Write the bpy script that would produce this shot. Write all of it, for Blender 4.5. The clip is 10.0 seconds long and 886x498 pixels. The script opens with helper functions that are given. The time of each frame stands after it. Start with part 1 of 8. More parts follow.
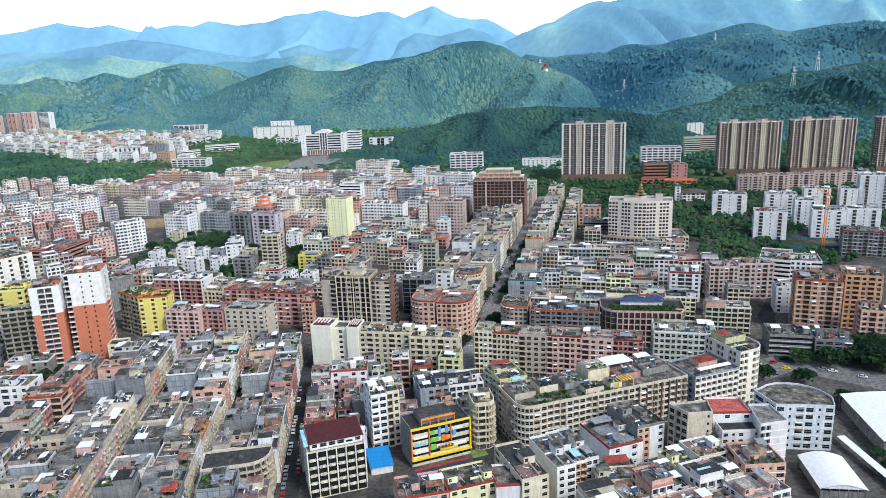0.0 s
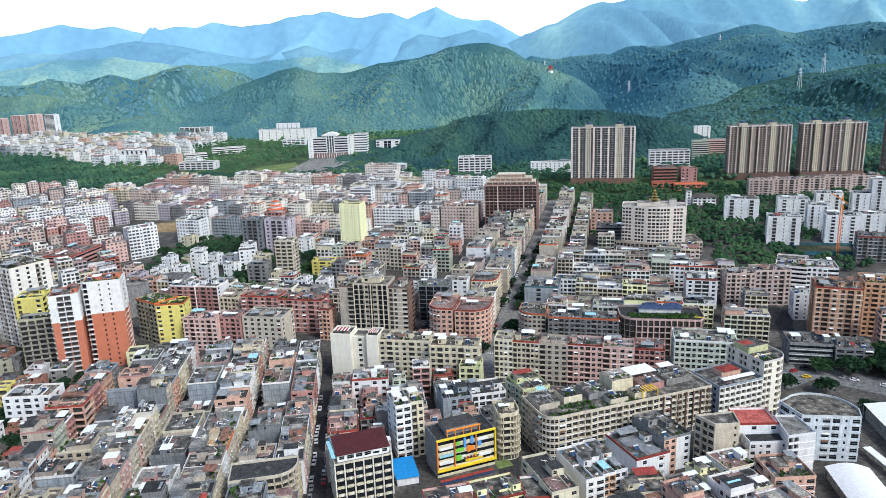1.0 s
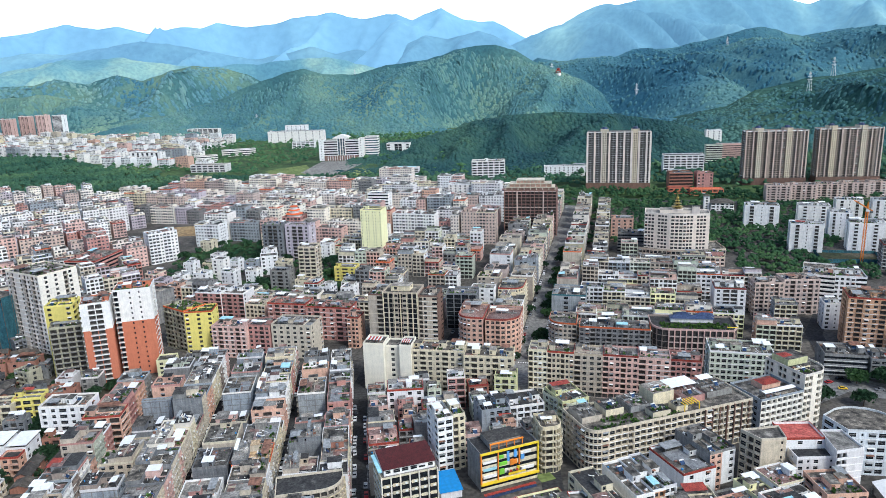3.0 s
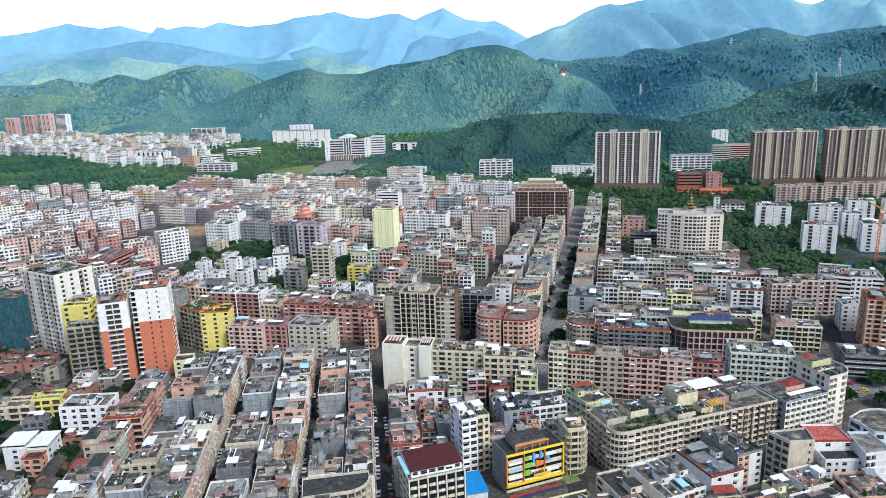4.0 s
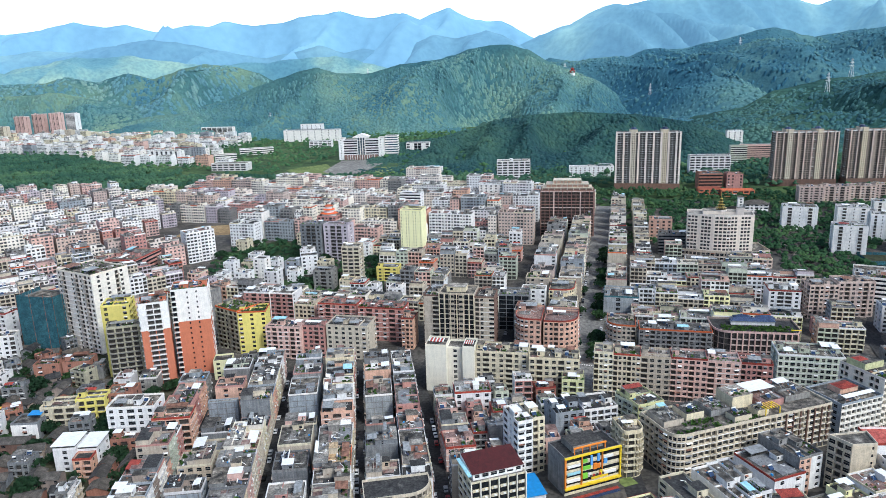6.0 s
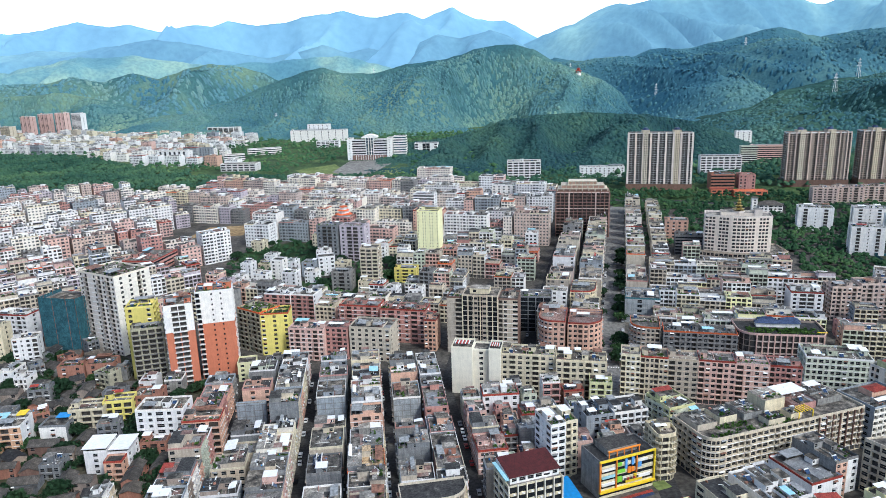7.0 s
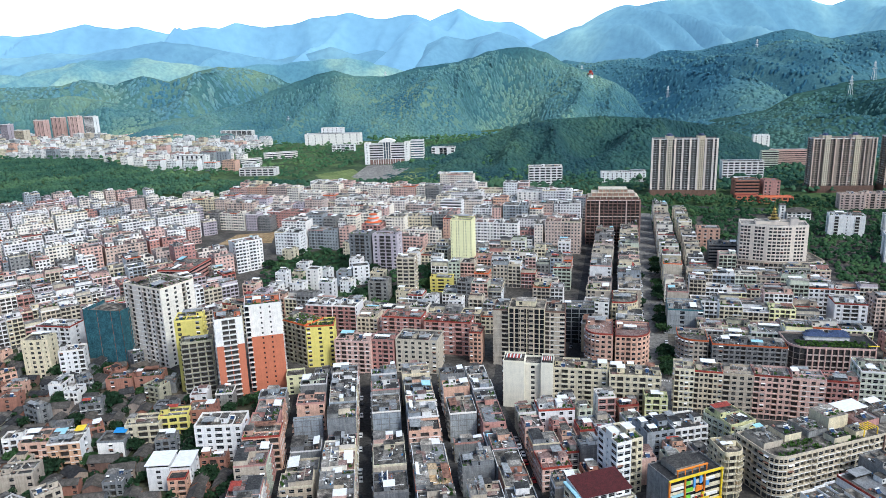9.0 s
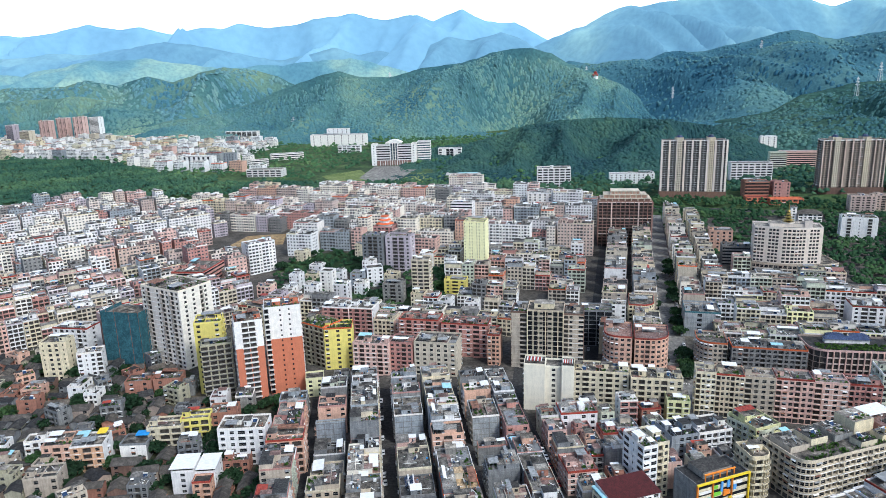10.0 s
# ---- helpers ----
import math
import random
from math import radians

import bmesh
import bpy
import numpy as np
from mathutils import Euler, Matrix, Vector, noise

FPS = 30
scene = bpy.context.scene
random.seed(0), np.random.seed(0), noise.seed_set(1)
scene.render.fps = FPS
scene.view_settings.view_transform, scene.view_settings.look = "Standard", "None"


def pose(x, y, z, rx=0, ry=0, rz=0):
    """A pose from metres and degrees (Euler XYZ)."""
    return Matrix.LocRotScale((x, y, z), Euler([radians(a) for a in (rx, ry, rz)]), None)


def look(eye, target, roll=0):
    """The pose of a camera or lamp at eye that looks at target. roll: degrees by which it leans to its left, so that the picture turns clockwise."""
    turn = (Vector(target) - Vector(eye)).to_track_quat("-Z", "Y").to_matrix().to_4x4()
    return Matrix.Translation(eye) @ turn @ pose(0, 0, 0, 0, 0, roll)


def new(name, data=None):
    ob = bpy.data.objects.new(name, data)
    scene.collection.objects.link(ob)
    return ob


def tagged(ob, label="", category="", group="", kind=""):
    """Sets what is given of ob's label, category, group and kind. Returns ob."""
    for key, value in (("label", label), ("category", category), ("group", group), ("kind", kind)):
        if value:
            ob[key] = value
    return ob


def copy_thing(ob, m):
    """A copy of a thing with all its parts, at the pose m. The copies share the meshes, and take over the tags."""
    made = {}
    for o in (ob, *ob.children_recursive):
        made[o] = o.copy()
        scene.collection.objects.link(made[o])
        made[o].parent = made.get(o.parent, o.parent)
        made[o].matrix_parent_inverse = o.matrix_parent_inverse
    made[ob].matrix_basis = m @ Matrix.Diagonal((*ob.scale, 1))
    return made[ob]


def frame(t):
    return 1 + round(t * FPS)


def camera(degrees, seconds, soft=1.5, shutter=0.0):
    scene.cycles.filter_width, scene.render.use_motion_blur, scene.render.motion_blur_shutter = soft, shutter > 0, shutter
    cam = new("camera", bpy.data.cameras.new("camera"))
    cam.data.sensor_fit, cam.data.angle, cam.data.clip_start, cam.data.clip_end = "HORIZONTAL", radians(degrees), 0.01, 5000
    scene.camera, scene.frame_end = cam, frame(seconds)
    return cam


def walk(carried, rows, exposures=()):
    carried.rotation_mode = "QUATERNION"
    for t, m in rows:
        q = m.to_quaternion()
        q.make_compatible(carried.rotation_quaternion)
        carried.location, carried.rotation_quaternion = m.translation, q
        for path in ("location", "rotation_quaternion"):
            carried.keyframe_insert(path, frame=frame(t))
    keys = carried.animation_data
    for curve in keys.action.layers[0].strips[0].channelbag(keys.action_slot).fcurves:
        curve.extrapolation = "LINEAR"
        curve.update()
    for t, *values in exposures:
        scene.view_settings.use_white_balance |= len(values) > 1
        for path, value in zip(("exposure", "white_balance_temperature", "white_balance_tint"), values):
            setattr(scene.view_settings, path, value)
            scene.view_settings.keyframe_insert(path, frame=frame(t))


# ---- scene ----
cam = camera(65.0, 10.0, soft=0.7)
PATH = [
    (0.0, 0.00, 0.00, 159.50, 75.902, 2.040, -0.512),
    (0.5, -4.71, 0.73, 161.60, 75.926, 2.057, -0.450),
    (1.0, -9.89, 1.46, 163.92, 75.942, 2.066, -0.391),
    (1.5, -14.36, 2.07, 166.09, 75.955, 2.054, -0.341),
    (2.0, -19.07, 2.69, 168.09, 75.968, 2.016, -0.304),
    (3.5, -32.59, 4.82, 169.13, 75.983, 1.838, -0.254),
    (4.0, -38.35, 5.49, 169.25, 75.980, 1.783, -0.233),
    (4.5, -43.66, 6.13, 169.19, 75.976, 1.739, -0.209),
    (5.0, -49.76, 6.68, 169.39, 75.970, 1.704, -0.176),
    (5.5, -55.41, 7.23, 169.55, 75.961, 1.681, -0.140),
    (7.0, -75.26, 8.84, 171.38, 75.918, 1.670, -0.009),
    (7.5, -81.95, 9.25, 172.83, 75.910, 1.690, 0.042),
    (8.0, -89.15, 9.71, 175.08, 75.914, 1.720, 0.103),
    (8.5, -95.24, 10.04, 177.24, 75.924, 1.746, 0.162),
    (9.0, -101.65, 10.65, 179.49, 75.941, 1.756, 0.225),
    (9.5, -106.82, 10.78, 180.62, 75.962, 1.745, 0.273),
    (10.0, -112.43, 11.25, 180.89, 75.983, 1.725, 0.310),
]
walk(cam, [(t, pose(x, y, z, rx, ry, rz)) for t, x, y, z, rx, ry, rz in PATH], exposures=[(0.0, 0.23, 5700, 6), (10.0, 0.23, 5700, 6)])

# ---- daylight: bright thin cloud, and a veiled sun behind and to the right ----
SUN_AZIMUTH, SUN_HEIGHT = 139.0, 46.0      # degrees, clockwise from north (+y), above the horizon
world = bpy.data.worlds.new("sky")
world.use_nodes = True
scene.world = world
wn = world.node_tree.nodes
sky = wn.new("ShaderNodeTexSky")
sky.sky_type = "NISHITA"
sky.sun_disc = False
sky.sun_elevation = radians(SUN_HEIGHT)
sky.sun_rotation = radians(SUN_AZIMUTH)
sky.air_density, sky.dust_density, sky.ozone_density = 1.0, 3.0, 1.0
wn["Background"].inputs["Strength"].default_value = 0.15
world.node_tree.links.new(sky.outputs["Color"], wn["Background"].inputs["Color"])
sun_data = bpy.data.lights.new("sun", "SUN")
sun_data.energy, sun_data.angle, sun_data.color = 2.1, radians(9.0), (1.0, 0.95, 0.87)
sun = new("sun", sun_data)
az, el = radians(SUN_AZIMUTH), radians(SUN_HEIGHT)
to_sun = Vector((math.sin(az) * math.cos(el), math.cos(az) * math.cos(el), math.sin(el)))
sun.matrix_world = look(to_sun * 900, (0, 0, 0))



# ---- materials ----
def shader(name, rough=0.85, metal=0.0):
    m = bpy.data.materials.new(name)
    m.use_nodes = True
    b = m.node_tree.nodes["Principled BSDF"]
    b.inputs["Roughness"].default_value, b.inputs["Metallic"].default_value = rough, metal
    b.inputs["Specular IOR Level"].default_value = 0.25
    return m, m.node_tree, b


def add_noise(nt, scale, stretch=(1, 1, 1), detail=3.0, coord="Object"):
    tc = nt.nodes.new("ShaderNodeTexCoord")
    mp = nt.nodes.new("ShaderNodeMapping")
    mp.inputs["Scale"].default_value = stretch
    nz = nt.nodes.new("ShaderNodeTexNoise")
    nz.inputs["Scale"].default_value, nz.inputs["Detail"].default_value = scale, detail
    if coord == "World":
        geo = nt.nodes.new("ShaderNodeNewGeometry")
        nt.links.new(geo.outputs["Position"], mp.inputs["Vector"])
    else:
        nt.links.new(tc.outputs[coord], mp.inputs["Vector"])
    nt.links.new(mp.outputs["Vector"], nz.inputs["Vector"])
    return nz


def ramp(nt, source, stops):
    r = nt.nodes.new("ShaderNodeValToRGB")
    els = r.color_ramp.elements
    while len(els) < len(stops):
        els.new(0.5)
    for e, (p, c) in zip(els, stops):
        e.position, e.color = p, (*c, 1)
    nt.links.new(source, r.inputs["Fac"])
    return r


def blend(nt, kind, fac, a, b):
    mx = nt.nodes.new("ShaderNodeMix")
    mx.data_type, mx.blend_type = "RGBA", kind
    for value, key in ((fac, 0), (a, 6), (b, 7)):
        if isinstance(value, bpy.types.NodeSocket):
            nt.links.new(value, mx.inputs[key])
        else:
            mx.inputs[key].default_value = (*value, 1) if isinstance(value, tuple) else value
    return mx.outputs[2]


def plaster(name, colour, stain=0.45, rough=0.88, scale=0.35):
    """Painted or rendered wall: blotches, rain streaks that run down, a slight change from house to house."""
    m, nt, b = shader(name, rough)
    big = add_noise(nt, scale, detail=5)
    streak = add_noise(nt, 1.3, (1, 1, 0.09), 4)
    info = nt.nodes.new("ShaderNodeObjectInfo")
    vary = ramp(nt, info.outputs["Random"], [(0, (0.80, 0.78, 0.78)), (0.5, (1, 1, 1)), (1, (1.0, 0.95, 0.88))])
    blot = ramp(nt, big.outputs["Fac"], [(0.30, (1 - stain, 1 - stain, 1 - stain)), (0.62, (1.05, 1.04, 1.02))])
    run = ramp(nt, streak.outputs["Fac"], [(0.34, (1 - stain * 0.9,) * 3), (0.56, (1, 1, 1))])
    c = blend(nt, "MULTIPLY", 1.0, colour, vary.outputs["Color"])
    c = blend(nt, "MULTIPLY", 0.8, c, blot.outputs["Color"])
    c = blend(nt, "MULTIPLY", 0.8, c, run.outputs["Color"])
    grain = add_noise(nt, 1.9, detail=5)
    spots = ramp(nt, grain.outputs["Fac"], [(0.36, (1 - 0.7 * stain,) * 3), (0.58, (1.06, 1.06, 1.06))])
    c = blend(nt, "MULTIPLY", 0.8, c, spots.outputs["Color"])
    nt.links.new(c, b.inputs["Base Color"])
    return m


def blotched(name, stops, scale=0.25, fine=1.6, rough=0.9, coord="Object", bump=0.0):
    """A stained surface of several tones, at two scales."""
    m, nt, b = shader(name, rough)
    big = add_noise(nt, scale, detail=6, coord=coord)
    small = add_noise(nt, fine, detail=6, coord=coord)
    base = ramp(nt, big.outputs["Fac"], stops)
    tone = ramp(nt, small.outputs["Fac"], [(0.36, (0.5, 0.5, 0.5)), (0.64, (1.22, 1.22, 1.2))])
    info = nt.nodes.new("ShaderNodeObjectInfo")
    vary = ramp(nt, info.outputs["Random"], [(0, (0.72, 0.72, 0.74)), (0.5, (1, 1, 1)), (1, (1.2, 1.13, 1.05))])
    c = blend(nt, "MULTIPLY", 0.9, base.outputs["Color"], tone.outputs["Color"])
    c = blend(nt, "MULTIPLY", 1.0, c, vary.outputs["Color"])
    nt.links.new(c, b.inputs["Base Color"])
    if bump:
        bp = nt.nodes.new("ShaderNodeBump")
        bp.inputs["Strength"].default_value, bp.inputs["Distance"].default_value = 0.7, bump
        nt.links.new(small.outputs["Fac"], bp.inputs["Height"])
        nt.links.new(bp.outputs["Normal"], b.inputs["Normal"])
    return m


def plain(name, colour, rough=0.6, metal=0.0, spread=0.12):
    m, nt, b = shader(name, rough, metal)
    nz = add_noise(nt, 0.8, detail=4)
    r = ramp(nt, nz.outputs["Fac"], [(0.3, tuple(v * (1 - 2 * spread) for v in colour)), (0.7, tuple(min(1, v * (1 + spread)) for v in colour))])
    nt.links.new(r.outputs["Color"], b.inputs["Base Color"])
    return m


WALLS = {}
for key, colour in dict(
        white=(0.82, 0.825, 0.83), cream=(0.74, 0.68, 0.51), beige=(0.53, 0.47, 0.39), pink=(0.71, 0.50, 0.45), rose=(0.52, 0.285, 0.255),
        salmon=(0.69, 0.45, 0.35), orange=(0.52, 0.185, 0.11), yellow=(0.76, 0.68, 0.20), lemon=(0.86, 0.85, 0.52), lime=(0.67, 0.69, 0.40),
        mint=(0.60, 0.65, 0.54), grey=(0.30, 0.305, 0.305), cement=(0.235, 0.252, 0.270), bone=(0.81, 0.785, 0.67), bluegrey=(0.36, 0.405, 0.45), brown=(0.20, 0.125, 0.10), russet=(0.30, 0.19, 0.165),  ivory=(0.74, 0.68, 0.63), offwhite=(0.80, 0.77, 0.70),
        blush=(0.62, 0.51, 0.46), ochre=(0.63, 0.40, 0.26), chalk=(0.66, 0.71, 0.76), taupe=(0.36, 0.30, 0.26), brick=(0.38, 0.19, 0.14), lilac=(0.56, 0.51, 0.57), olive=(0.43, 0.42, 0.32), sand=(0.64, 0.58, 0.47)).items():
    WALLS[key] = plaster("wall_" + key, colour, stain={"cement": 0.36, "grey": 0.4, "bluegrey": 0.34, "bone": 0.10, "lemon": 0.12, "offwhite": 0.12, "ivory": 0.14, "orange": 0.12, "yellow": 0.12, "white": 0.17}.get(key, 0.27))
ROOF = blotched("roof_concrete", [(0.32, (0.024, 0.023, 0.021)), (0.43, (0.068, 0.064, 0.058)), (0.55, (0.148, 0.137, 0.12)), (0.70, (0.34, 0.315, 0.275))], 0.30, 1.4)
ROOF_PINK = blotched("roof_clay_paving", [(0.3, (0.13, 0.075, 0.065)), (0.55, (0.26, 0.17, 0.15)), (0.75, (0.34, 0.29, 0.26))], 0.25, 1.1)
ROOF_LIGHT = blotched("roof_pale_screed", [(0.3, (0.10, 0.096, 0.088)), (0.5, (0.26, 0.245, 0.22)), (0.72, (0.46, 0.44, 0.40))], 0.25, 1.2)
ROOF_DARK = blotched("roof_bitumen", [(0.3, (0.025, 0.025, 0.027)), (0.6, (0.06, 0.06, 0.06)), (0.8, (0.13, 0.125, 0.115))], 0.3, 1.2)
ROOF_TERRACE = blotched("painted_terrace", [(0.3, (0.42, 0.30, 0.17)), (0.7, (0.62, 0.47, 0.30))], 0.3, 1.2)
ROOF_RED = blotched("red_roof_paving", [(0.3, (0.36, 0.07, 0.06)), (0.7, (0.52, 0.15, 0.12))], 0.25, 1.1)
TILE_RED = blotched("red_roof_tile", [(0.3, (0.22, 0.035, 0.03)), (0.7, (0.42, 0.075, 0.05))], 0.5, 2.5, 0.7)
TILE_ORANGE = blotched("orange_roof_tile", [(0.3, (0.55, 0.10, 0.03)), (0.7, (0.75, 0.19, 0.07))], 0.5, 2.5, 0.7)
TILE_MAROON = blotched("maroon_roof_tile", [(0.3, (0.07, 0.012, 0.012)), (0.7, (0.12, 0.02, 0.02))], 0.6, 2.5, 0.6)
TILE_BLUE = blotched("blue_roof_tile", [(0.3, (0.02, 0.035, 0.09)), (0.7, (0.05, 0.08, 0.17))], 0.6, 2.5, 0.6)
TILE_OLD = blotched("old_grey_roof_tile", [(0.25, (0.040, 0.037, 0.033)), (0.55, (0.105, 0.095, 0.084)), (0.8, (0.21, 0.19, 0.165))], 0.4, 3.0)
GALVANISED = plain("galvanised_steel", (0.62, 0.64, 0.65), 0.6, 0.0, 0.1)
SLAB = plaster("bare_concrete_band", (0.27, 0.28, 0.29), 0.4)
EARTH = blotched("village_ground", [(0.3, (0.022, 0.034, 0.014)), (0.5, (0.05, 0.055, 0.03)), (0.72, (0.13, 0.105, 0.08))], 0.05, 0.5, 0.95, "World")
GLASS = plain("window_glass", (0.018, 0.022, 0.028), 0.12, 0.0, 0.3)
# paler glass for far houses: distance haze is put into its colour
FAR_GLASS = plain("hazed_window", (0.075, 0.08, 0.088), 0.3, 0.0, 0.4)
GLASS_BLUE = plain("tinted_glass", (0.06, 0.10, 0.13), 0.12, 0.0, 0.3)
SHUTTER = plain("metal_shutter", (0.10, 0.10, 0.10), 0.5, 0.2, 0.3)
RAIL = plain("balcony_rail", (0.40, 0.38, 0.35), 0.6)
# dark backing for recesses and doorways: the shade inside is painted
DARK_IN = plain("painted_recess_shade", (0.07, 0.065, 0.06), 0.8, 0.0, 0.3)
STEEL = plain("stainless_steel", (0.55, 0.56, 0.58), 0.3, 0.9)
TIN_WHITE = plain("white_sheet_metal", (0.80, 0.80, 0.79), 0.5, 0.0, 0.06)
TIN_BLUE = plain("blue_sheet_metal", (0.03, 0.26, 0.62), 0.45, 0.0, 0.1)
TIN_CYAN = plain("pale_blue_sheet_metal", (0.35, 0.62, 0.70), 0.45, 0.0, 0.1)
TIN_GREY = plain("grey_sheet_metal", (0.30, 0.31, 0.31), 0.5, 0.1, 0.25)
TIN_RUST = plain("rusty_sheet_metal", (0.24, 0.12, 0.08), 0.7, 0.0, 0.35)
YELLOW_PAINT = plain("yellow_paint", (0.80, 0.58, 0.03), 0.6, 0.0, 0.06)
ORANGE_PAINT = plain("orange_paint", (0.80, 0.25, 0.03), 0.6, 0.0, 0.06)
GREEN_PAINT = plain("green_paint", (0.22, 0.60, 0.06), 0.6, 0.0, 0.06)
BLUE_PAINT = plain("blue_paint", (0.12, 0.35, 0.75), 0.6, 0.0, 0.06)
WHITE_PAINT = plain("white_paint", (0.78, 0.78, 0.76), 0.6, 0.0, 0.06)
RED_PAINT = plain("red_paint", (0.45, 0.05, 0.04), 0.6, 0.0, 0.1)
GOLD = plain("gilded_metal", (0.34, 0.25, 0.07), 0.45, 0.5, 0.25)
TEAL_NET = blotched("teal_scaffold_net", [(0.3, (0.026, 0.09, 0.12)), (0.7, (0.06, 0.18, 0.22))], 0.3, 1.5)
SOLAR = plain("solar_glass", (0.03, 0.06, 0.13), 0.15, 0.0, 0.2)
ASPHALT = blotched("asphalt", [(0.3, (0.035, 0.035, 0.037)), (0.7, (0.075, 0.074, 0.072))], 0.05, 0.7, 0.9, "World")
CONCRETE_ROAD = blotched("concrete_road", [(0.3, (0.15, 0.148, 0.142)), (0.7, (0.25, 0.245, 0.235))], 0.04, 0.5, 0.9, "World")
PAVING = blotched("town_ground", [(0.3, (0.04, 0.039, 0.037)), (0.55, (0.085, 0.082, 0.076)), (0.75, (0.15, 0.14, 0.125))], 0.06, 0.5, 0.9, "World")
SAND_SITE = blotched("bare_earth", [(0.3, (0.38, 0.25, 0.12)), (0.7, (0.52, 0.38, 0.20))], 0.05, 0.4, 0.95, "World")
LAWN = blotched("lawn", [(0.3, (0.12, 0.17, 0.04)), (0.7, (0.22, 0.27, 0.09))], 0.03, 0.3, 0.95, "World")
SCRUB = blotched("green_ground", [(0.3, (0.022, 0.05, 0.018)), (0.6, (0.06, 0.11, 0.035)), (0.8, (0.12, 0.17, 0.06))], 0.02, 0.2, 0.95, "World")
LEAF = blotched("leaves", [(0.3, (0.034, 0.082, 0.034)), (0.55, (0.060, 0.130, 0.048)), (0.8, (0.115, 0.185, 0.068))], 0.05, 0.6, 0.8, "World")
LEAF_DARK = blotched("dark_leaves", [(0.3, (0.024, 0.064, 0.032)), (0.6, (0.042, 0.094, 0.042)), (0.85, (0.076, 0.134, 0.056))], 0.03, 0.5, 0.8, "World")
LEAF_BRIGHT = blotched("roof_garden_leaves", [(0.3, (0.05, 0.12, 0.025)), (0.55, (0.10, 0.20, 0.045)), (0.8, (0.18, 0.27, 0.08))], 0.3, 1.5, 0.8, "World")
for leaf in (LEAF, LEAF_DARK, LEAF_BRIGHT):
    nt = leaf.node_tree
    b = nt.nodes["Principled BSDF"]
    tl, mx = nt.nodes.new("ShaderNodeBsdfTranslucent"), nt.nodes.new("ShaderNodeMixShader")
    mx.inputs[0].default_value = 0.45
    nt.links.new(b.inputs["Base Color"].links[0].from_socket, tl.inputs["Color"])
    nt.links.new(b.outputs[0], mx.inputs[1])
    nt.links.new(tl.outputs[0], mx.inputs[2])
    nt.links.new(mx.outputs[0], nt.nodes["Material Output"].inputs["Surface"])
BARK = plain("bark", (0.10, 0.07, 0.05), 0.9, 0.0, 0.3)
RUBBER = plain("tyre_rubber", (0.02, 0.02, 0.02), 0.8)


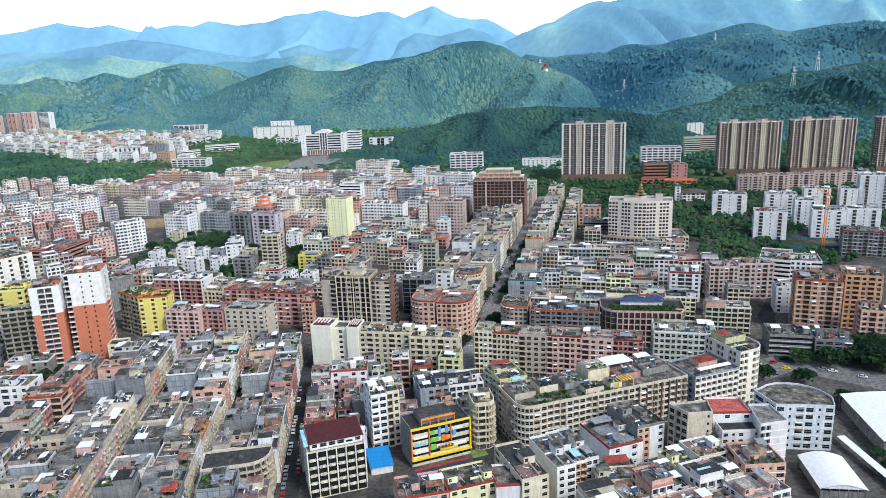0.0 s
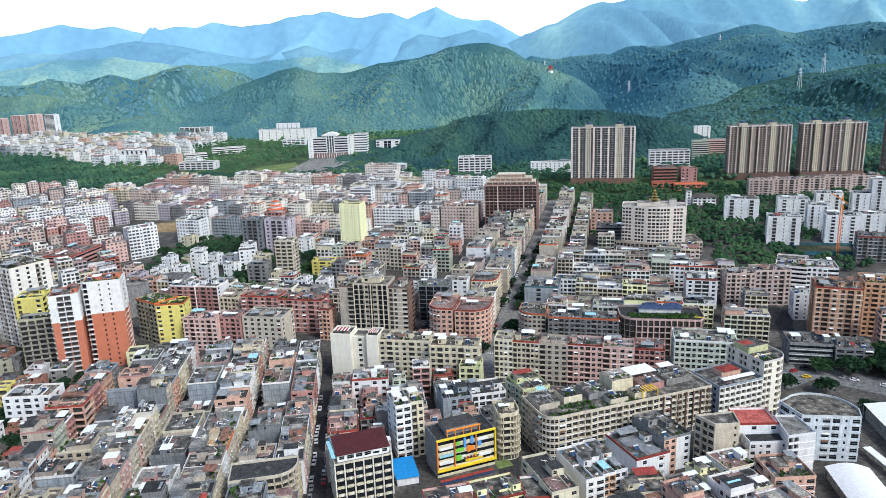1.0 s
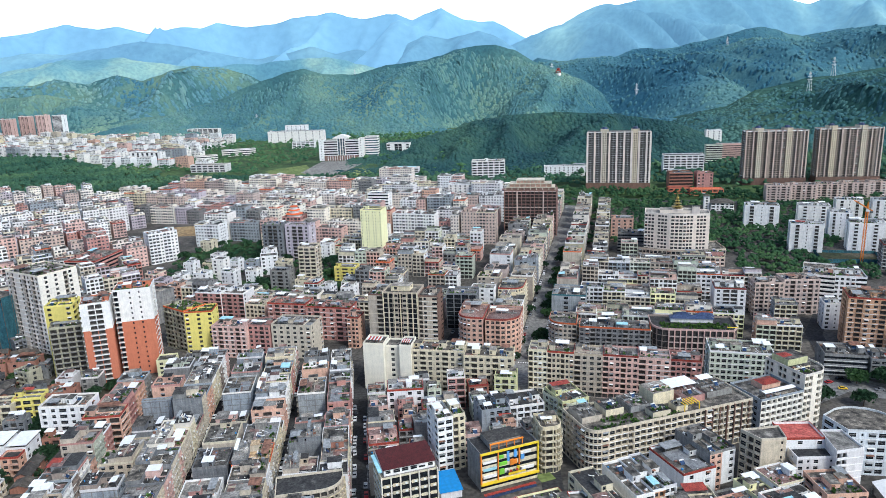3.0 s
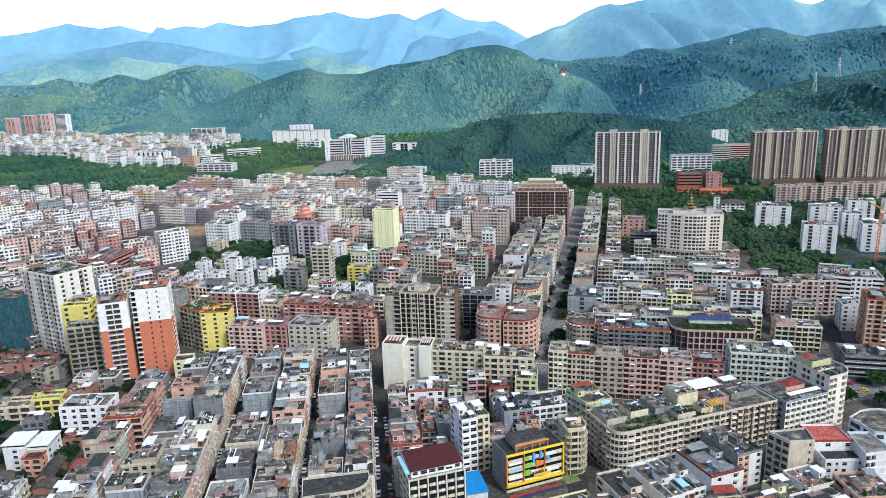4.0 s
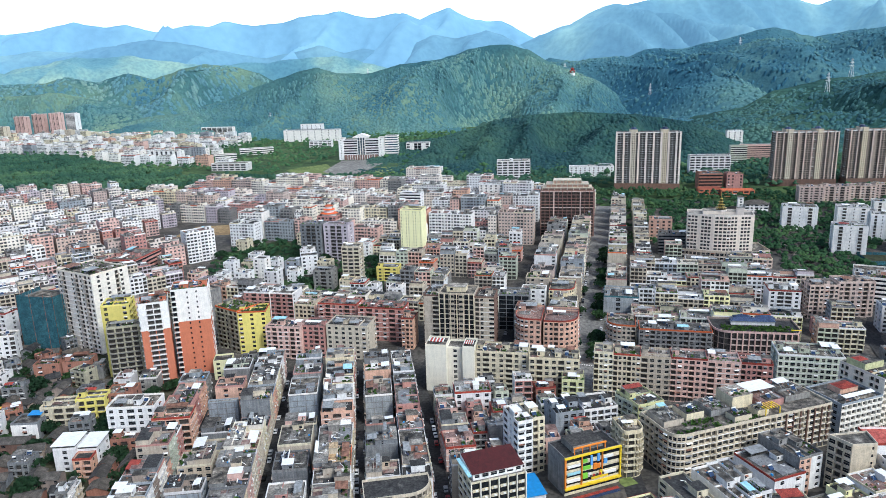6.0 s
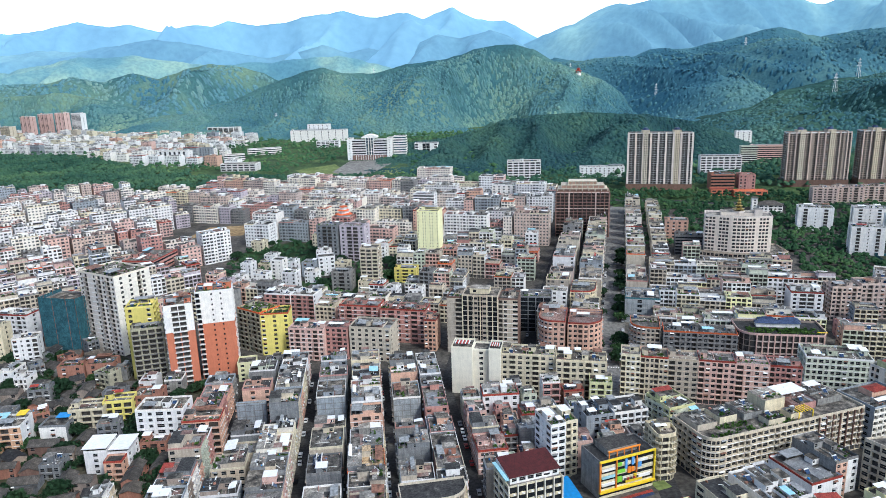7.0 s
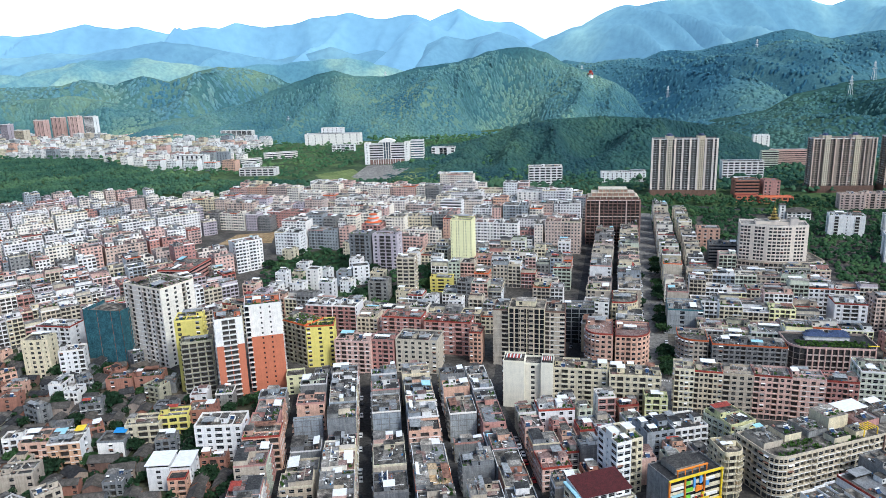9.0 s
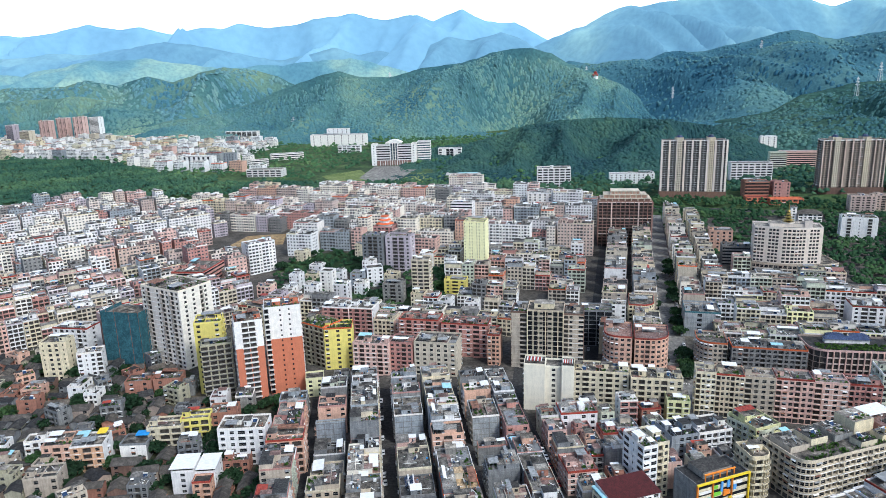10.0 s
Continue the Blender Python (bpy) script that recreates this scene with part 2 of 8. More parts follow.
# ---- geometry kit ----
class Geo:
    """Collects the faces of a thing, part by part; link() makes each part a mesh of its own."""

    def __init__(self, joined=False):
        self.parts, self.joined, self.fine = {}, joined, True
        self.c, self.s, self.o = 1.0, 0.0, (0.0, 0.0, 0.0)

    def frame_at(self, x=0.0, y=0.0, z=0.0, turn=0.0):
        self.c, self.s, self.o = math.cos(radians(turn)), math.sin(radians(turn)), (x, y, z)
        return self

    def poly(self, part, mat, pts):
        v, f, k, mats = self.parts.setdefault(part, ([], [], [], []))
        if mat not in mats:
            mats.append(mat)
        n = len(v)
        for x, y, z in pts:
            v.append((self.o[0] + self.c * x - self.s * y, self.o[1] + self.s * x + self.c * y, self.o[2] + z))
        f.append(tuple(range(n, n + len(pts))))
        k.append(mats.index(mat))

    def box(self, part, mat, x0, y0, z0, x1, y1, z1, top=None, under=True):
        a, b, c, d = (x0, y0), (x1, y0), (x1, y1), (x0, y1)
        for (p, q) in ((a, b), (b, c), (c, d), (d, a)):
            self.poly(part, mat, ((*p, z0), (*q, z0), (*q, z1), (*p, z1)))
        self.poly(part, top or mat, ((*a, z1), (*b, z1), (*c, z1), (*d, z1)))
        if under:
            self.poly(part, mat, ((*d, z0), (*c, z0), (*b, z0), (*a, z0)))

    def box_along(self, part, mat, at, s0, s1, d0, d1, z0, z1):
        """A ledge along a wall; at() gives the point a way along it, out of it and up."""
        self.poly(part, mat, (at(s0, d1, z0), at(s1, d1, z0), at(s1, d1, z1), at(s0, d1, z1)))
        self.poly(part, mat, (at(s0, d1, z1), at(s1, d1, z1), at(s1, d0, z1), at(s0, d0, z1)))
        self.poly(part, mat, (at(s0, d0, z0), at(s1, d0, z0), at(s1, d1, z0), at(s0, d1, z0)))
        self.poly(part, mat, (at(s0, d0, z0), at(s0, d1, z0), at(s0, d1, z1), at(s0, d0, z1)))
        self.poly(part, mat, (at(s1, d1, z0), at(s1, d0, z0), at(s1, d0, z1), at(s1, d1, z1)))

    def tube(self, part, mat, x, y, z0, z1, r0, r1=None, n=8, top=None):
        r1 = r0 if r1 is None else r1
        ring = [(math.cos(2 * math.pi * i / n), math.sin(2 * math.pi * i / n)) for i in range(n)]
        for i in range(n):
            (a, b), (c, d) = ring[i], ring[(i + 1) % n]
            self.poly(part, mat, ((x + r0 * a, y + r0 * b, z0), (x + r0 * c, y + r0 * d, z0), (x + r1 * c, y + r1 * d, z1), (x + r1 * a, y + r1 * b, z1)))
        if r1 > 0:
            self.poly(part, top or mat, [(x + r1 * a, y + r1 * b, z1) for a, b in ring])

    def prism(self, part, mat, outline, z0, z1, top=None):
        n = len(outline)
        for i in range(n):
            a, b = outline[i], outline[(i + 1) % n]
            self.poly(part, mat, ((*a, z0), (*b, z0), (*b, z1), (*a, z1)))
        self.poly(part, top or mat, [(*p, z1) for p in outline])

    def link(self, thing, labels={}, kinds={}):
        made = {}
        for key, (v, f, k, mats) in sorted(self.parts.items(), key=lambda item: not item[0].startswith(("body", "roof#"))):
            name = key.split("#")[0]
            me = bpy.data.meshes.new(name)
            me.from_pydata(v, [], f)
            for m in mats:
                me.materials.append(m)
            me.polygons.foreach_set("material_index", k)
            me.update()
            ob = new(name, me)
            made.setdefault(name, ob)
            ob.parent = made.get({"glazing": "body", "balcony": "body", "air_conditioner": "body", "concrete_frame": "body", "roof_clutter": "roof"}.get(name), thing)
            if name in labels:
                ob["label"] = labels[name]
            if name in kinds:
                ob["kind"] = kinds[name]
        return thing


def thing_at(name, x, y, z, turn, label, category, group="", kind=""):
    e = new(name)
    e.matrix_basis = pose(x, y, z, 0, 0, turn)
    return tagged(e, label, category, group, kind)


GROUND_Y = (-3000, 380, 600, 900, 1700, 2600, 6000)
GROUND_Z = (0, 0, 10, 18, 26, 30, 60)


def ground_z(y):
    return float(np.interp(y, GROUND_Y, GROUND_Z))


# ---- facades ----
BARE = (WALLS["cement"], WALLS["grey"], WALLS["bluegrey"])
# bays: w window, W wide window, s small window, b balcony, o open loggia, r ribbon window, g glazed strip, - blank
OPENING = {"w": (0.20, 0.80, 0.27, 0.80), "W": (0.12, 0.88, 0.24, 0.82), "s": (0.33, 0.67, 0.38, 0.78), "o": (0.08, 0.92, 0.16, 0.87), "r": (0.0, 1.0, 0.32, 0.80),
           "b": (0.09, 0.91, 0.02, 0.86), "g": (0.06, 0.94, 0.04, 0.97)}

FAR_OPENING = {"w": (0.27, 0.73, 0.34, 0.76), "W": (0.2, 0.8, 0.34, 0.78), "b": (0.12, 0.88, 0.30, 0.84), "s": (0.36, 0.64, 0.42, 0.74)}


def facade(g, part, wall, a, b, z0, height, floors, bays, glass=GLASS, rail=None, shop=False, deep=0.28):
    """A wall from a to b (plan points, seen from outside a is at the left), with openings that go into it."""
    ax, ay = a
    bx, by = b
    length = math.hypot(bx - ax, by - ay)
    ux, uy = (bx - ax) / length, (by - ay) / length
    nx, ny = uy, -ux

    def at(s, d, z):
        return (ax + ux * s + nx * d, ay + uy * s + ny * d, z)

    if not bays.strip("-"):
        g.poly(part, wall, (at(0, 0, z0), at(length, 0, z0), at(length, 0, z0 + height), at(0, 0, z0 + height)))
        if floors > 1 and not g.joined and wall in BARE:
            for i in range(1, floors + 1):
                zs = z0 + i * height / floors
                g.box_along("concrete_frame", SLAB, at, 0, length, 0.0, 0.03, zs - 0.38, zs - 0.04)
            for k in range(int(length / 4.2) + 2):
                s = min(k * 4.2, length - 0.34)
                g.box_along("concrete_frame", SLAB, at, s, s + 0.34, 0.0, 0.026, z0, z0 + height)
        return
    fh, cw = height / floors, length / len(bays)
    if g.joined:
        g.poly(part, wall, (at(0, 0, z0), at(length, 0, z0), at(length, 0, z0 + height), at(0, 0, z0 + height)))
        for i in range(floors):
            for j, kind in enumerate(bays):
                if kind != "-":
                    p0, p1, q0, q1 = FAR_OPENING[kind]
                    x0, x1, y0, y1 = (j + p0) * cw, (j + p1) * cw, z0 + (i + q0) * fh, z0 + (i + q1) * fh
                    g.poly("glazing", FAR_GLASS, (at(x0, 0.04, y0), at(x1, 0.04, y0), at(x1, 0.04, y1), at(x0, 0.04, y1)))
            for j, kind in enumerate(bays):
                if kind == "b":
                    g.box_along("balcony", rail or wall, at, (j + 0.04) * cw, (j + 0.96) * cw, 0.0, 0.9, z0 + i * fh - 0.12, z0 + i * fh + 0.95)
                elif kind in "wW" and (i + 2 * j + int(length)) % 3 == 0:
                    p0, p1, q0, q1 = OPENING[kind]
                    g.poly("balcony", TIN_GREY if (i + j) % 2 else wall, (at((j + p0 - 0.05) * cw, 0.6, z0 + (i + q1) * fh - 0.1), at((j + p1 + 0.05) * cw, 0.6, z0 + (i + q1) * fh - 0.1), at((j + p1 + 0.05) * cw, 0, z0 + (i + q1) * fh + 0.2), at((j + p0 - 0.05) * cw, 0, z0 + (i + q1) * fh + 0.2)))
        return
    if floors > 2 and ("b" in bays or "r" in bays or "W" in bays):
        trim = wall if int(length * 10) % 3 else WHITE_PAINT
        for i in range(1, floors):
            g.box_along("balcony", trim, at, 0, length, 0.0, 0.16, z0 + i * fh - 0.14, z0 + i * fh + 0.10)
    for i in range(floors):
        zb = z0 + i * fh
        for j, kind in enumerate(bays):
            s0, s1 = j * cw, (j + 1) * cw
            if shop and i == 0:
                kind = "g"
            if kind == "-":
                g.poly(part, wall, (at(s0, 0, zb), at(s1, 0, zb), at(s1, 0, zb + fh), at(s0, 0, zb + fh)))
                continue
            p0, p1, q0, q1 = OPENING[kind]
            if kind in "ws" and cw > 3.2:
                mid, half = 0.5, (1.0 if kind == "w" else 0.45) / cw
                p0, p1 = mid - half, mid + half
            x0, x1, y0, y1 = s0 + p0 * cw, s0 + p1 * cw, zb + q0 * fh, zb + q1 * fh
            if x0 > s0 + 0.01:
                g.poly(part, wall, (at(s0, 0, zb), at(x0, 0, zb), at(x0, 0, zb + fh), at(s0, 0, zb + fh)))
                g.poly(part, wall, (at(x1, 0, zb), at(s1, 0, zb), at(s1, 0, zb + fh), at(x1, 0, zb + fh)))
            g.poly(part, wall, (at(x0, 0, zb), at(x1, 0, zb), at(x1, 0, y0), at(x0, 0, y0)))
            g.poly(part, wall, (at(x0, 0, y1), at(x1, 0, y1), at(x1, 0, zb + fh), at(x0, 0, zb + fh)))
            r = 1.1 if kind in "bo" else (0.5 if kind == "g" else deep)
            g.poly(part, wall, (at(x0, 0, y0), at(x1, 0, y0), at(x1, -r, y0), at(x0, -r, y0)))
            g.poly(part, wall, (at(x0, 0, y1), at(x0, -r, y1), at(x1, -r, y1), at(x1, 0, y1)))
            if kind != "r" or j == 0:
                g.poly(part, wall, (at(x0, 0, y0), at(x0, -r, y0), at(x0, -r, y1), at(x0, 0, y1)))
            if kind != "r" or j == len(bays) - 1:
                g.poly(part, wall, (at(x1, 0, y0), at(x1, 0, y1), at(x1, -r, y1), at(x1, -r, y0)))
            # balcony and loggia backs get the dark shade colour, within the glazing part
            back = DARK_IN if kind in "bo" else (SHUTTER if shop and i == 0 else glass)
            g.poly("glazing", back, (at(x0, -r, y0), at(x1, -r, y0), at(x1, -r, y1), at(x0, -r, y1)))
            if kind == "b":
                m = rail or wall
                solid = (int(length * 7) + floors) % 10 < 2
                top = zb + (0.34 if solid else 0.12) * fh
                out = 0.55 if solid else 0.8
                if not solid:
                    g.box_along("balcony", RAIL, at, s0 + 0.04 * cw, s1 - 0.04 * cw, out - 0.08, out - 0.02, zb + 0.27 * fh, zb + 0.32 * fh)
                c0, c1 = s0 + 0.03 * cw, s1 - 0.03 * cw
                g.poly("balcony", m, (at(c0, out, zb - 0.1), at(c1, out, zb - 0.1), at(c1, out, top), at(c0, out, top)))
                g.poly("balcony", m, (at(c0, 0, zb - 0.1), at(c0, out, zb - 0.1), at(c0, out, top), at(c0, 0, top)))
                g.poly("balcony", m, (at(c1, out, zb - 0.1), at(c1, 0, zb - 0.1), at(c1, 0, top), at(c1, out, top)))
                g.poly("balcony", m, (at(c0, out - 0.14, top), at(c0, out, top), at(c1, out, top), at(c1, out - 0.14, top)))
                g.poly("balcony", m, (at(c0, out - 0.14, top), at(c1, out - 0.14, top), at(c1, out - 0.14, zb), at(c0, out - 0.14, zb)))
                g.poly("balcony", m, (at(c0, out, zb - 0.1), at(c0, 0, zb - 0.1), at(c1, 0, zb - 0.1), at(c1, out, zb - 0.1)))
            elif kind in "wW" and deep > 0.2:
                if (i * 7 + j * 3 + int(length * 10)) % 7 < 1:
                    hood = (TIN_WHITE, TIN_GREY, TIN_GREY, TIN_RUST)[(i + j + int(length)) % 4]
                    g.poly("balcony", hood, (at(x0 - 0.1, 0.75, y1 - 0.15), at(x1 + 0.1, 0.75, y1 - 0.15), at(x1 + 0.1, 0, y1 + 0.2), at(x0 - 0.1, 0, y1 + 0.2)))
                    g.poly("balcony", hood, (at(x0 - 0.1, 0.75, y1 - 0.15), at(x0 - 0.1, 0, y1 + 0.12), at(x1 + 0.1, 0, y1 + 0.12), at(x1 + 0.1, 0.75, y1 - 0.15)))
                g.poly("glazing", RAIL, (at(x0, -r + 0.03, (y0 + y1) / 2 - 0.05), at(x1, -r + 0.03, (y0 + y1) / 2 - 0.05), at(x1, -r + 0.03, (y0 + y1) / 2 + 0.05), at(x0, -r + 0.03, (y0 + y1) / 2 + 0.05)))


def parapet(g, outline, z, mat, height=1.0, thick=0.25, roof=ROOF, coping=None):
    """A roof slab within a low wall, both following the outline (counter-clockwise)."""
    key = "roof" if g.joined else "roof#%d" % len(g.parts)
    n = len(outline)
    cx, cy = sum(p[0] for p in outline) / n, sum(p[1] for p in outline) / n
    inner = []
    for x, y in outline:
        d = math.hypot(x - cx, y - cy)
        k = 1 - thick * 1.4 / d
        inner.append((cx + (x - cx) * k, cy + (y - cy) * k))
    for i in range(n):
        a, b, p, q = outline[i], outline[(i + 1) % n], inner[i], inner[(i + 1) % n]
        g.poly(key, coping or mat, ((*a, z), (*b, z), (*b, z + height), (*a, z + height)))
        g.poly(key, mat, ((*q, z), (*p, z), (*p, z + height), (*q, z + height)))
        g.poly(key, coping or mat, ((*a, z + height), (*b, z + height), (*q, z + height), (*p, z + height)))
    g.poly(key, roof, [(*p, z + 0.02) for p in inner])


# ---- roof furniture ----
def stair_hut(g, x, y, z, w, d, h, mat, roof):
    key = "stair_hut#%d" % len(g.parts)
    facade(g, key, mat, (x, y), (x + w, y), z, h, 1, "w-" if w > 3 else "-")
    facade(g, key, mat, (x + w, y), (x + w, y + d), z, h, 1, "-w")
    facade(g, key, mat, (x + w, y + d), (x, y + d), z, h, 1, "-")
    facade(g, key, mat, (x, y + d), (x, y), z, h, 1, "-")
    g.box(key, mat, x - 0.25, y - 0.25, z + h, x + w + 0.25, y + d + 0.25, z + h + 0.18, top=roof)


def canopy(g, x, y, z, w, d, h, mat):
    key = "canopy#%d" % len(g.parts) if g.fine else "roof_clutter"
    for px in (x + 0.1, x + w - 0.1):
        for py in (y + 0.1, y + d - 0.1):
            g.box(key, TIN_GREY, px - 0.06, py - 0.06, z, px + 0.06, py + 0.06, z + h)
    rise = 0.35
    g.poly(key, mat, ((x, y, z + h), (x + w, y, z + h), (x + w, y + d, z + h + rise), (x, y + d, z + h + rise)))
    g.poly(key, mat, ((x, y + d, z + h + rise - 0.06), (x + w, y + d, z + h + rise - 0.06), (x + w, y, z + h - 0.06), (x, y, z + h - 0.06)))
    for p, q, zp, zq in (((x, y), (x + w, y), h, h), ((x + w, y), (x + w, y + d), h, h + rise), ((x + w, y + d), (x, y + d), h + rise, h + rise), ((x, y + d), (x, y), h + rise, h)):
        g.poly(key, mat, ((*p, z + zp - 0.06), (*q, z + zq - 0.06), (*q, z + zq), (*p, z + zp)))


def solar_heater(g, x, y, z, w=2.0):
    key = "roof_clutter"
    g.poly(key, SOLAR, ((x, y, z + 0.3), (x + w, y, z + 0.3), (x + w, y + 1.4, z + 1.4), (x, y + 1.4, z + 1.4)))
    g.poly(key, TIN_GREY, ((x, y + 1.4, z + 1.34), (x + w, y + 1.4, z + 1.34), (x + w, y, z + 0.24), (x, y, z + 0.24)))
    for px in (x + 0.1, x + w - 0.1):
        g.box(key, STEEL, px - 0.04, y + 1.3, z, px + 0.04, y + 1.4, z + 1.4)
    for i in range(6):
        a0, a1 = math.pi * 2 * i / 6, math.pi * 2 * (i + 1) / 6
        g.poly(key, WHITE_PAINT, ((x - 0.1, y + 1.6 + 0.28 * math.cos(a0), z + 1.6 + 0.28 * math.sin(a0)), (x + w + 0.1, y + 1.6 + 0.28 * math.cos(a0), z + 1.6 + 0.28 * math.sin(a0)),
                                             (x + w + 0.1, y + 1.6 + 0.28 * math.cos(a1), z + 1.6 + 0.28 * math.sin(a1)), (x - 0.1, y + 1.6 + 0.28 * math.cos(a1), z + 1.6 + 0.28 * math.sin(a1))))


def water_tank(g, x, y, z, r=0.7, h=1.6):
    key = "water_tank#%d" % len(g.parts) if g.fine else "roof_clutter"
    for dx, dy in ((-0.5, -0.5), (0.5, -0.5), (0.5, 0.5), (-0.5, 0.5)):
        g.box(key, TIN_GREY, x + dx * r - 0.05, y + dy * r - 0.05, z, x + dx * r + 0.05, y + dy * r + 0.05, z + 0.7)
    g.tube(key, STEEL, x, y, z + 0.7, z + 0.7 + h, r, n=8)
    g.tube(key, STEEL, x, y, z + 0.7 + h, z + 1.0 + h, r, 0.15, n=8)


def roof_plants(g, r, x0, y0, x1, y1, z, count):
    for _ in range(count):
        px, py, s = r.uniform(x0, x1), r.uniform(y0, y1), r.uniform(0.35, 0.9)
        for _ in range(4):
            a = r.uniform(0, 6.28)
            dx, dy, h = s * math.cos(a), s * math.sin(a), r.uniform(0.4, 1.3) * s * 1.4
            g.poly("roof_clutter", LEAF_BRIGHT, ((px - dx, py - dy, z + 0.02), (px + dy * 0.6, py - dx * 0.6, z + h), (px + dx, py + dy, z + h * 0.7)))
            g.poly("roof_clutter", LEAF_BRIGHT, ((px - dy, py + dx, z + h * 0.3), (px + dx * 0.8, py + dy * 0.8, z + h), (px + dy, py - dx, z + h * 0.5)))


SHEETS = [TIN_WHITE] * 5 + [TIN_GREY] * 7 + [TIN_WHITE] * 4 + [TIN_GREY, TIN_CYAN, TIN_RUST, TIN_RUST, TIN_RUST, TILE_RED]


def roof_clutter(g, r, x0, y0, x1, y1, z, wall, roof, amount=1.0, hut=True):
    w, d = x1 - x0, y1 - y0
    if w < 3 or d < 4:
        return
    base = "roof_clutter"
    for _ in range(r.choice((1, 2, 2, 3))):
        pw, pd = r.uniform(0.25, 0.7) * w, r.uniform(0.15, 0.45) * d
        px, py = x0 + r.random() * (w - pw), y0 + r.random() * (d - pd)
        g.box(base, r.choice((ROOF_LIGHT, ROOF_DARK, ROOF_PINK, ROOF, SLAB)), px, py, z, px + pw, py + pd, z + r.uniform(0.06, 0.35), under=False)
    for _ in range(r.choice((2, 3, 4, 6))):
        px, py, s = x0 + r.random() * (w - 1), y0 + r.random() * (d - 1), r.uniform(0.35, 1.3)
        g.box(base, r.choice((WHITE_PAINT, TIN_GREY, TIN_RUST, WALLS["brick"], TIN_WHITE)), px, py, z, px + s, py + s * r.uniform(0.4, 1.2), z + s * r.uniform(0.3, 0.8), under=False)
    if hut:
        hw, hd = min(w - 0.8, r.uniform(2.8, 4.8)), min(d * 0.5, r.uniform(3.5, 6))
        hx, hy = r.choice((x0 + 0.3, x1 - 0.3 - hw)), y0 + r.uniform(0.3, 0.65) * (d - hd)
        stair_hut(g, hx, hy, z, hw, hd, r.uniform(2.5, 3.0), wall, roof if r.random() < 0.7 else r.choice((ROOF_LIGHT, TIN_WHITE)))
    if r.random() < 0.55 * amount:
        cw, cd = r.uniform(0.4, 0.8) * w, r.uniform(0.2, 0.38) * d
        canopy(g, x0 + r.uniform(0.1, 0.9) * (w - cw), r.choice((y0 + 0.5, y1 - 0.5 - cd)), z, cw, cd, r.uniform(2.2, 2.9), r.choice(SHEETS))
    for _ in range(r.choice((0, 1, 1)) if amount > 0.4 else 0):
        solar_heater(g, x0 + r.uniform(0.05, 0.6) * w, y0 + r.uniform(0.05, 0.8) * d, z)
    if r.random() < 0.33 * amount:
        water_tank(g, x0 + r.uniform(0.15, 0.85) * w, y0 + r.uniform(0.1, 0.9) * d, z)
    if g.fine:
        for _ in range(r.choice((3, 5, 6))):
            px, py, n, tall = x0 + r.random() * (w - 0.6), y0 + r.random() * (d - 0.6), r.uniform(0.2, 0.55), r.uniform(0.3, 1.0)
            g.box(base, r.choice((WHITE_PAINT, WHITE_PAINT, TIN_RUST, ROOF_DARK, TIN_BLUE, WALLS["salmon"], LEAF_BRIGHT)), px, py, z, px + n, py + n * r.uniform(0.7, 2.0), z + tall * n * 1.6, under=False)
        for _ in range(r.choice((1, 2, 3))):
            px, py, a, long = x0 + r.uniform(0.2, 0.8) * w, y0 + r.uniform(0.2, 0.8) * d, r.uniform(0, 3.14), r.uniform(0.8, 1.8)
            dx, dy = math.cos(a) * long, math.sin(a) * long
            g.poly(base, WHITE_PAINT, ((px - dx, py - dy, z + 0.25), (px - dx + 0.12 * math.sin(a), py - dy - 0.12 * math.cos(a), z + 0.45), (px + dx + 0.12 * math.sin(a), py + dy - 0.12 * math.cos(a), z + 1.3), (px + dx, py + dy, z + 1.1)))
        if r.random() < 0.6:
            px = x0 + r.uniform(0.3, 0.7) * w
            g.box(base, wall, px, y0, z, px + 0.18, y0 + d * r.uniform(0.4, 1.0), z + r.uniform(0.5, 1.1), under=False)
        px, py = x0 + r.random() * w * 0.9, y0 + r.random() * d * 0.9
        g.box(base, TIN_GREY, px, py, z, px + 0.07, py + 0.07, z + r.uniform(2.0, 4.0), under=False)
    for _ in range(r.choice((1, 2, 2))):
        px, a, b = x0 + r.random() * w, y0 + r.random() * 0.4 * d, y0 + (0.5 + 0.5 * r.random()) * d
        g.box(base, r.choice((WHITE_PAINT, TIN_GREY, SLAB)), px, a, z + 0.08, px + 0.12, b, z + 0.22, under=False)
    if r.random() < 0.55 * amount:
        py = y0 + r.uniform(0.25, 0.75) * d
        g.box("roof_clutter", wall, x0, py, z, x1, py + 0.2, z + 0.9)
    if r.random() < 0.4 * amount:
        roof_plants(g, r, x0 + 0.5, y0 + 0.5, x1 - 0.5, y0 + 0.4 * d, z, r.randint(5, 16))


SMALL = {"concrete_frame": "stuff", "air_conditioner": "stuff", "glazing": "stuff", "balcony": "stuff", "roof_clutter": "stuff"}


# ---- footprints already taken, so that rows of houses leave room for the buildings set one by one ----
TAKEN = []


def corners(x, y, w, d, turn):
    c, s = math.cos(radians(turn)), math.sin(radians(turn))
    return [(x + c * px - s * py, y + s * px + c * py) for px, py in ((0, 0), (w, 0), (w, d), (0, d))]


def overlap(a, b):
    for poly in (a, b):
        for i in range(4):
            ex, ey = poly[(i + 1) % 4][0] - poly[i][0], poly[(i + 1) % 4][1] - poly[i][1]
            pa, pb = [-ey * x + ex * y for x, y in a], [-ey * x + ex * y for x, y in b]
            if max(pa) <= min(pb) or max(pb) <= min(pa):
                return False
    return True


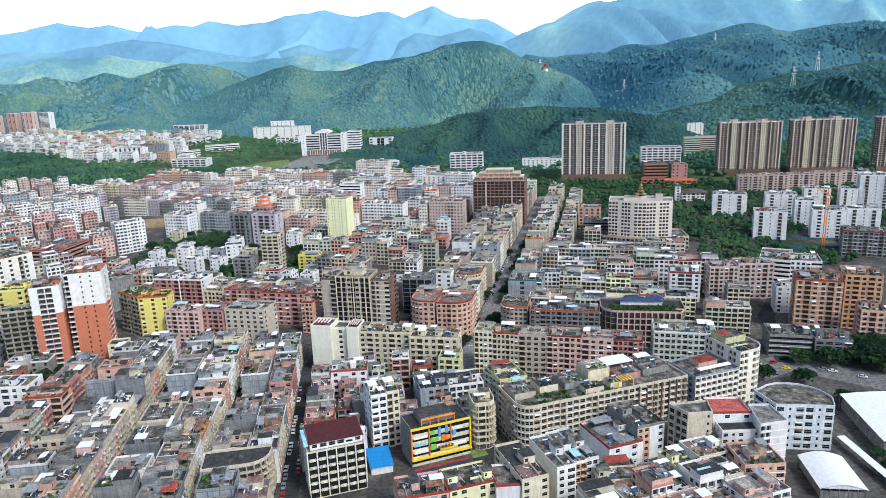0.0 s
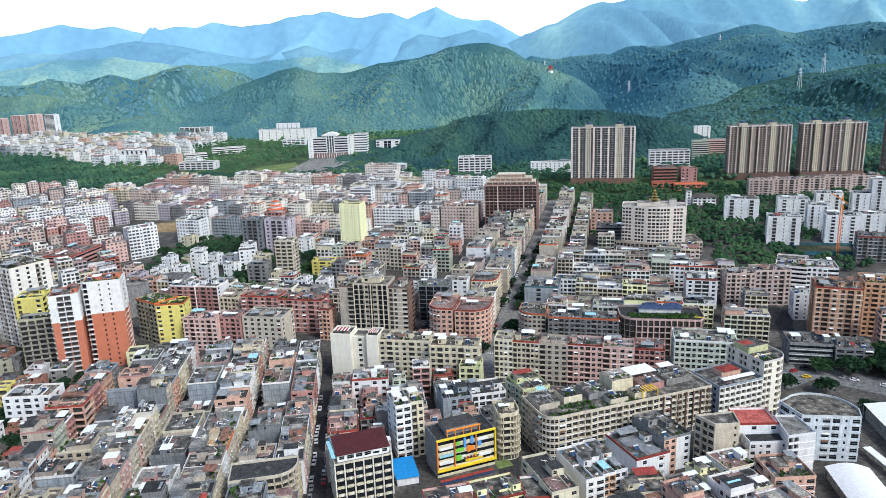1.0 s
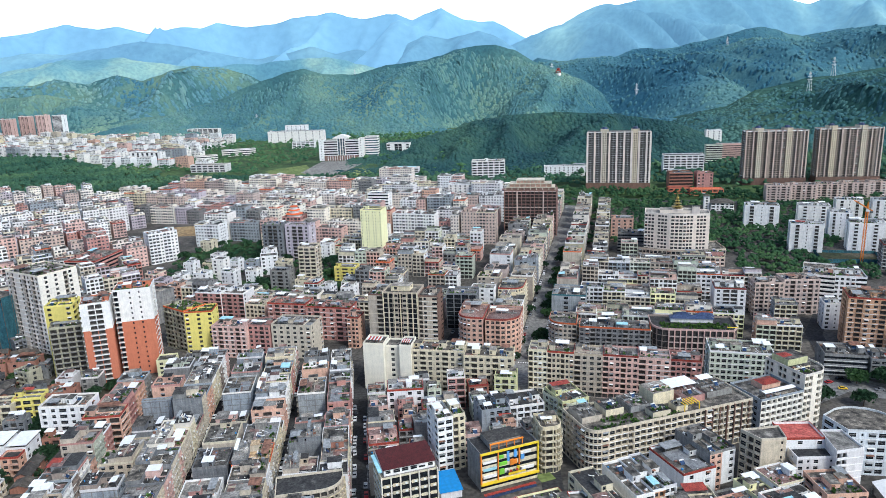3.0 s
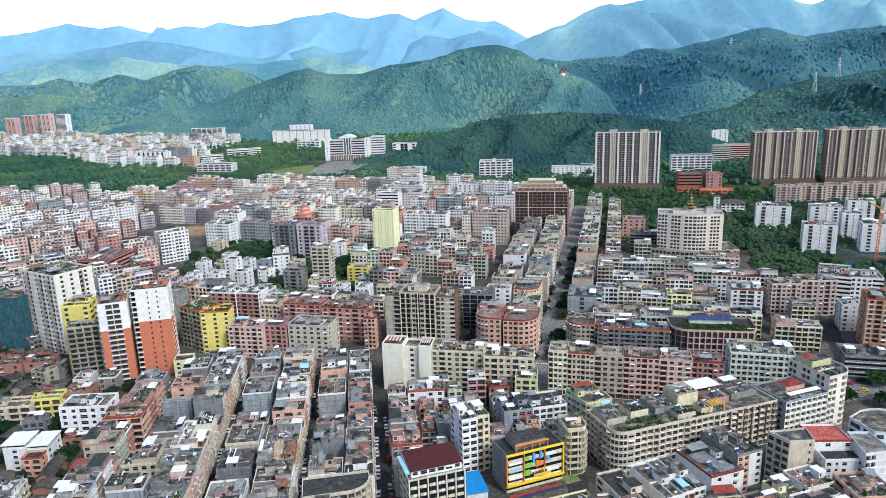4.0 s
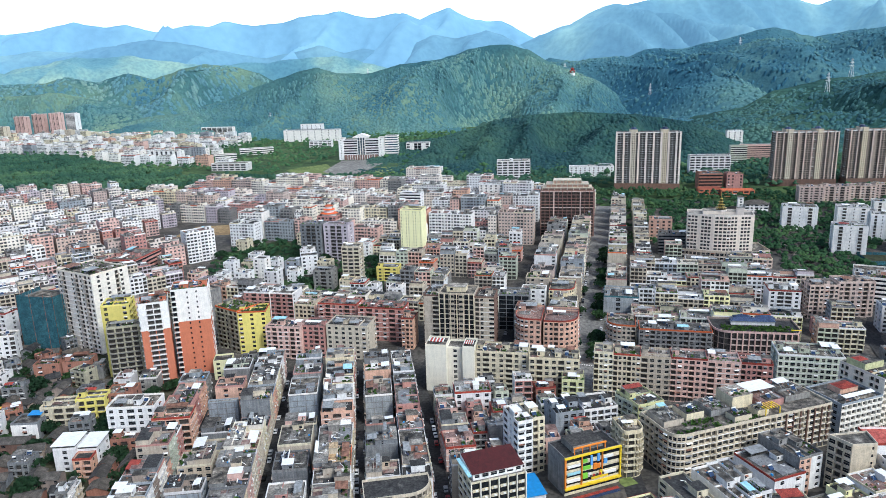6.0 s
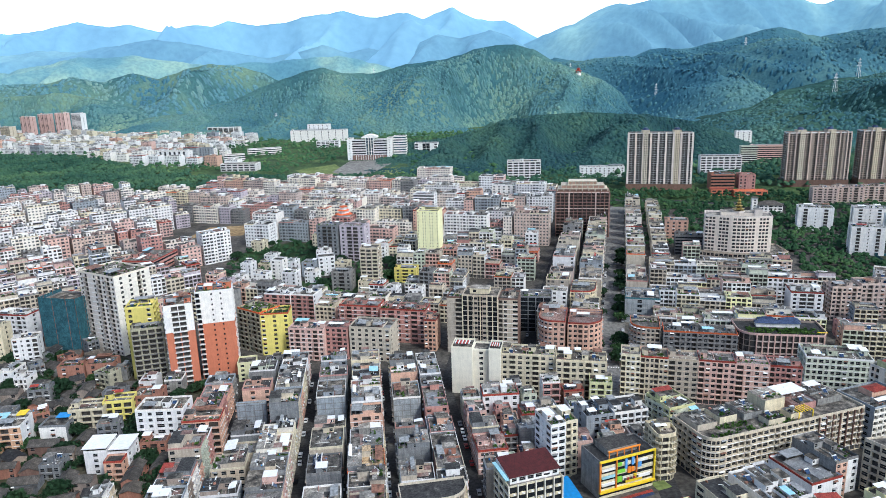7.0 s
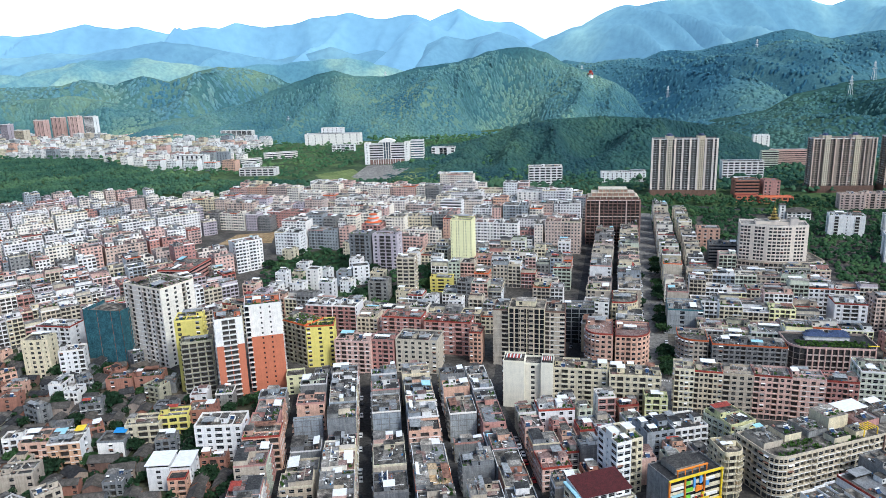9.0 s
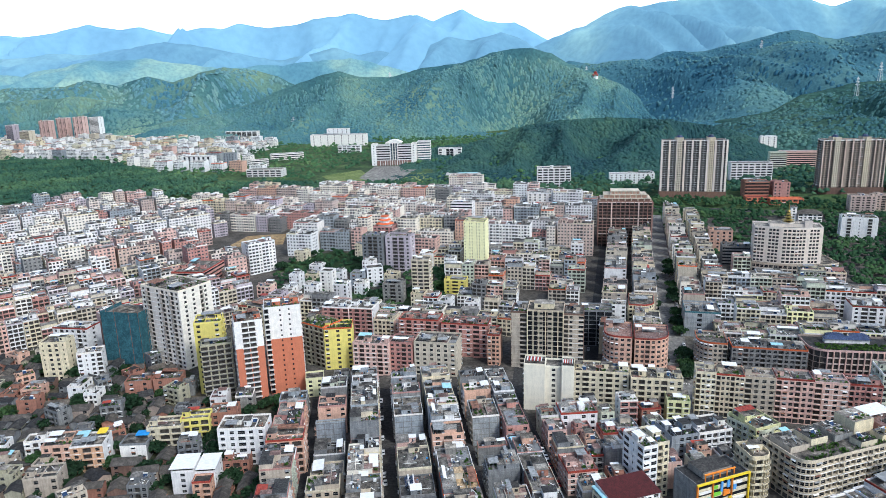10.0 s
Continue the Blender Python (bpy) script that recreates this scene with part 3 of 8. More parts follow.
def free(box):
    cx, cy = sum(p[0] for p in box) / 4, sum(p[1] for p in box) / 4
    for t, (tx, ty, tr) in TAKEN:
        if abs(cx - tx) < tr + 20 and abs(cy - ty) < tr + 20 and overlap(box, t):
            return False
    return True


def take(box):
    cx, cy = sum(p[0] for p in box) / 4, sum(p[1] for p in box) / 4
    TAKEN.append((box, (cx, cy, max(math.hypot(p[0] - cx, p[1] - cy) for p in box))))


def block(g, w, d, h, floors, wall, front="w", right="w", back="-", left="w", side=None, roof=ROOF, glass=GLASS, rail=None, shop=False,
          x=0.0, y=0.0, z=0.0, coping=None, rim=1.0, upper=None):
    """One rectangular volume: four facades, roof and parapet. Its front is the side towards -y."""
    side = side or wall
    body = "body#%d" % len(g.parts) if "body" in g.parts and not g.joined else "body"
    p = [(x, y), (x + w, y), (x + w, y + d), (x, y + d)]
    for a, b, bays, mat, sh in ((p[0], p[1], front, wall, shop), (p[1], p[2], right, side, False), (p[2], p[3], back, side, False), (p[3], p[0], left, side, False)):
        if upper:
            fh = h / floors
            facade(g, body, mat, a, b, z, h - upper[1] * fh, floors - upper[1], bays, glass, rail, sh)
            facade(g, body, upper[0], a, b, z + h - upper[1] * fh, upper[1] * fh, upper[1], bays, glass, rail, False)
        else:
            facade(g, body, mat, a, b, z, h, floors, bays, glass, rail, sh)
    parapet(g, p, z + h, side, rim, roof=roof, coping=coping)


def building(name, label, x, y, w, d, turn, h, floors, wall, front, right="w", back="-", left="w", side=None, roof=ROOF, glass=GLASS, rail=None,
             shop=False, coping=None, clutter=3, seed=1, category="building", group="", rim=1.0, z=None, upper=None, sheets=(), plants=0):
    """A building whose front left corner stands at x, y."""
    g = Geo()
    g.fine = y < 440
    block(g, w, d, h, floors, WALLS[wall], front, right, back, left, WALLS[side] if side else None, roof, glass, WALLS[rail] if rail in WALLS else rail, shop, coping=coping, rim=rim, upper=(WALLS[upper[0]], upper[1]) if upper else None)
    r = random.Random(seed)
    n = max(1, clutter)
    if clutter:
        for i in range(n):
            roof_clutter(g, r, w * i / n + 0.4, 0.5, w * (i + 1) / n - 0.4, d - 0.5, h, WALLS[side or wall], roof)
    if plants:
        roof_plants(g, r, 1, 1, w - 1, d - 1, h, plants)
    for mat, sx, sy, sw, sd in sheets:
        canopy(g, sx, sy, h, sw, sd, 2.6, mat)
    take(corners(x - 0.2, y, w, d, turn))
    e = thing_at(name, x, y, ground_z(y) if z is None else z, turn, label, category, group)
    return g.link(e, kinds=SMALL)


def ringed(g, outline, z, h, floors, wall, pattern="w", pitch=3.2, roof=ROOF, coping=None, glass=GLASS, rail=None, shop=False, rim=1.0, skip=()):
    """A volume on any convex outline (counter-clockwise), each side set with the pattern of bays."""
    body = "body#%d" % len(g.parts) if "body" in g.parts and not g.joined else "body"
    for i in range(len(outline)):
        a, b = outline[i], outline[(i + 1) % len(outline)]
        n = max(1, int(round(math.hypot(b[0] - a[0], b[1] - a[1]) / pitch)))
        bays = "-" if i in skip else (pattern * (n // len(pattern) + 1))[:n]
        facade(g, body, wall, a, b, z, h, floors, bays, glass, rail, shop)
    parapet(g, outline, z + h, wall, rim, roof=roof, coping=coping)


def arc(cx, cy, r, a0, a1, n):
    return [(cx + r * math.cos(radians(a0 + (a1 - a0) * i / n)), cy + r * math.sin(radians(a0 + (a1 - a0) * i / n))) for i in range(n + 1)]


def hip_roof(g, part, mat, x0, y0, x1, y1, z, rise, over=0.5):
    x0, y0, x1, y1 = x0 - over, y0 - over, x1 + over, y1 + over
    m = min(x1 - x0, y1 - y0) / 2
    if x1 - x0 > y1 - y0:
        p, q = (x0 + m, (y0 + y1) / 2, z + rise), (x1 - m, (y0 + y1) / 2, z + rise)
        g.poly(part, mat, ((x0, y0, z), (x1, y0, z), q, p))
        g.poly(part, mat, ((x1, y1, z), (x0, y1, z), p, q))
        g.poly(part, mat, ((x1, y0, z), (x1, y1, z), q))
        g.poly(part, mat, ((x0, y1, z), (x0, y0, z), p))
    else:
        p, q = ((x0 + x1) / 2, y0 + m, z + rise), ((x0 + x1) / 2, y1 - m, z + rise)
        g.poly(part, mat, ((x1, y0, z), (x1, y1, z), q, p))
        g.poly(part, mat, ((x0, y1, z), (x0, y0, z), p, q))
        g.poly(part, mat, ((x0, y0, z), (x1, y0, z), p))
        g.poly(part, mat, ((x1, y1, z), (x0, y1, z), q))
    g.poly(part, mat, ((x0, y1, z), (x1, y1, z), (x1, y0, z), (x0, y0, z)))


def gable(g, part, mat, wall, x0, y0, x1, y1, z, rise, over=0.4):
    """A saddle roof with its ridge along x, and the gable walls below it."""
    m = (y0 + y1) / 2
    a, b = x0 - over, x1 + over
    g.poly(part, mat, ((a, y0 - over, z), (b, y0 - over, z), (b, m, z + rise), (a, m, z + rise)))
    g.poly(part, mat, ((b, y1 + over, z), (a, y1 + over, z), (a, m, z + rise), (b, m, z + rise)))
    g.poly(part, mat, ((a, y1 + over, z - 0.15), (b, y1 + over, z - 0.15), (b, m, z + rise - 0.15), (a, m, z + rise - 0.15)))
    g.poly(part, mat, ((b, y0 - over, z - 0.15), (a, y0 - over, z - 0.15), (a, m, z + rise - 0.15), (b, m, z + rise - 0.15)))
    for x in (x0, x1):
        g.poly("body", wall, ((x, y0, z - 0.1), (x, y1, z - 0.1), (x, m, z + rise - 0.2)))


# ---- ground and roads ----
def reserve(pts):
    xs_, ys_ = [p[0] for p in pts], [p[1] for p in pts]
    take(corners(min(xs_), min(ys_), max(xs_) - min(xs_), max(ys_) - min(ys_), 0))


def sheet(name, label, mat, pts, lift=0.0, kind="structure", category="ground"):
    """A flat piece of ground on the slope of the valley, from a plan outline."""
    me = bpy.data.meshes.new(name)
    me.from_pydata([(x, y, ground_z(y) + lift) for x, y in pts], [], [tuple(range(len(pts)))])
    me.materials.append(mat)
    return tagged(new(name, me), label, category, "", kind)


ys = [-2600, -600, 0, 200, 380, 600, 900, 1300, 1700, 2200, 2600, 4000, 4950]
xs = [-4800, -2400, -1200, -600, 0, 600, 1200, 2400, 4800]
me = bpy.data.meshes.new("ground")
me.from_pydata([(x, y, ground_z(y)) for y in ys for x in xs], [], [(j * len(xs) + i, j * len(xs) + i + 1, (j + 1) * len(xs) + i + 1, (j + 1) * len(xs) + i)
                                                                  for j in range(len(ys) - 1) for i in range(len(xs) - 1)])
me.materials.append(SCRUB)
tagged(new("ground", me), "green valley floor between the town and the hills", "ground", "", "structure")
town = bpy.data.meshes.new("pavement")
tx = [-900, -520, 120, 330, 620]
ty = [60, 200, 380, 600, 790, 900, 955]
town.from_pydata([(x, y, ground_z(y) + 0.02) for y in ty for x in tx], [],
                 [(j * 5 + i, j * 5 + i + 1, (j + 1) * 5 + i + 1, (j + 1) * 5 + i) for j in range(6) for i in range(4 if j < 4 else 2)])
town.materials.append(PAVING)
tagged(new("pavement", town), "grey dusty paving between the houses of the town", "pavement", "", "structure")

A_TURN, B_TURN, C_TURN = 6.4, -14.0, 18.0


def grid(turn, u, v):
    c, s = math.cos(radians(turn)), math.sin(radians(turn))
    return c * u - s * v, s * u + c * v


def road(label, pts, width):
    """A strip of asphalt along a line of plan points, following the slope."""
    line = []
    for (ax, ay), (bx, by) in zip(pts, pts[1:]):
        n = max(1, int(math.hypot(bx - ax, by - ay) / 40))
        line += [(ax + (bx - ax) * i / n, ay + (by - ay) * i / n) for i in range(n)]
    line.append(pts[-1])
    v, f = [], []
    for i, (x, y) in enumerate(line):
        a, b = line[max(0, i - 1)], line[min(len(line) - 1, i + 1)]
        d = math.hypot(b[0] - a[0], b[1] - a[1])
        nx, ny = -(b[1] - a[1]) / d * width / 2, (b[0] - a[0]) / d * width / 2
        v += [(x + nx, y + ny, ground_z(y + ny) + ROAD_LIFT[0]), (x - nx, y - ny, ground_z(y - ny) + ROAD_LIFT[0])]
        if i:
            f.append((2 * i - 2, 2 * i - 1, 2 * i + 1, 2 * i))
    ROAD_LIFT[0] += 0.006
    me = bpy.data.meshes.new("road")
    me.from_pydata(v, [], f)
    me.materials.append(CONCRETE_ROAD if width > 16.5 else ASPHALT)
    tagged(new("road", me), label, "road", "", "structure")
    for (ax, ay), (bx, by) in zip(pts, pts[1:]):
        t = math.degrees(math.atan2(by - ay, bx - ax))
        c, s = math.cos(radians(t)), math.sin(radians(t))
        take(corners(ax + s * width / 2, ay - c * width / 2, math.hypot(bx - ax, by - ay), width, t))


ROAD_LIFT = [0.06]
road("narrow asphalt street between terraced houses", [grid(A_TURN, -148.5, 180), grid(A_TURN, -148.5, 402)], 6.5)
road("narrow asphalt street between terraced houses", [grid(A_TURN, -109.8, 180), grid(A_TURN, -109.8, 408)], 7.5)
road("narrow asphalt street between terraced houses", [grid(A_TURN, -70.5, 180), grid(A_TURN, -70.5, 408)], 5.6)
road("asphalt street lined with parked cars", [grid(A_TURN, -37.0, 170), grid(A_TURN, -37.0, 376), grid(B_TURN, -171, 395), grid(B_TURN, -171, 520)], 7.5)
road("broad street with parked cars on both sides", [grid(B_TURN, -76, 300), grid(B_TURN, -76, 815)], 17)
road("asphalt side street with parked cars", [grid(B_TURN, -127.5, 372), grid(B_TURN, -127.5, 760)], 8)
road("asphalt cross street with a zebra crossing", [grid(B_TURN, -185, 366), grid(B_TURN, -70, 363)], 9)
road("asphalt street along the big corner building", [(12, 200), (14, 262), (18, 330), (22, 345)], 9)
road("wide asphalt road beside the market halls", [(150, 335), (185, 352), (225, 322), (300, 250)], 22)
road("wide asphalt road beside the market halls", [(185, 352), (205, 420), (240, 470)], 10)
road("tree-lined avenue at the edge of the town", [(-900, 960), (-560, 985), (-200, 955), (60, 870), (330, 790), (700, 760)], 16)
for cx, cy, t in ((*grid(B_TURN, -76, 381), 0), (*grid(B_TURN, -76, 352), 0), (*grid(B_TURN, -165, 352), 0)):
    for i in range(9):
        x, y = cx + 1.4 * (i - 4) * math.cos(radians(B_TURN)), cy + 1.4 * (i - 4) * math.sin(radians(B_TURN))
        sheet("zebra_stripe", "white painted zebra crossing stripe on asphalt", WHITE_PAINT, corners(x, y, 0.6, 3.6, B_TURN), 0.16, "", "road marking")["group"] = "zebra stripes"


sheet("village_ground", "dark overgrown earth between the old village houses", EARTH, [(-520, 470), (-480, 330), (-440, 225), (-190, 225), (-186, 300), (-205, 335), (-205, 372), (-250, 392), (-300, 440), (-380, 470)][::-1], 0.04)


# ---- houses in rows ----
def house(x, y, turn, w, d, h, floors, wall, front, right, left, back, side, roof, seed, near=True, into=None, label="", coping=None, group="terraced houses", extra=""):
    g = into or Geo()
    g.fine = y < 430
    if into:
        into.frame_at(x, y, ground_z(y), turn)
    r = random.Random(seed)
    side_m = WALLS[side]
    if coping is None and r.random() < 0.6:
        coping = r.choice([WALLS["white"]] * 4 + [WALLS["cream"]] * 3 + [WALLS["grey"]] * 2 + [WALLS["rose"], TILE_RED if y > 390 else WALLS["rose"], TILE_ORANGE if y > 390 else WALLS["cream"]])
    block(g, w, d, h, floors, WALLS[wall], front, right, back, left, side_m, roof, shop=near, coping=coping, rim=r.uniform(0.7, 1.1))
    if near:
        roof_clutter(g, r, 0.3, 0.3, w - 0.3, d - 0.3, h, r.choice((side_m, WALLS[wall])), roof)
        for k in range(2, floors if y < 430 else 0):
            for j in range(int(w / 3.2)):
                if r.random() < 0.28:
                    px = w * (j + 0.5) / int(w / 3.2)
                    g.box("air_conditioner", WHITE_PAINT, px - 0.4, -0.95 if "b" in front else -0.4, k * h / floors + 0.1, px + 0.4, -0.57 if "b" in front else -0.02, k * h / floors + 0.75)
        if extra == "solar":
            for k in range(3):
                solar_heater(g, 1.0 + 2.6 * k, d * 0.15, h, 2.2)
                solar_heater(g, 1.0 + 2.6 * k, d * 0.15 + 2.2, h, 2.2)
        elif extra == "white":
            canopy(g, 0.6, 1.0, h, w - 1.4, d * 0.34, 2.7, TIN_WHITE)
        if r.random() < 0.45 and d > 12 and w > 5 and not extra:
            sw, sd = w - 0.6, d * r.uniform(0.35, 0.5)
            y0 = r.choice((0.3, d - sd - 0.3))
            g.box("upper_room", side_m if r.random() < 0.75 else WALLS[wall], 0.3, y0, h, 0.3 + sw, y0 + sd, h + 2.9, top=roof, under=False)
            g.box("upper_room", side_m, 0.1, y0 - 0.2, h + 2.9, 0.5 + sw, y0 + sd + 0.2, h + 3.1, top=r.choice((roof, ROOF_LIGHT, ROOF_DARK)))
            if r.random() < 0.6:
                roof_clutter(g, r, 0.4, y0, sw, y0 + sd, h + 3.1, side_m, roof, 0.8, hut=False)
    else:
        for _ in range(r.choice((1, 1, 2))):
            hw, hd = min(w * r.uniform(0.3, 0.55), 5.0), d * r.uniform(0.25, 0.5)
            hx, hy = r.uniform(0.4, w - hw - 0.4), r.uniform(0.4, d - hd - 0.4)
            hh = r.uniform(2.5, 3.2)
            g.box("roof_huts", r.choice((WALLS[wall], side_m, WALLS["white"], WALLS["grey"])), hx, hy, h, hx + hw, hy + hd, h + hh, top=r.choice((ROOF_LIGHT, ROOF_LIGHT, roof, TIN_WHITE, ROOF_DARK)), under=False)
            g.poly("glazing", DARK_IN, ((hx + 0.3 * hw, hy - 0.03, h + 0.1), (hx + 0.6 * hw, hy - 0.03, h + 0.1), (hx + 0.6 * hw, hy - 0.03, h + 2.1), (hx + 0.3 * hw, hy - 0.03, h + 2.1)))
        if r.random() < 0.5:
            cw, cd = w * r.uniform(0.25, 0.6), d * r.uniform(0.2, 0.4)
            cx, cy = r.uniform(0.3, w - cw - 0.3), r.uniform(0.3, d - cd - 0.3)
            g.box("roof_canopies", r.choice(SHEETS), cx, cy, h + 2.2, cx + cw, cy + cd, h + 2.3)
        for _ in range(r.choice((1, 2, 3))):
            bx, by, bs = r.uniform(0.4, w - 2), r.uniform(0.4, d - 2), r.uniform(0.6, 1.8)
            g.box("roof_canopies", r.choice((WHITE_PAINT, TIN_GREY, TIN_RUST, ROOF_DARK, WALLS["brick"])), bx, by, h, bx + bs, by + bs * r.uniform(0.5, 1.3), h + bs * r.uniform(0.4, 1.0), under=False)
    if into:
        into.frame_at()
        return None
    take(corners(x + 0.02, y + 0.02, w - 0.04, d - 0.04, turn))
    e = thing_at("terraced_house" if group else "house", x, y, ground_z(y), turn, label, "house", group)
    return g.link(e, kinds=SMALL)


COLOUR_WORD = dict(chalk="chalky", bone="bone white", blush="blush", russet="russet", white="white", cream="cream", beige="beige", pink="pink", rose="dusky red", salmon="salmon", orange="orange", yellow="yellow", lemon="pale yellow", lime="lime green",
                   mint="pale green", grey="grey", cement="bare cement", bluegrey="blue-grey", brown="brown", ochre="ochre", ivory="ivory", offwhite="off-white", taupe="taupe", brick="red brick", lilac="lilac", olive="olive", sand="sand")
NEAR_FRONT = ["cream"] * 3 + ["white"] * 3 + ["sand"] * 2 + ["salmon"] * 2 + ["pink"] * 2 + ["beige"] * 3 + ["grey"] * 2 + ["mint", "rose", "taupe"]
NEAR_SIDE = ["cement"] * 6 + ["bluegrey"] * 2 + ["grey", "white", "beige", "salmon"]
MID_FRONT = ["white"] * 9 + ["offwhite"] * 3 + ["cream"] * 4 + ["sand"] * 2 + ["pink"] * 5 + ["rose"] + ["salmon"] * 2 + ["beige"] * 2 + ["mint", "grey", "grey", "lilac", "bluegrey", "lemon"]
STREET_FRONT = ["cream"] * 4 + ["offwhite"] * 4 + ["sand"] * 4 + ["mint"] * 2 + ["grey"] * 2 + ["white"] * 2 + ["beige"] * 2 + ["blush"] * 2 + ["pink", "olive", "bluegrey"]
ROOFS = [ROOF] * 6 + [ROOF_LIGHT] * 3 + [ROOF_DARK] * 2 + [ROOF_PINK]


def within(p, poly):
    x, y, hit = p[0], p[1], False
    for (ax, ay), (bx, by) in zip(poly, poly[1:] + poly[:1]):
        if (ay > y) != (by > y) and x < ax + (bx - ax) * (y - ay) / (by - ay):
            hit = not hit
    return hit


def bays_for(length, r, kinds, pitch=3.0):
    n = max(1, int(round(length / pitch)))
    return "".join(r.choice(kinds) for _ in range(n))


def row(turn, u, v0, v1, facing, depth, seed, low=13.5, high=17.0, widths=(6.5, 12.0), fronts=NEAR_FRONT, sides=NEAR_SIDE, near=True, into=None, windows=0.25, gap=0.0, kind="along", inside=None, presets=()):
    """Houses side by side along one side of a street. facing +1 or -1 along u ("along"), or -1 towards the south ("across")."""
    r = random.Random(seed)
    v, left_in_run = v0, 0
    while v < v1 - 4:
        given = next((p for p in presets if p[0] - 0.5 <= v < p[1] - 2), None)
        ahead = min([p[0] for p in presets if p[0] > v + 0.5] + [v1])
        w = min(r.uniform(*widths), v1 - v, ahead - v)
        if ahead - v - w < 4.5:
            w = ahead - v
        if given:
            w = given[1] - v
        if w < 3:
            v += max(w, 0.5)
            continue
        h = round(r.uniform(low, high) / 3.05) * 3.05 + r.choice((0, 0, 0.6))
        floors = max(1, int(round(h / 3.05)))
        d = depth * r.uniform(0.94, 1.0)
        if kind == "along":
            px, py = grid(turn, u, v if facing > 0 else v + w)
            t = turn + (90 if facing > 0 else -90)
        else:
            px, py = grid(turn, v, u)
            t = turn
        fit_box = corners(px, py, w, d, t)
        mid = (sum(p[0] for p in fit_box) / 4, sum(p[1] for p in fit_box) / 4)
        y_mid = mid[1]
        if free(fit_box) and (inside is None or within(mid, inside)):
            wall, side = r.choice(fronts), r.choice(sides)
            if into and left_in_run > 0:
                wall, h, left_in_run = run_wall, run_h, left_in_run - 1
                floors = max(1, int(round(h / 3.05)))
            elif into:
                run_wall, run_h, left_in_run = wall, h, r.choice((0, 0, 1, 1, 2)) if gap < 5 else 0
            if r.random() < (0.3 if y_mid > 400 else 0.12) or not near:
                side = wall
            front = bays_for(w, r, "bbbo" if y_mid < 400 and near else ("bow" if near else "wwb"), 3.2)
            one = lambda n: bays_for(n, r, "w-", 3.5) if r.random() < windows else "-"
            roof = r.choice(ROOFS)
            rim = None
            right, left = one(d), one(d)
            if given:
                wall, side, roof, h, rim = given[3], given[4], given[5], given[2], given[7]
                floors = max(1, int(round(h / 3.05)))
                left, right = (given[6], right) if facing > 0 else (left, given[6])
                rim = WALLS[rim] if rim in WALLS else rim
            word = COLOUR_WORD[wall]
            label = "%s %d-storey terraced house with %s" % (word, floors, "bare cement side walls" if side in ("cement", "grey") else "balconies to the street")
            house(px, py, t, w - 0.05, d, h, floors, wall, front, right, left, bays_for(w, r, "sw-", 3.2), side, roof, r.randint(0, 10 ** 6), near, into, label, rim, extra=given[8] if given and len(given) > 8 else "")
        v += w + (gap if not into or left_in_run == 0 else 0.0)


# ---- large buildings, one by one ----
def balcony_stack(tower, x0, x1, h, floors, first, deep=1.0):
    """White balcony slabs with thin rails, one above the other on a tower's front."""
    g = Geo()
    for i in range(first, floors):
        z = i * h / floors
        g.box("balcony_slab#%d" % i, WALLS["white"], x0, -deep, z - 0.18, x1, -0.004, z + 0.22)
        g.box("balcony_rail#%d" % i, RAIL, x0 + 0.05, -deep + 0.04, z + 0.62, x1 - 0.05, -deep + 0.12, z + 0.98)
    g.link(tower)


tower = building("apartment_tower", "orange and white apartment tower with stacked balconies", -236.0, 379.0, 15.5, 18, 20, 49, 16, "orange", "-gg-", right="wsw", left="bwb", rail="white",
                 coping=WHITE_PAINT, clutter=2, upper=("white", 5), seed=3, glass=DARK_IN)
balcony_stack(tower, 3.7, 11.8, 49, 16, 1)
tower = building("apartment_tower", "orange and white apartment block with small windows", -221.5, 390.0, 20.5, 18, 15, 53, 17, "orange", "g--s-s--", right="sbs", left="bw", rail="white",
                 coping=WHITE_PAINT, clutter=2, upper=("white", 6), seed=4)
balcony_stack(tower, -0.3, 2.8, 53, 17, 1)
building("apartment_tower", "yellow apartment tower with narrow windows", -264.0, 392.0, 15.5, 16, 12, 44, 14, "yellow", "w-w", right="bb", left="wsw", clutter=1, seed=5)
building("apartment_tower", "grey apartment wing with caged balconies", -258.0, 383.0, 17.5, 9, 18, 34, 11, "olive", "bbbb", right="b", left="w", rail="grey", clutter=1, seed=6)
building("apartment_tower", "cream apartment tower with balconies and a roof garden", -314.5, 441.0, 36.0, 26, -30, 52, 17, "ivory", "wb-wbwbw", right="-w-w-bw-", side="offwhite", left="ww", rail="beige", plants=70, clutter=2, seed=7)
# olive wall here: yellow paint with the shade of that face put in
building("apartment_block", "yellow apartment block with an orange tiled roof edge", -212.0, 433.5, 21.5, 17, -36, 27, 9, "olive", "bbwbb", right="w-w-w", coping=TILE_ORANGE, clutter=1, plants=110, seed=8)
building("apartment_block", "bright yellow apartment block with an orange tiled roof edge", -194.0, 420.5, 17.5, 15, 4, 27, 9, "yellow", "w-w-w", right="w-w", coping=TILE_ORANGE, clutter=1, plants=70, seed=9)


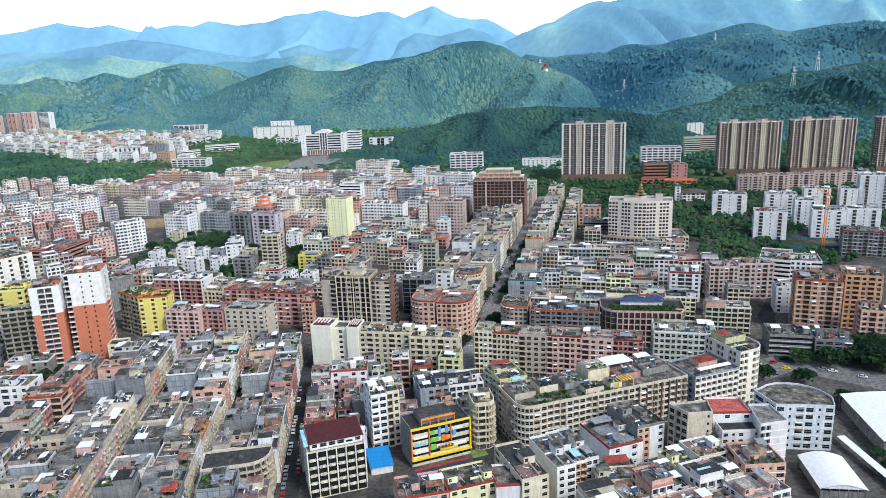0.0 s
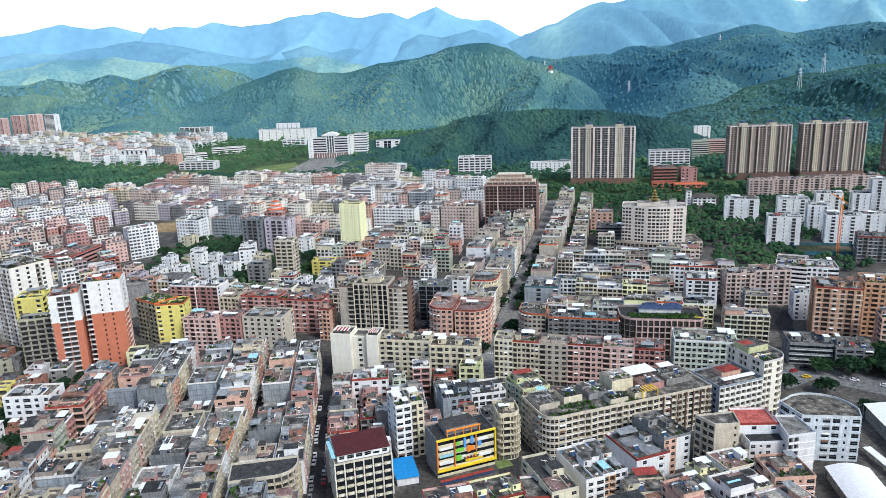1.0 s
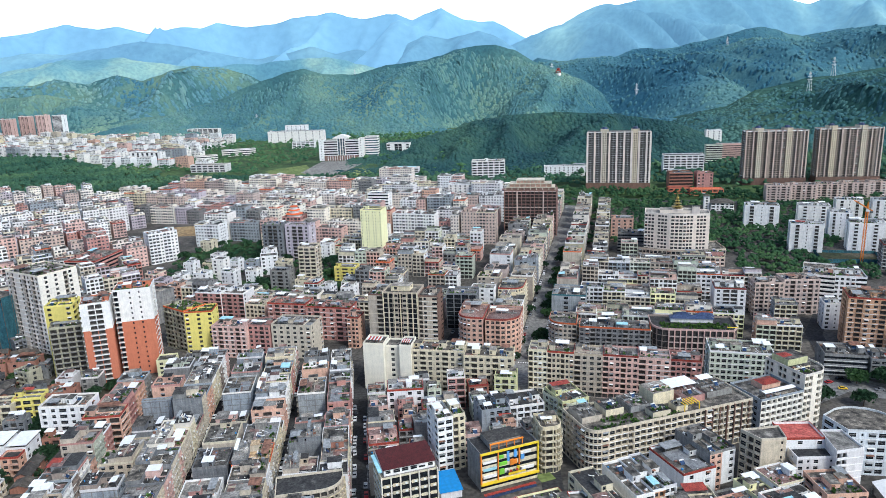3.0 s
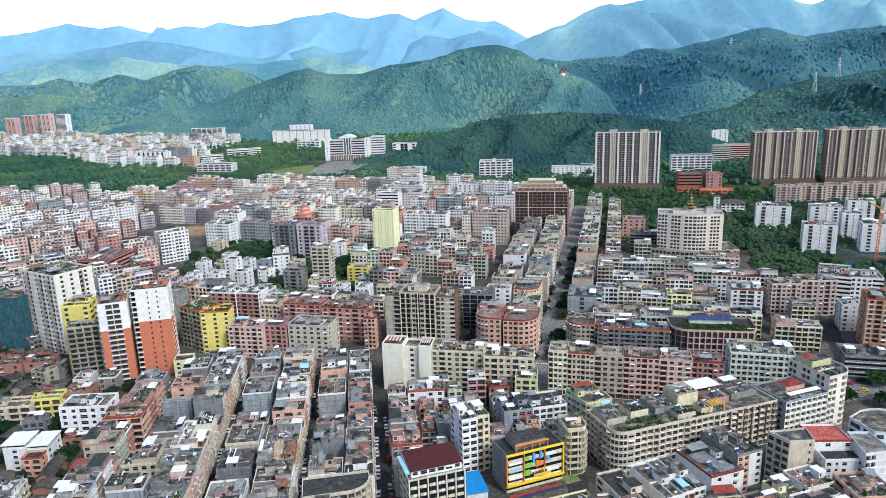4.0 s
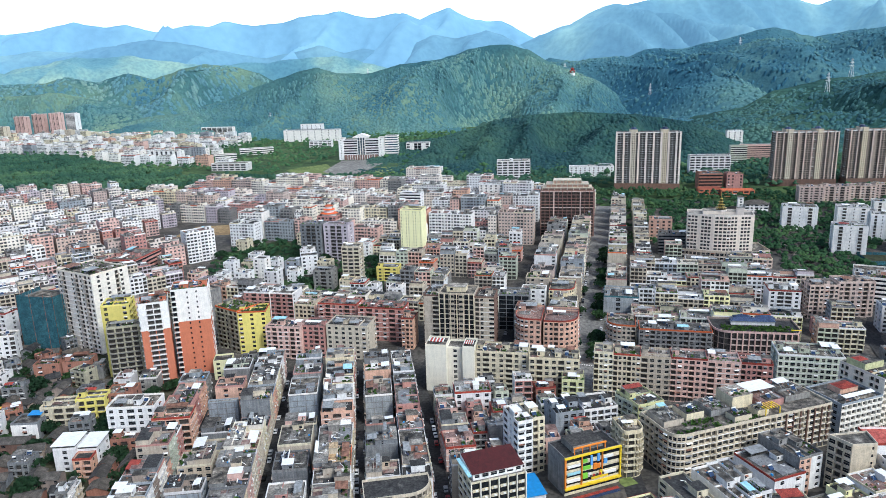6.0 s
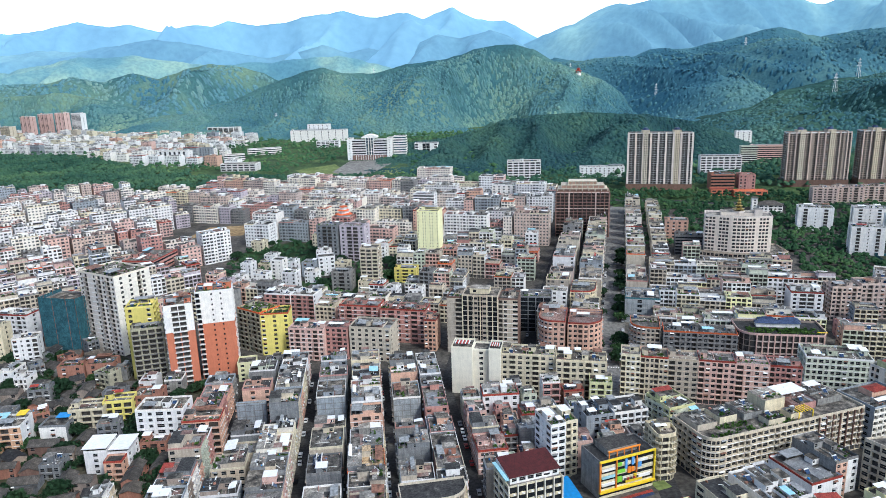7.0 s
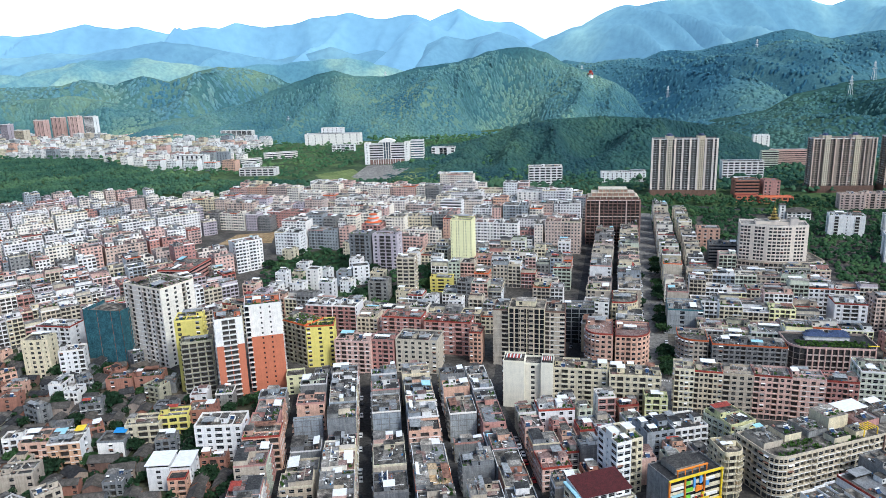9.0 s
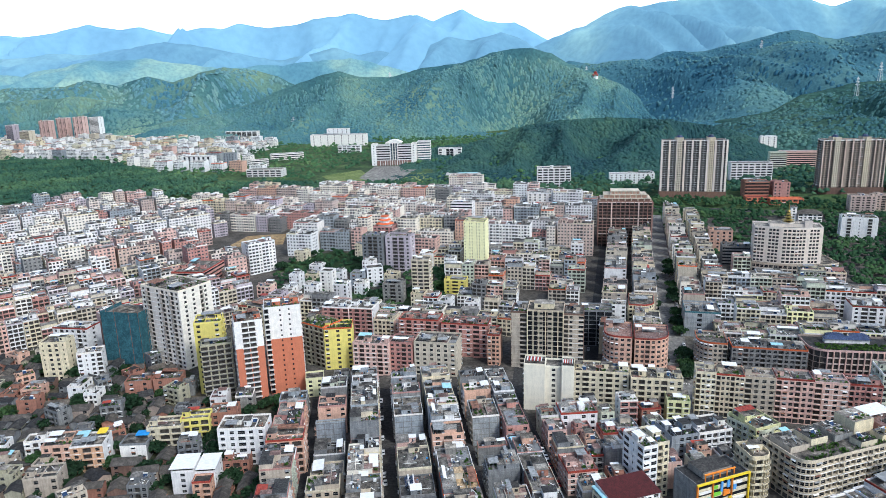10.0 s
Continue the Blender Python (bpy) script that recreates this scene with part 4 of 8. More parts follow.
def scaffold_tower(x, y, turn, w, d, h):
    g = Geo()
    block(g, w, d, h - 3, 11, WALLS["cement"], "gggg", "ggg", "-", "ggg", z=0)
    n = 8
    for a, b in (((-0.8, -0.8), (w + 0.8, -0.8)), ((w + 0.8, -0.8), (w + 0.8, d + 0.8)), ((-0.8, d + 0.8), (-0.8, -0.8))):
        for i in range(n):
            p, q = [(a[0] + (b[0] - a[0]) * k / n, a[1] + (b[1] - a[1]) * k / n) for k in (i, i + 1)]
            for j in range(6):
                z0, z1 = 1.5 + (h - 1.5) * j / 6, 1.5 + (h - 1.5) * (j + 1) / 6
                k = 0.2 * ((i + j) % 2)
                g.poly("scaffold_net", TEAL_NET, ((p[0], p[1] - k * 0.5, z0), (q[0], q[1] - (0.35 - k) * 0.5, z0), (q[0], q[1] - k * 0.5, z1), (p[0], p[1] - (0.35 - k) * 0.5, z1)))
        for i in (0, 3, 6, 8):
            px, py = a[0] + (b[0] - a[0]) * i / n, a[1] + (b[1] - a[1]) * i / n
            g.box("scaffold_pole#%d" % len(g.parts), TIN_RUST, px - 0.1, py - 0.3, 0, px + 0.1, py - 0.1, h + 1.6)
    take(corners(x, y, w, d, turn))
    g.link(thing_at("unfinished_tower", x, y, ground_z(y), turn, "unfinished concrete tower wrapped in teal scaffold netting", "building"), kinds=SMALL)


scaffold_tower(-340, 437, -12, 26, 20, 37)


def office_block(x, y, turn):
    """Beige office block: glazed middle bays between pale piers, brown end walls."""
    g = Geo()
    w, d, h = 44.0, 17.0, 38.0
    block(g, 10, d, h - 2, 12, WALLS["beige"], "-b", "-", "-", "r", WALLS["brown"], x=0)
    block(g, 22, d + 1, h, 12, WALLS["beige"], "ggrgrgg", "-", "-", "-", WALLS["beige"], x=10, y=-1.2, glass=GLASS)
    block(g, 12, d, h - 2, 12, WALLS["beige"], "bw-r", "w-r", "-", "-", WALLS["brown"], x=32)
    for px in (10.0, 13.5, 17, 21, 25, 28.5, 31.6):
        g.box("pier#%d" % len(g.parts), WALLS["cream"], px, -1.75, 0, px + 0.5, -1.2, h + 0.8)
    r = random.Random(5)
    stair_hut(g, 14, 4, h, 12, 8, 3.2, WALLS["cream"], ROOF_LIGHT)
    for k in (0.5, 33):
        roof_clutter(g, r, k, 1, k + 9, d - 1, h - 2, WALLS["beige"], ROOF)
    take(corners(x, y, w, d, turn))
    g.link(thing_at("office_building", x, y, ground_z(y), turn, "beige office block with glazed bays and brown end walls", "building"), kinds=SMALL)


office_block(-77, 418, -12)


def stair_building(x, y):
    """White tower-like end walls with a recess between them, and a cream wing of balconies to the right."""
    g = Geo()
    white, cream = WALLS["bone"], WALLS["cream"]
    block(g, 11.5, 13, 26.5, 9, white, "-", "s", "-", "ww", x=0, y=0, roof=ROOF)
    block(g, 9, 11, 24.5, 8, white, "w", "-", "-", "-", x=11.5, y=3, roof=ROOF)
    block(g, 6.5, 13, 26.0, 9, white, "-", "s-", "-", "s-", x=20.5, y=0.5, roof=ROOF)
    block(g, 29, 14, 23.5, 8, cream, "wbwwbww", "-w", "-", "-", x=27, y=1.5)
    for k in range(9):
        g.box("roof_rack#%d" % len(g.parts), RED_PAINT if k % 2 else WHITE_PAINT, 1.5 + k * 0.95, 2.5, 28.2, 2.1 + k * 0.95, 7.5, 28.6)
        g.box("roof_rack#%d" % len(g.parts), RED_PAINT if k % 2 else WHITE_PAINT, 21 + k * 0.6, 2.5, 27.6, 21.35 + k * 0.6, 7.5, 28.0)
    r = random.Random(8)
    for k in (27.5, 37, 47):
        roof_clutter(g, r, k, 2, k + 8.5, 15, 23.5, cream, ROOF)
    take(corners(x, y, 56, 15, -11))
    g.link(thing_at("apartment_block", x, y, ground_z(y), -11, "white apartment block with blank tower-like end walls and cream wing", "building"), kinds=SMALL)


stair_building(-75, 364)
building("apartment_block", "cream apartment block with a rounded planted corner terrace", -20.0, 350.5, 26.5, 14, -10, 23, 7, "cream", "wbwwbww", clutter=3, seed=21)


def rounded_block(name, label, x, y, turn, w, d, h, floors, wall, left_r, right_r, pattern="wb", coping=None, roof=ROOF, seed=1, shop=True, pitch=3.2, clutter=3, rail=None, rim=1.0):
    """A block whose front corners are rounded."""
    g = Geo()
    line = []
    line += arc(left_r, left_r, left_r, 180, 270, 5) if left_r else [(0, 0)]
    line += arc(w - right_r, right_r, right_r, 270, 360, 5) if right_r else [(w, 0)]
    line += [(w, d), (0, d)]
    ringed(g, line, 0, h, floors, WALLS[wall], pattern, pitch, roof, coping, shop=shop, skip=(len(line) - 2,), rail=rail, rim=rim)
    r = random.Random(seed)
    for i in range(clutter):
        a, b = 0.6 + (w - 1.2) * i / clutter, 0.2 + (w - 1.2) * (i + 1) / clutter
        roof_clutter(g, r, a, max(left_r, right_r, 1.0), b, d - 0.6, h, WALLS[wall], roof)
    take(corners(x, y, w, d, turn))
    return g.link(thing_at(name, x, y, ground_z(y), turn, label, "building"), kinds=SMALL)


rounded_block("apartment_block", "salmon apartment block with a rounded end and dark red bands", -22.5, 404.5, -13, 16.5, 26, 24.5, 8, "salmon", 9, 0, "wwb", TILE_RED, ROOF_PINK, 31, clutter=1)
rounded_block("apartment_block", "salmon apartment block with a rounded end and dark red bands", -5.2, 399.5, -13, 20.0, 26, 24.5, 8, "salmon", 0, 11, "wwb", TILE_RED, ROOF_PINK, 32, clutter=1)


def long_pink(x, y, turn):
    g = Geo()
    r = random.Random(12)
    w = 0.0
    for k, (width, wall, h) in enumerate(((10, "cream", 24.5), (14, "sand", 24), (15, "beige", 23.6), (18, "pink", 24), (16, "pink", 23.6), (15, "rose", 23.6))):
        block(g, width - 0.02, 13, h, 8, WALLS[wall], "bww" + "bw" * (k % 2) + "w", "ww", "-", "ww" if k == 0 else "-", x=w, y=0, shop=True, roof=r.choice(ROOFS[:8]), coping=TILE_RED if k % 2 else None)
        roof_clutter(g, r, w + 0.5, 0.6, w + width - 0.5, 12.4, h, WALLS[wall], ROOF)
        w += width
    take(corners(x, y, w, 13, turn))
    g.link(thing_at("apartment_block", x, y, ground_z(y), turn, "long apartment block that changes from cream to pink", "building"), kinds=SMALL)


ROOFS = [ROOF] * 6 + [ROOF_LIGHT] * 2 + [ROOF_DARK] * 2 + [ROOF_PINK] * 2
long_pink(15, 352.5, -14)


def long_corner_building(x, y, turn):
    """Long cream block with a rounded street corner, terraces and rooms on its roof."""
    g = Geo()
    cream = WALLS["sand"]
    line = [(3, 0), (78, 0), (78, 24), (-6.5, 24)] + [(-6.5, 7)] + arc(-0.5, 6.0, 6.0, 180, 270, 5)[1:]
    pattern = "WoobWoWobo"
    ringed(g, line, 0, 20.5, 7, cream, pattern, 3.1, ROOF, shop=True, rim=1.1)
    r = random.Random(77)
    for x0, y0, w, d, h, wall, top in ((-5, 9, 10, 12, 3.0, "beige", ROOF), (8, 11, 9, 10, 3.2, "cream", ROOF_DARK), (20, 10, 10, 12, 3.0, "grey", ROOF), (26, 2, 9, 6, 2.8, "cream", ROOF_DARK),
                                      (33, 12, 11, 11, 6.0, "cream", ROOF_LIGHT), (46, 8, 12, 14, 3.2, "rose", ROOF_PINK), (60, 9, 14, 13, 3.0, "grey", ROOF), (39, 3, 6, 6, 2.8, "cream", ROOF)):
        g.box("roof_room#%d" % len(g.parts), WALLS[wall], x0, y0, 20.5, x0 + w, y0 + d, 20.5 + h, top=top, under=False)
        roof_clutter(g, r, x0 + 0.4, y0 + 0.4, x0 + w - 0.4, y0 + d - 0.4, 20.5 + h, WALLS[wall], ROOF, 0.8, hut=False)
    g.box("roof_canopy#1", TIN_WHITE, 44, 14, 26.4, 58, 23, 26.6)
    for px, py in ((44.3, 14.3), (57.7, 14.3), (44.3, 22.7), (57.7, 22.7)):
        g.box("post#%d" % len(g.parts), TIN_GREY, px - 0.1, py - 0.1, 23.7, px + 0.1, py + 0.1, 26.4)
    for k in range(6):
        g.box("yellow_frame#%d" % k, YELLOW_PAINT, 42.5 + 1.5 * k, 2.0, 23.6, 42.9 + 1.5 * k, 7.5, 23.9)
    for px in (42.5, 50.2):
        for py in (2.0, 7.2):
            g.box("yellow_frame#%d" % (10 + len(g.parts)), YELLOW_PAINT, px, py, 20.5, px + 0.35, py + 0.35, 23.6)
    for px in range(52, 78, 4):
        g.box("pier#%d" % px, WALLS["brown"], px - 0.25, -0.6, 3.2, px + 0.25, -0.002, 20.6)
    roof_plants(g, r, -4, 1.5, 40, 4, 20.6, 70)
    roof_plants(g, r, 4, 6, 20, 9, 20.6, 40)
    take(corners(x - 6, y, 85, 26, turn))
    g.link(thing_at("apartment_block", x, y, ground_z(y), turn, "long cream apartment block with a rounded corner and roof terraces", "building"), kinds=SMALL)


long_corner_building(36.5, 270.5, 18.5)


def glazed_corner(x, y, turn):
    g = Geo()
    block(g, 25, 20, 21, 7, WALLS["offwhite"], "oooooooo", "-", "-", "www", WALLS["bluegrey"], x=0, rail=WHITE_PAINT, shop=True)
    g.box("roof_room#1", WALLS["salmon"], 9, 9, 21, 20, 16, 23.6, top=ROOF, under=False)
    hip_roof(g, "tiled_roof", TILE_RED, 10, 9, 19, 15, 23.62, 1.1)
    roof_clutter(g, random.Random(12), 1, 1, 24, 8, 21, WALLS["grey"], ROOF, 1.5, hut=False)
    line = [(25.05, 0.0)] + arc(33, 9, 9.0, 285, 360, 5) + [(42, 24), (25.05, 24)]
    ringed(g, line, 0, 28.5, 9, WALLS["offwhite"], "oo-", 2.6, ROOF, shop=True, rail=WHITE_PAINT)
    g.box("roof_room#2", WALLS["lime"], 27, 12, 28.5, 39, 22, 31.8, top=ROOF, under=False)
    hip_roof(g, "red_tent_roof", TILE_RED, 28, 16, 33, 20, 31.82, 0.9)
    roof_clutter(g, random.Random(13), 26, 2, 36, 11, 28.5, WALLS["cream"], ROOF, 1.5, hut=False)
    take(corners(x, y, 42, 24, turn))
    g.link(thing_at("apartment_block", x, y, ground_z(y), turn, "white apartment block with gridded balconies and a rounded taller end", "building"), kinds=SMALL)


glazed_corner(113, 292, 20)
rounded_block("apartment_block", "pale green apartment wing curving round a lane", 16.0, 317.0, -60, 21, 12, 18, 6, "mint", 4, 4, "wb", None, ROOF_DARK, 41, clutter=2)
building("apartment_block", "lime green apartment block with a roof garden", 24.5, 300.5, 14, 18, 19, 19, 6, "lime", "Wb-W", left="wbwb", clutter=1, seed=42)


def school(x, y, turn):
    """Five-storey school with a yellow frame round its front and coloured boards between the windows."""
    g = Geo()
    w, d, h = 26.5, 14.0, 17.0
    block(g, w, d, h, 5, WALLS["cream"], "rrrrrrrr", "ww", "-", "-", WALLS["grey"], roof=ROOF_DARK, rim=0.6)
    g.box("top_beam", YELLOW_PAINT, -0.3, -0.9, h - 0.1, w + 0.3, -0.002, h + 0.55)
    g.box("bottom_beam", YELLOW_PAINT, -0.3, -1.3, 3.1, w + 0.3, -0.002, 3.8)
    g.box("side_beam#1", ORANGE_PAINT, -0.3, -0.8, 3.8, 0.3, -0.002, h - 0.1)
    g.box("side_beam#2", YELLOW_PAINT, w - 0.3, -0.8, 3.8, w + 0.3, -0.002, h - 0.1)
    g.box("side_beam#3", ORANGE_PAINT, 7.6, -0.8, 3.8, 7.95, -0.002, h - 0.1)
    g.box("side_beam#4", ORANGE_PAINT, 17.4, -0.8, 9.0, 17.75, -0.002, h - 0.1)
    for k, (px, pz, pw, ph, m) in enumerate(((8.4, 13.6, 2.0, 1.3, GREEN_PAINT), (8.4, 10.3, 3.6, 1.4, GREEN_PAINT), (8.4, 6.2, 2.2, 2.4, GREEN_PAINT), (12.0, 11.6, 1.0, 4.4, BLUE_PAINT),
                                            (13.4, 9.4, 1.6, 2.6, ORANGE_PAINT), (15.2, 12.8, 1.2, 3.4, BLUE_PAINT), (15.2, 9.6, 1.4, 2.0, ORANGE_PAINT), (18.4, 11.0, 1.6, 2.2, BLUE_PAINT),
                                            (11.0, 6.6, 1.4, 1.6, WHITE_PAINT), (16.6, 6.4, 1.2, 1.8, YELLOW_PAINT), (18.4, 13.4, 4.6, 1.0, WHITE_PAINT), (1.0, 12.6, 6.2, 1.1, WHITE_PAINT),
                                            (1.0, 9.2, 6.2, 1.1, TIN_CYAN), (1.0, 5.9, 6.2, 1.1, WHITE_PAINT), (18.2, 6.0, 6.4, 1.2, WHITE_PAINT), (12.6, 5.0, 8.0, 0.9, YELLOW_PAINT))):
        g.box("board#%d" % k, m, px, -0.5 - 0.02 * (k % 5), pz, px + pw, -0.01, pz + ph)
    for k in range(5):
        g.box("sign_bar#%d" % k, RED_PAINT if k % 2 else SHUTTER, 11.6 + 1.5 * k, -0.75, 6.3, 12.5 + 1.5 * k, -0.62, 7.4)
    g.box("roof_room", WALLS["grey"], 5.5, 3.0, h, 20, 12.5, h + 2.9, top=ROOF_DARK, under=False)
    g.box("roof_beam#1", ORANGE_PAINT, 5.0, 1.2, h + 2.5, 20.5, 1.8, h + 3.0)
    for px in (5.2, 9.0, 12.6, 16.2, 19.9):
        g.box("roof_post#%d" % int(px), ORANGE_PAINT, px, 1.3, h, px + 0.3, 1.7, h + 2.5)
    take(corners(x, y, w, d, turn))
    g.link(thing_at("school_building", x, y, 0, turn, "school building with a yellow frame and coloured boards on its front", "building"), kinds=SMALL)


school(-16.1, 260.9, 21)
for k, (mat, word) in enumerate(((TILE_RED, "dark red"), (TILE_BLUE, "dark blue"), (LAWN, "green"))):
    px, py = grid(21, 0, -4.2)
    px, py = -16.1 + px + (0 if k < 2 else 24.5), 260.9 + py + (-2.0 * k if k < 2 else 9.0)
    sheet("play_surface", "%s painted playground surface in front of the school" % word, mat, corners(px, py, 24 if k < 2 else 7, 1.8 if k < 2 else 6, 21), 0.25, "", "playground")
rounded_block("stair_tower", "cream round-fronted tower beside the school", 10.5, 272.5, 8, 10.0, 13, 21.0, 7, "cream", 2, 4.5, "bw", None, ROOF, 52, clutter=1, rim=1.4)


def red_roof_building(x, y, turn):
    """Cream block with white pilasters, dark window bands and a dark red roof over its top floor."""
    g = Geo()
    w, d, h = 22.5, 15.0, 20.0
    block(g, w, d, h, 6, WALLS["cream"], "gggggg", "WW", "-", "WWW", roof=ROOF_LIGHT, rim=0.7)
    for k in range(7):
        px = w * k / 6 - 0.25
        g.box("pilaster#%d" % k, WALLS["offwhite"], px, -0.6, 3.0, px + 0.42, -0.002, h + 0.8)
    for k in range(6):
        for j in range(1, 6):
            px = w * k / 6 + 0.5
            g.box("spandrel#%d" % (6 * k + j), WALLS["cream"], px + 0.15, -0.35, j * h / 6 - 0.35, px + w / 6 - 1.15, -0.003, j * h / 6 + 0.85)
            if (3 * k + j) % 3:
                g.box("air_conditioner#%d" % (6 * k + j), WHITE_PAINT, px + 1.2, -0.75, j * h / 6 + 0.05, px + 2.0, -0.352, j * h / 6 + 0.65)
    facade(g, "top_floor", WALLS["white"], (1.5, 2.0), (w - 0.5, 2.0), h, 2.8, 1, "wWWWWw")
    facade(g, "top_floor", WALLS["white"], (w - 0.5, 2.0), (w - 0.5, d - 1), h, 2.8, 1, "ww")
    facade(g, "top_floor", WALLS["white"], (1.5, d - 1), (1.5, 2.0), h, 2.8, 1, "ww")
    g.poly("tiled_roof", TILE_MAROON, ((1.0, 1.4, h + 2.9), (w, 1.4, h + 2.9), (w, d, h + 4.6), (1.0, d, h + 4.6)))
    g.poly("tiled_roof", TILE_MAROON, ((1.0, d, h + 2.8), (w, d, h + 2.8), (w, d, h + 4.6), (1.0, d, h + 4.6)))
    for px in (1.0, w):
        g.poly("tiled_roof", WALLS["white"], ((px, 1.4, h + 2.7), (px, d, h + 2.7), (px, d, h + 4.6), (px, 1.4, h + 2.9)))
    g.box("skylight", TIN_CYAN, -0.8, 0.8, h + 2.6, 0.7, d - 0.5, h + 3.0)
    for k in range(5):
        water_tank(g, 2.5 + 2.2 * k, d + 0.9, h + 1.0, 0.6, 1.2)
    g.box("tank_deck", WALLS["grey"], 1, d - 0.02, 0, w, d + 2.2, h + 1.0, top=ROOF)
    take(corners(x, y, w, d + 2, turn))
    g.link(thing_at("office_building", x, y, 0, turn, "cream office block with white pilasters and a dark red roof", "building"), kinds=SMALL)


red_roof_building(-55.0, 240.2, 18)
g = Geo()
g.box("body", WALLS["white"], 0, 0, 0, 9, 13.6, 3.4, under=False)
g.poly("sheet_roof", TIN_BLUE, ((-0.4, -0.5, 3.5), (9.5, -0.5, 3.5), (9.5, 14.2, 4.6), (-0.4, 14.2, 4.6)))
g.poly("sheet_roof", TIN_BLUE, ((-0.4, 14.2, 4.45), (9.5, 14.2, 4.45), (9.5, -0.5, 3.42), (-0.4, -0.5, 3.42)))
for k in range(12):
    g.poly("roof_rib#%d" % k, TIN_BLUE, ((-0.3 + 0.85 * k, -0.5, 3.56), (-0.22 + 0.85 * k, -0.5, 3.56), (-0.22 + 0.85 * k, 14.2, 4.66), (-0.3 + 0.85 * k, 14.2, 4.66)))
take(corners(-33, 256, 9, 14, 14))
g.link(thing_at("shed", -32.8, 255.9, 0, 14, "low white shed with a bright blue sheet roof", "shed"))


def terrace_hotel(x, y, turn):
    """Dark loggia front with pale piers, a garden and blue tiled pavilions on the roof."""
    g = Geo()
    line = arc(9, 9, 9, 180, 270, 4) + [(45, 0), (48, 6), (48, 24), (0, 24)]
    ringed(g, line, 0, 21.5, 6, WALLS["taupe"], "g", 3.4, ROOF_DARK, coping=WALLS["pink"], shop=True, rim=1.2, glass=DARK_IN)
    for k in range(12):
        px = 9.2 + 3.25 * k
        g.box("pier#%d" % k, WALLS["pink"], px - 0.3, -0.7, 0, px + 0.3, -0.002, 21.5)
    for k in range(1, 6):
        g.box("floor_band#%d" % k, WALLS["blush"], 9, -0.45, k * 21.5 / 6 - 0.35, 45, -0.003, k * 21.5 / 6 + 0.3)
    for x0, y0, w, d in ((12, 14, 24, 4), (15, 18.5, 9, 5), (28, 18.5, 9, 5)):
        g.box("roof_pavilion#%d" % x0, WALLS["white"], x0, y0, 21.5, x0 + w, y0 + d, 24, under=False)
        hip_roof(g, "tiled_roof#%d" % x0, TILE_BLUE, x0, y0, x0 + w, y0 + d, 24.05, 1.7, 0.7)
    r = random.Random(4)
    roof_plants(g, r, 5, 3, 44, 12, 21.6, 260)
    g.box("canopy_edge", YELLOW_PAINT, 41.5, 1.2, 23.6, 47, 2.0, 23.85)
    take(corners(x, y, 48, 24, turn))
    g.link(thing_at("hotel", x, y, ground_z(y), turn, "dark terraced hotel with a roof garden and blue tiled pavilions", "building"), kinds=SMALL)


terrace_hotel(91, 384, -10)
rounded_block("apartment_block", "grey apartment block with orange tiled awnings", 50.5, 394.5, -13, 41, 14, 20, 7, "grey", 0, 0, "wwb", TILE_ORANGE, ROOF, 61, clutter=4)
rounded_block("apartment_block", "grey apartment block with a rounded corner and orange tiled awning", 33.0, 402.0, -14, 17, 20, 20, 7, "beige", 9, 0, "wwb", TILE_ORANGE, ROOF, 62, clutter=1)
rounded_block("apartment_block", "cream apartment block with a red semicircular roof awning", 8.0, 466.0, -14, 17, 26, 20, 7, "cream", 0, 8, "wb", TILE_RED, ROOF, 63, clutter=1)
building("shop_building", "white shop building wrapped in a teal net below a white roof", 44.0, 458.0, 23, 24, -14, 17, 5, "bluegrey", "--W--W", left="-", roof=ROOF_LIGHT, coping=TEAL_NET, clutter=2, seed=64)


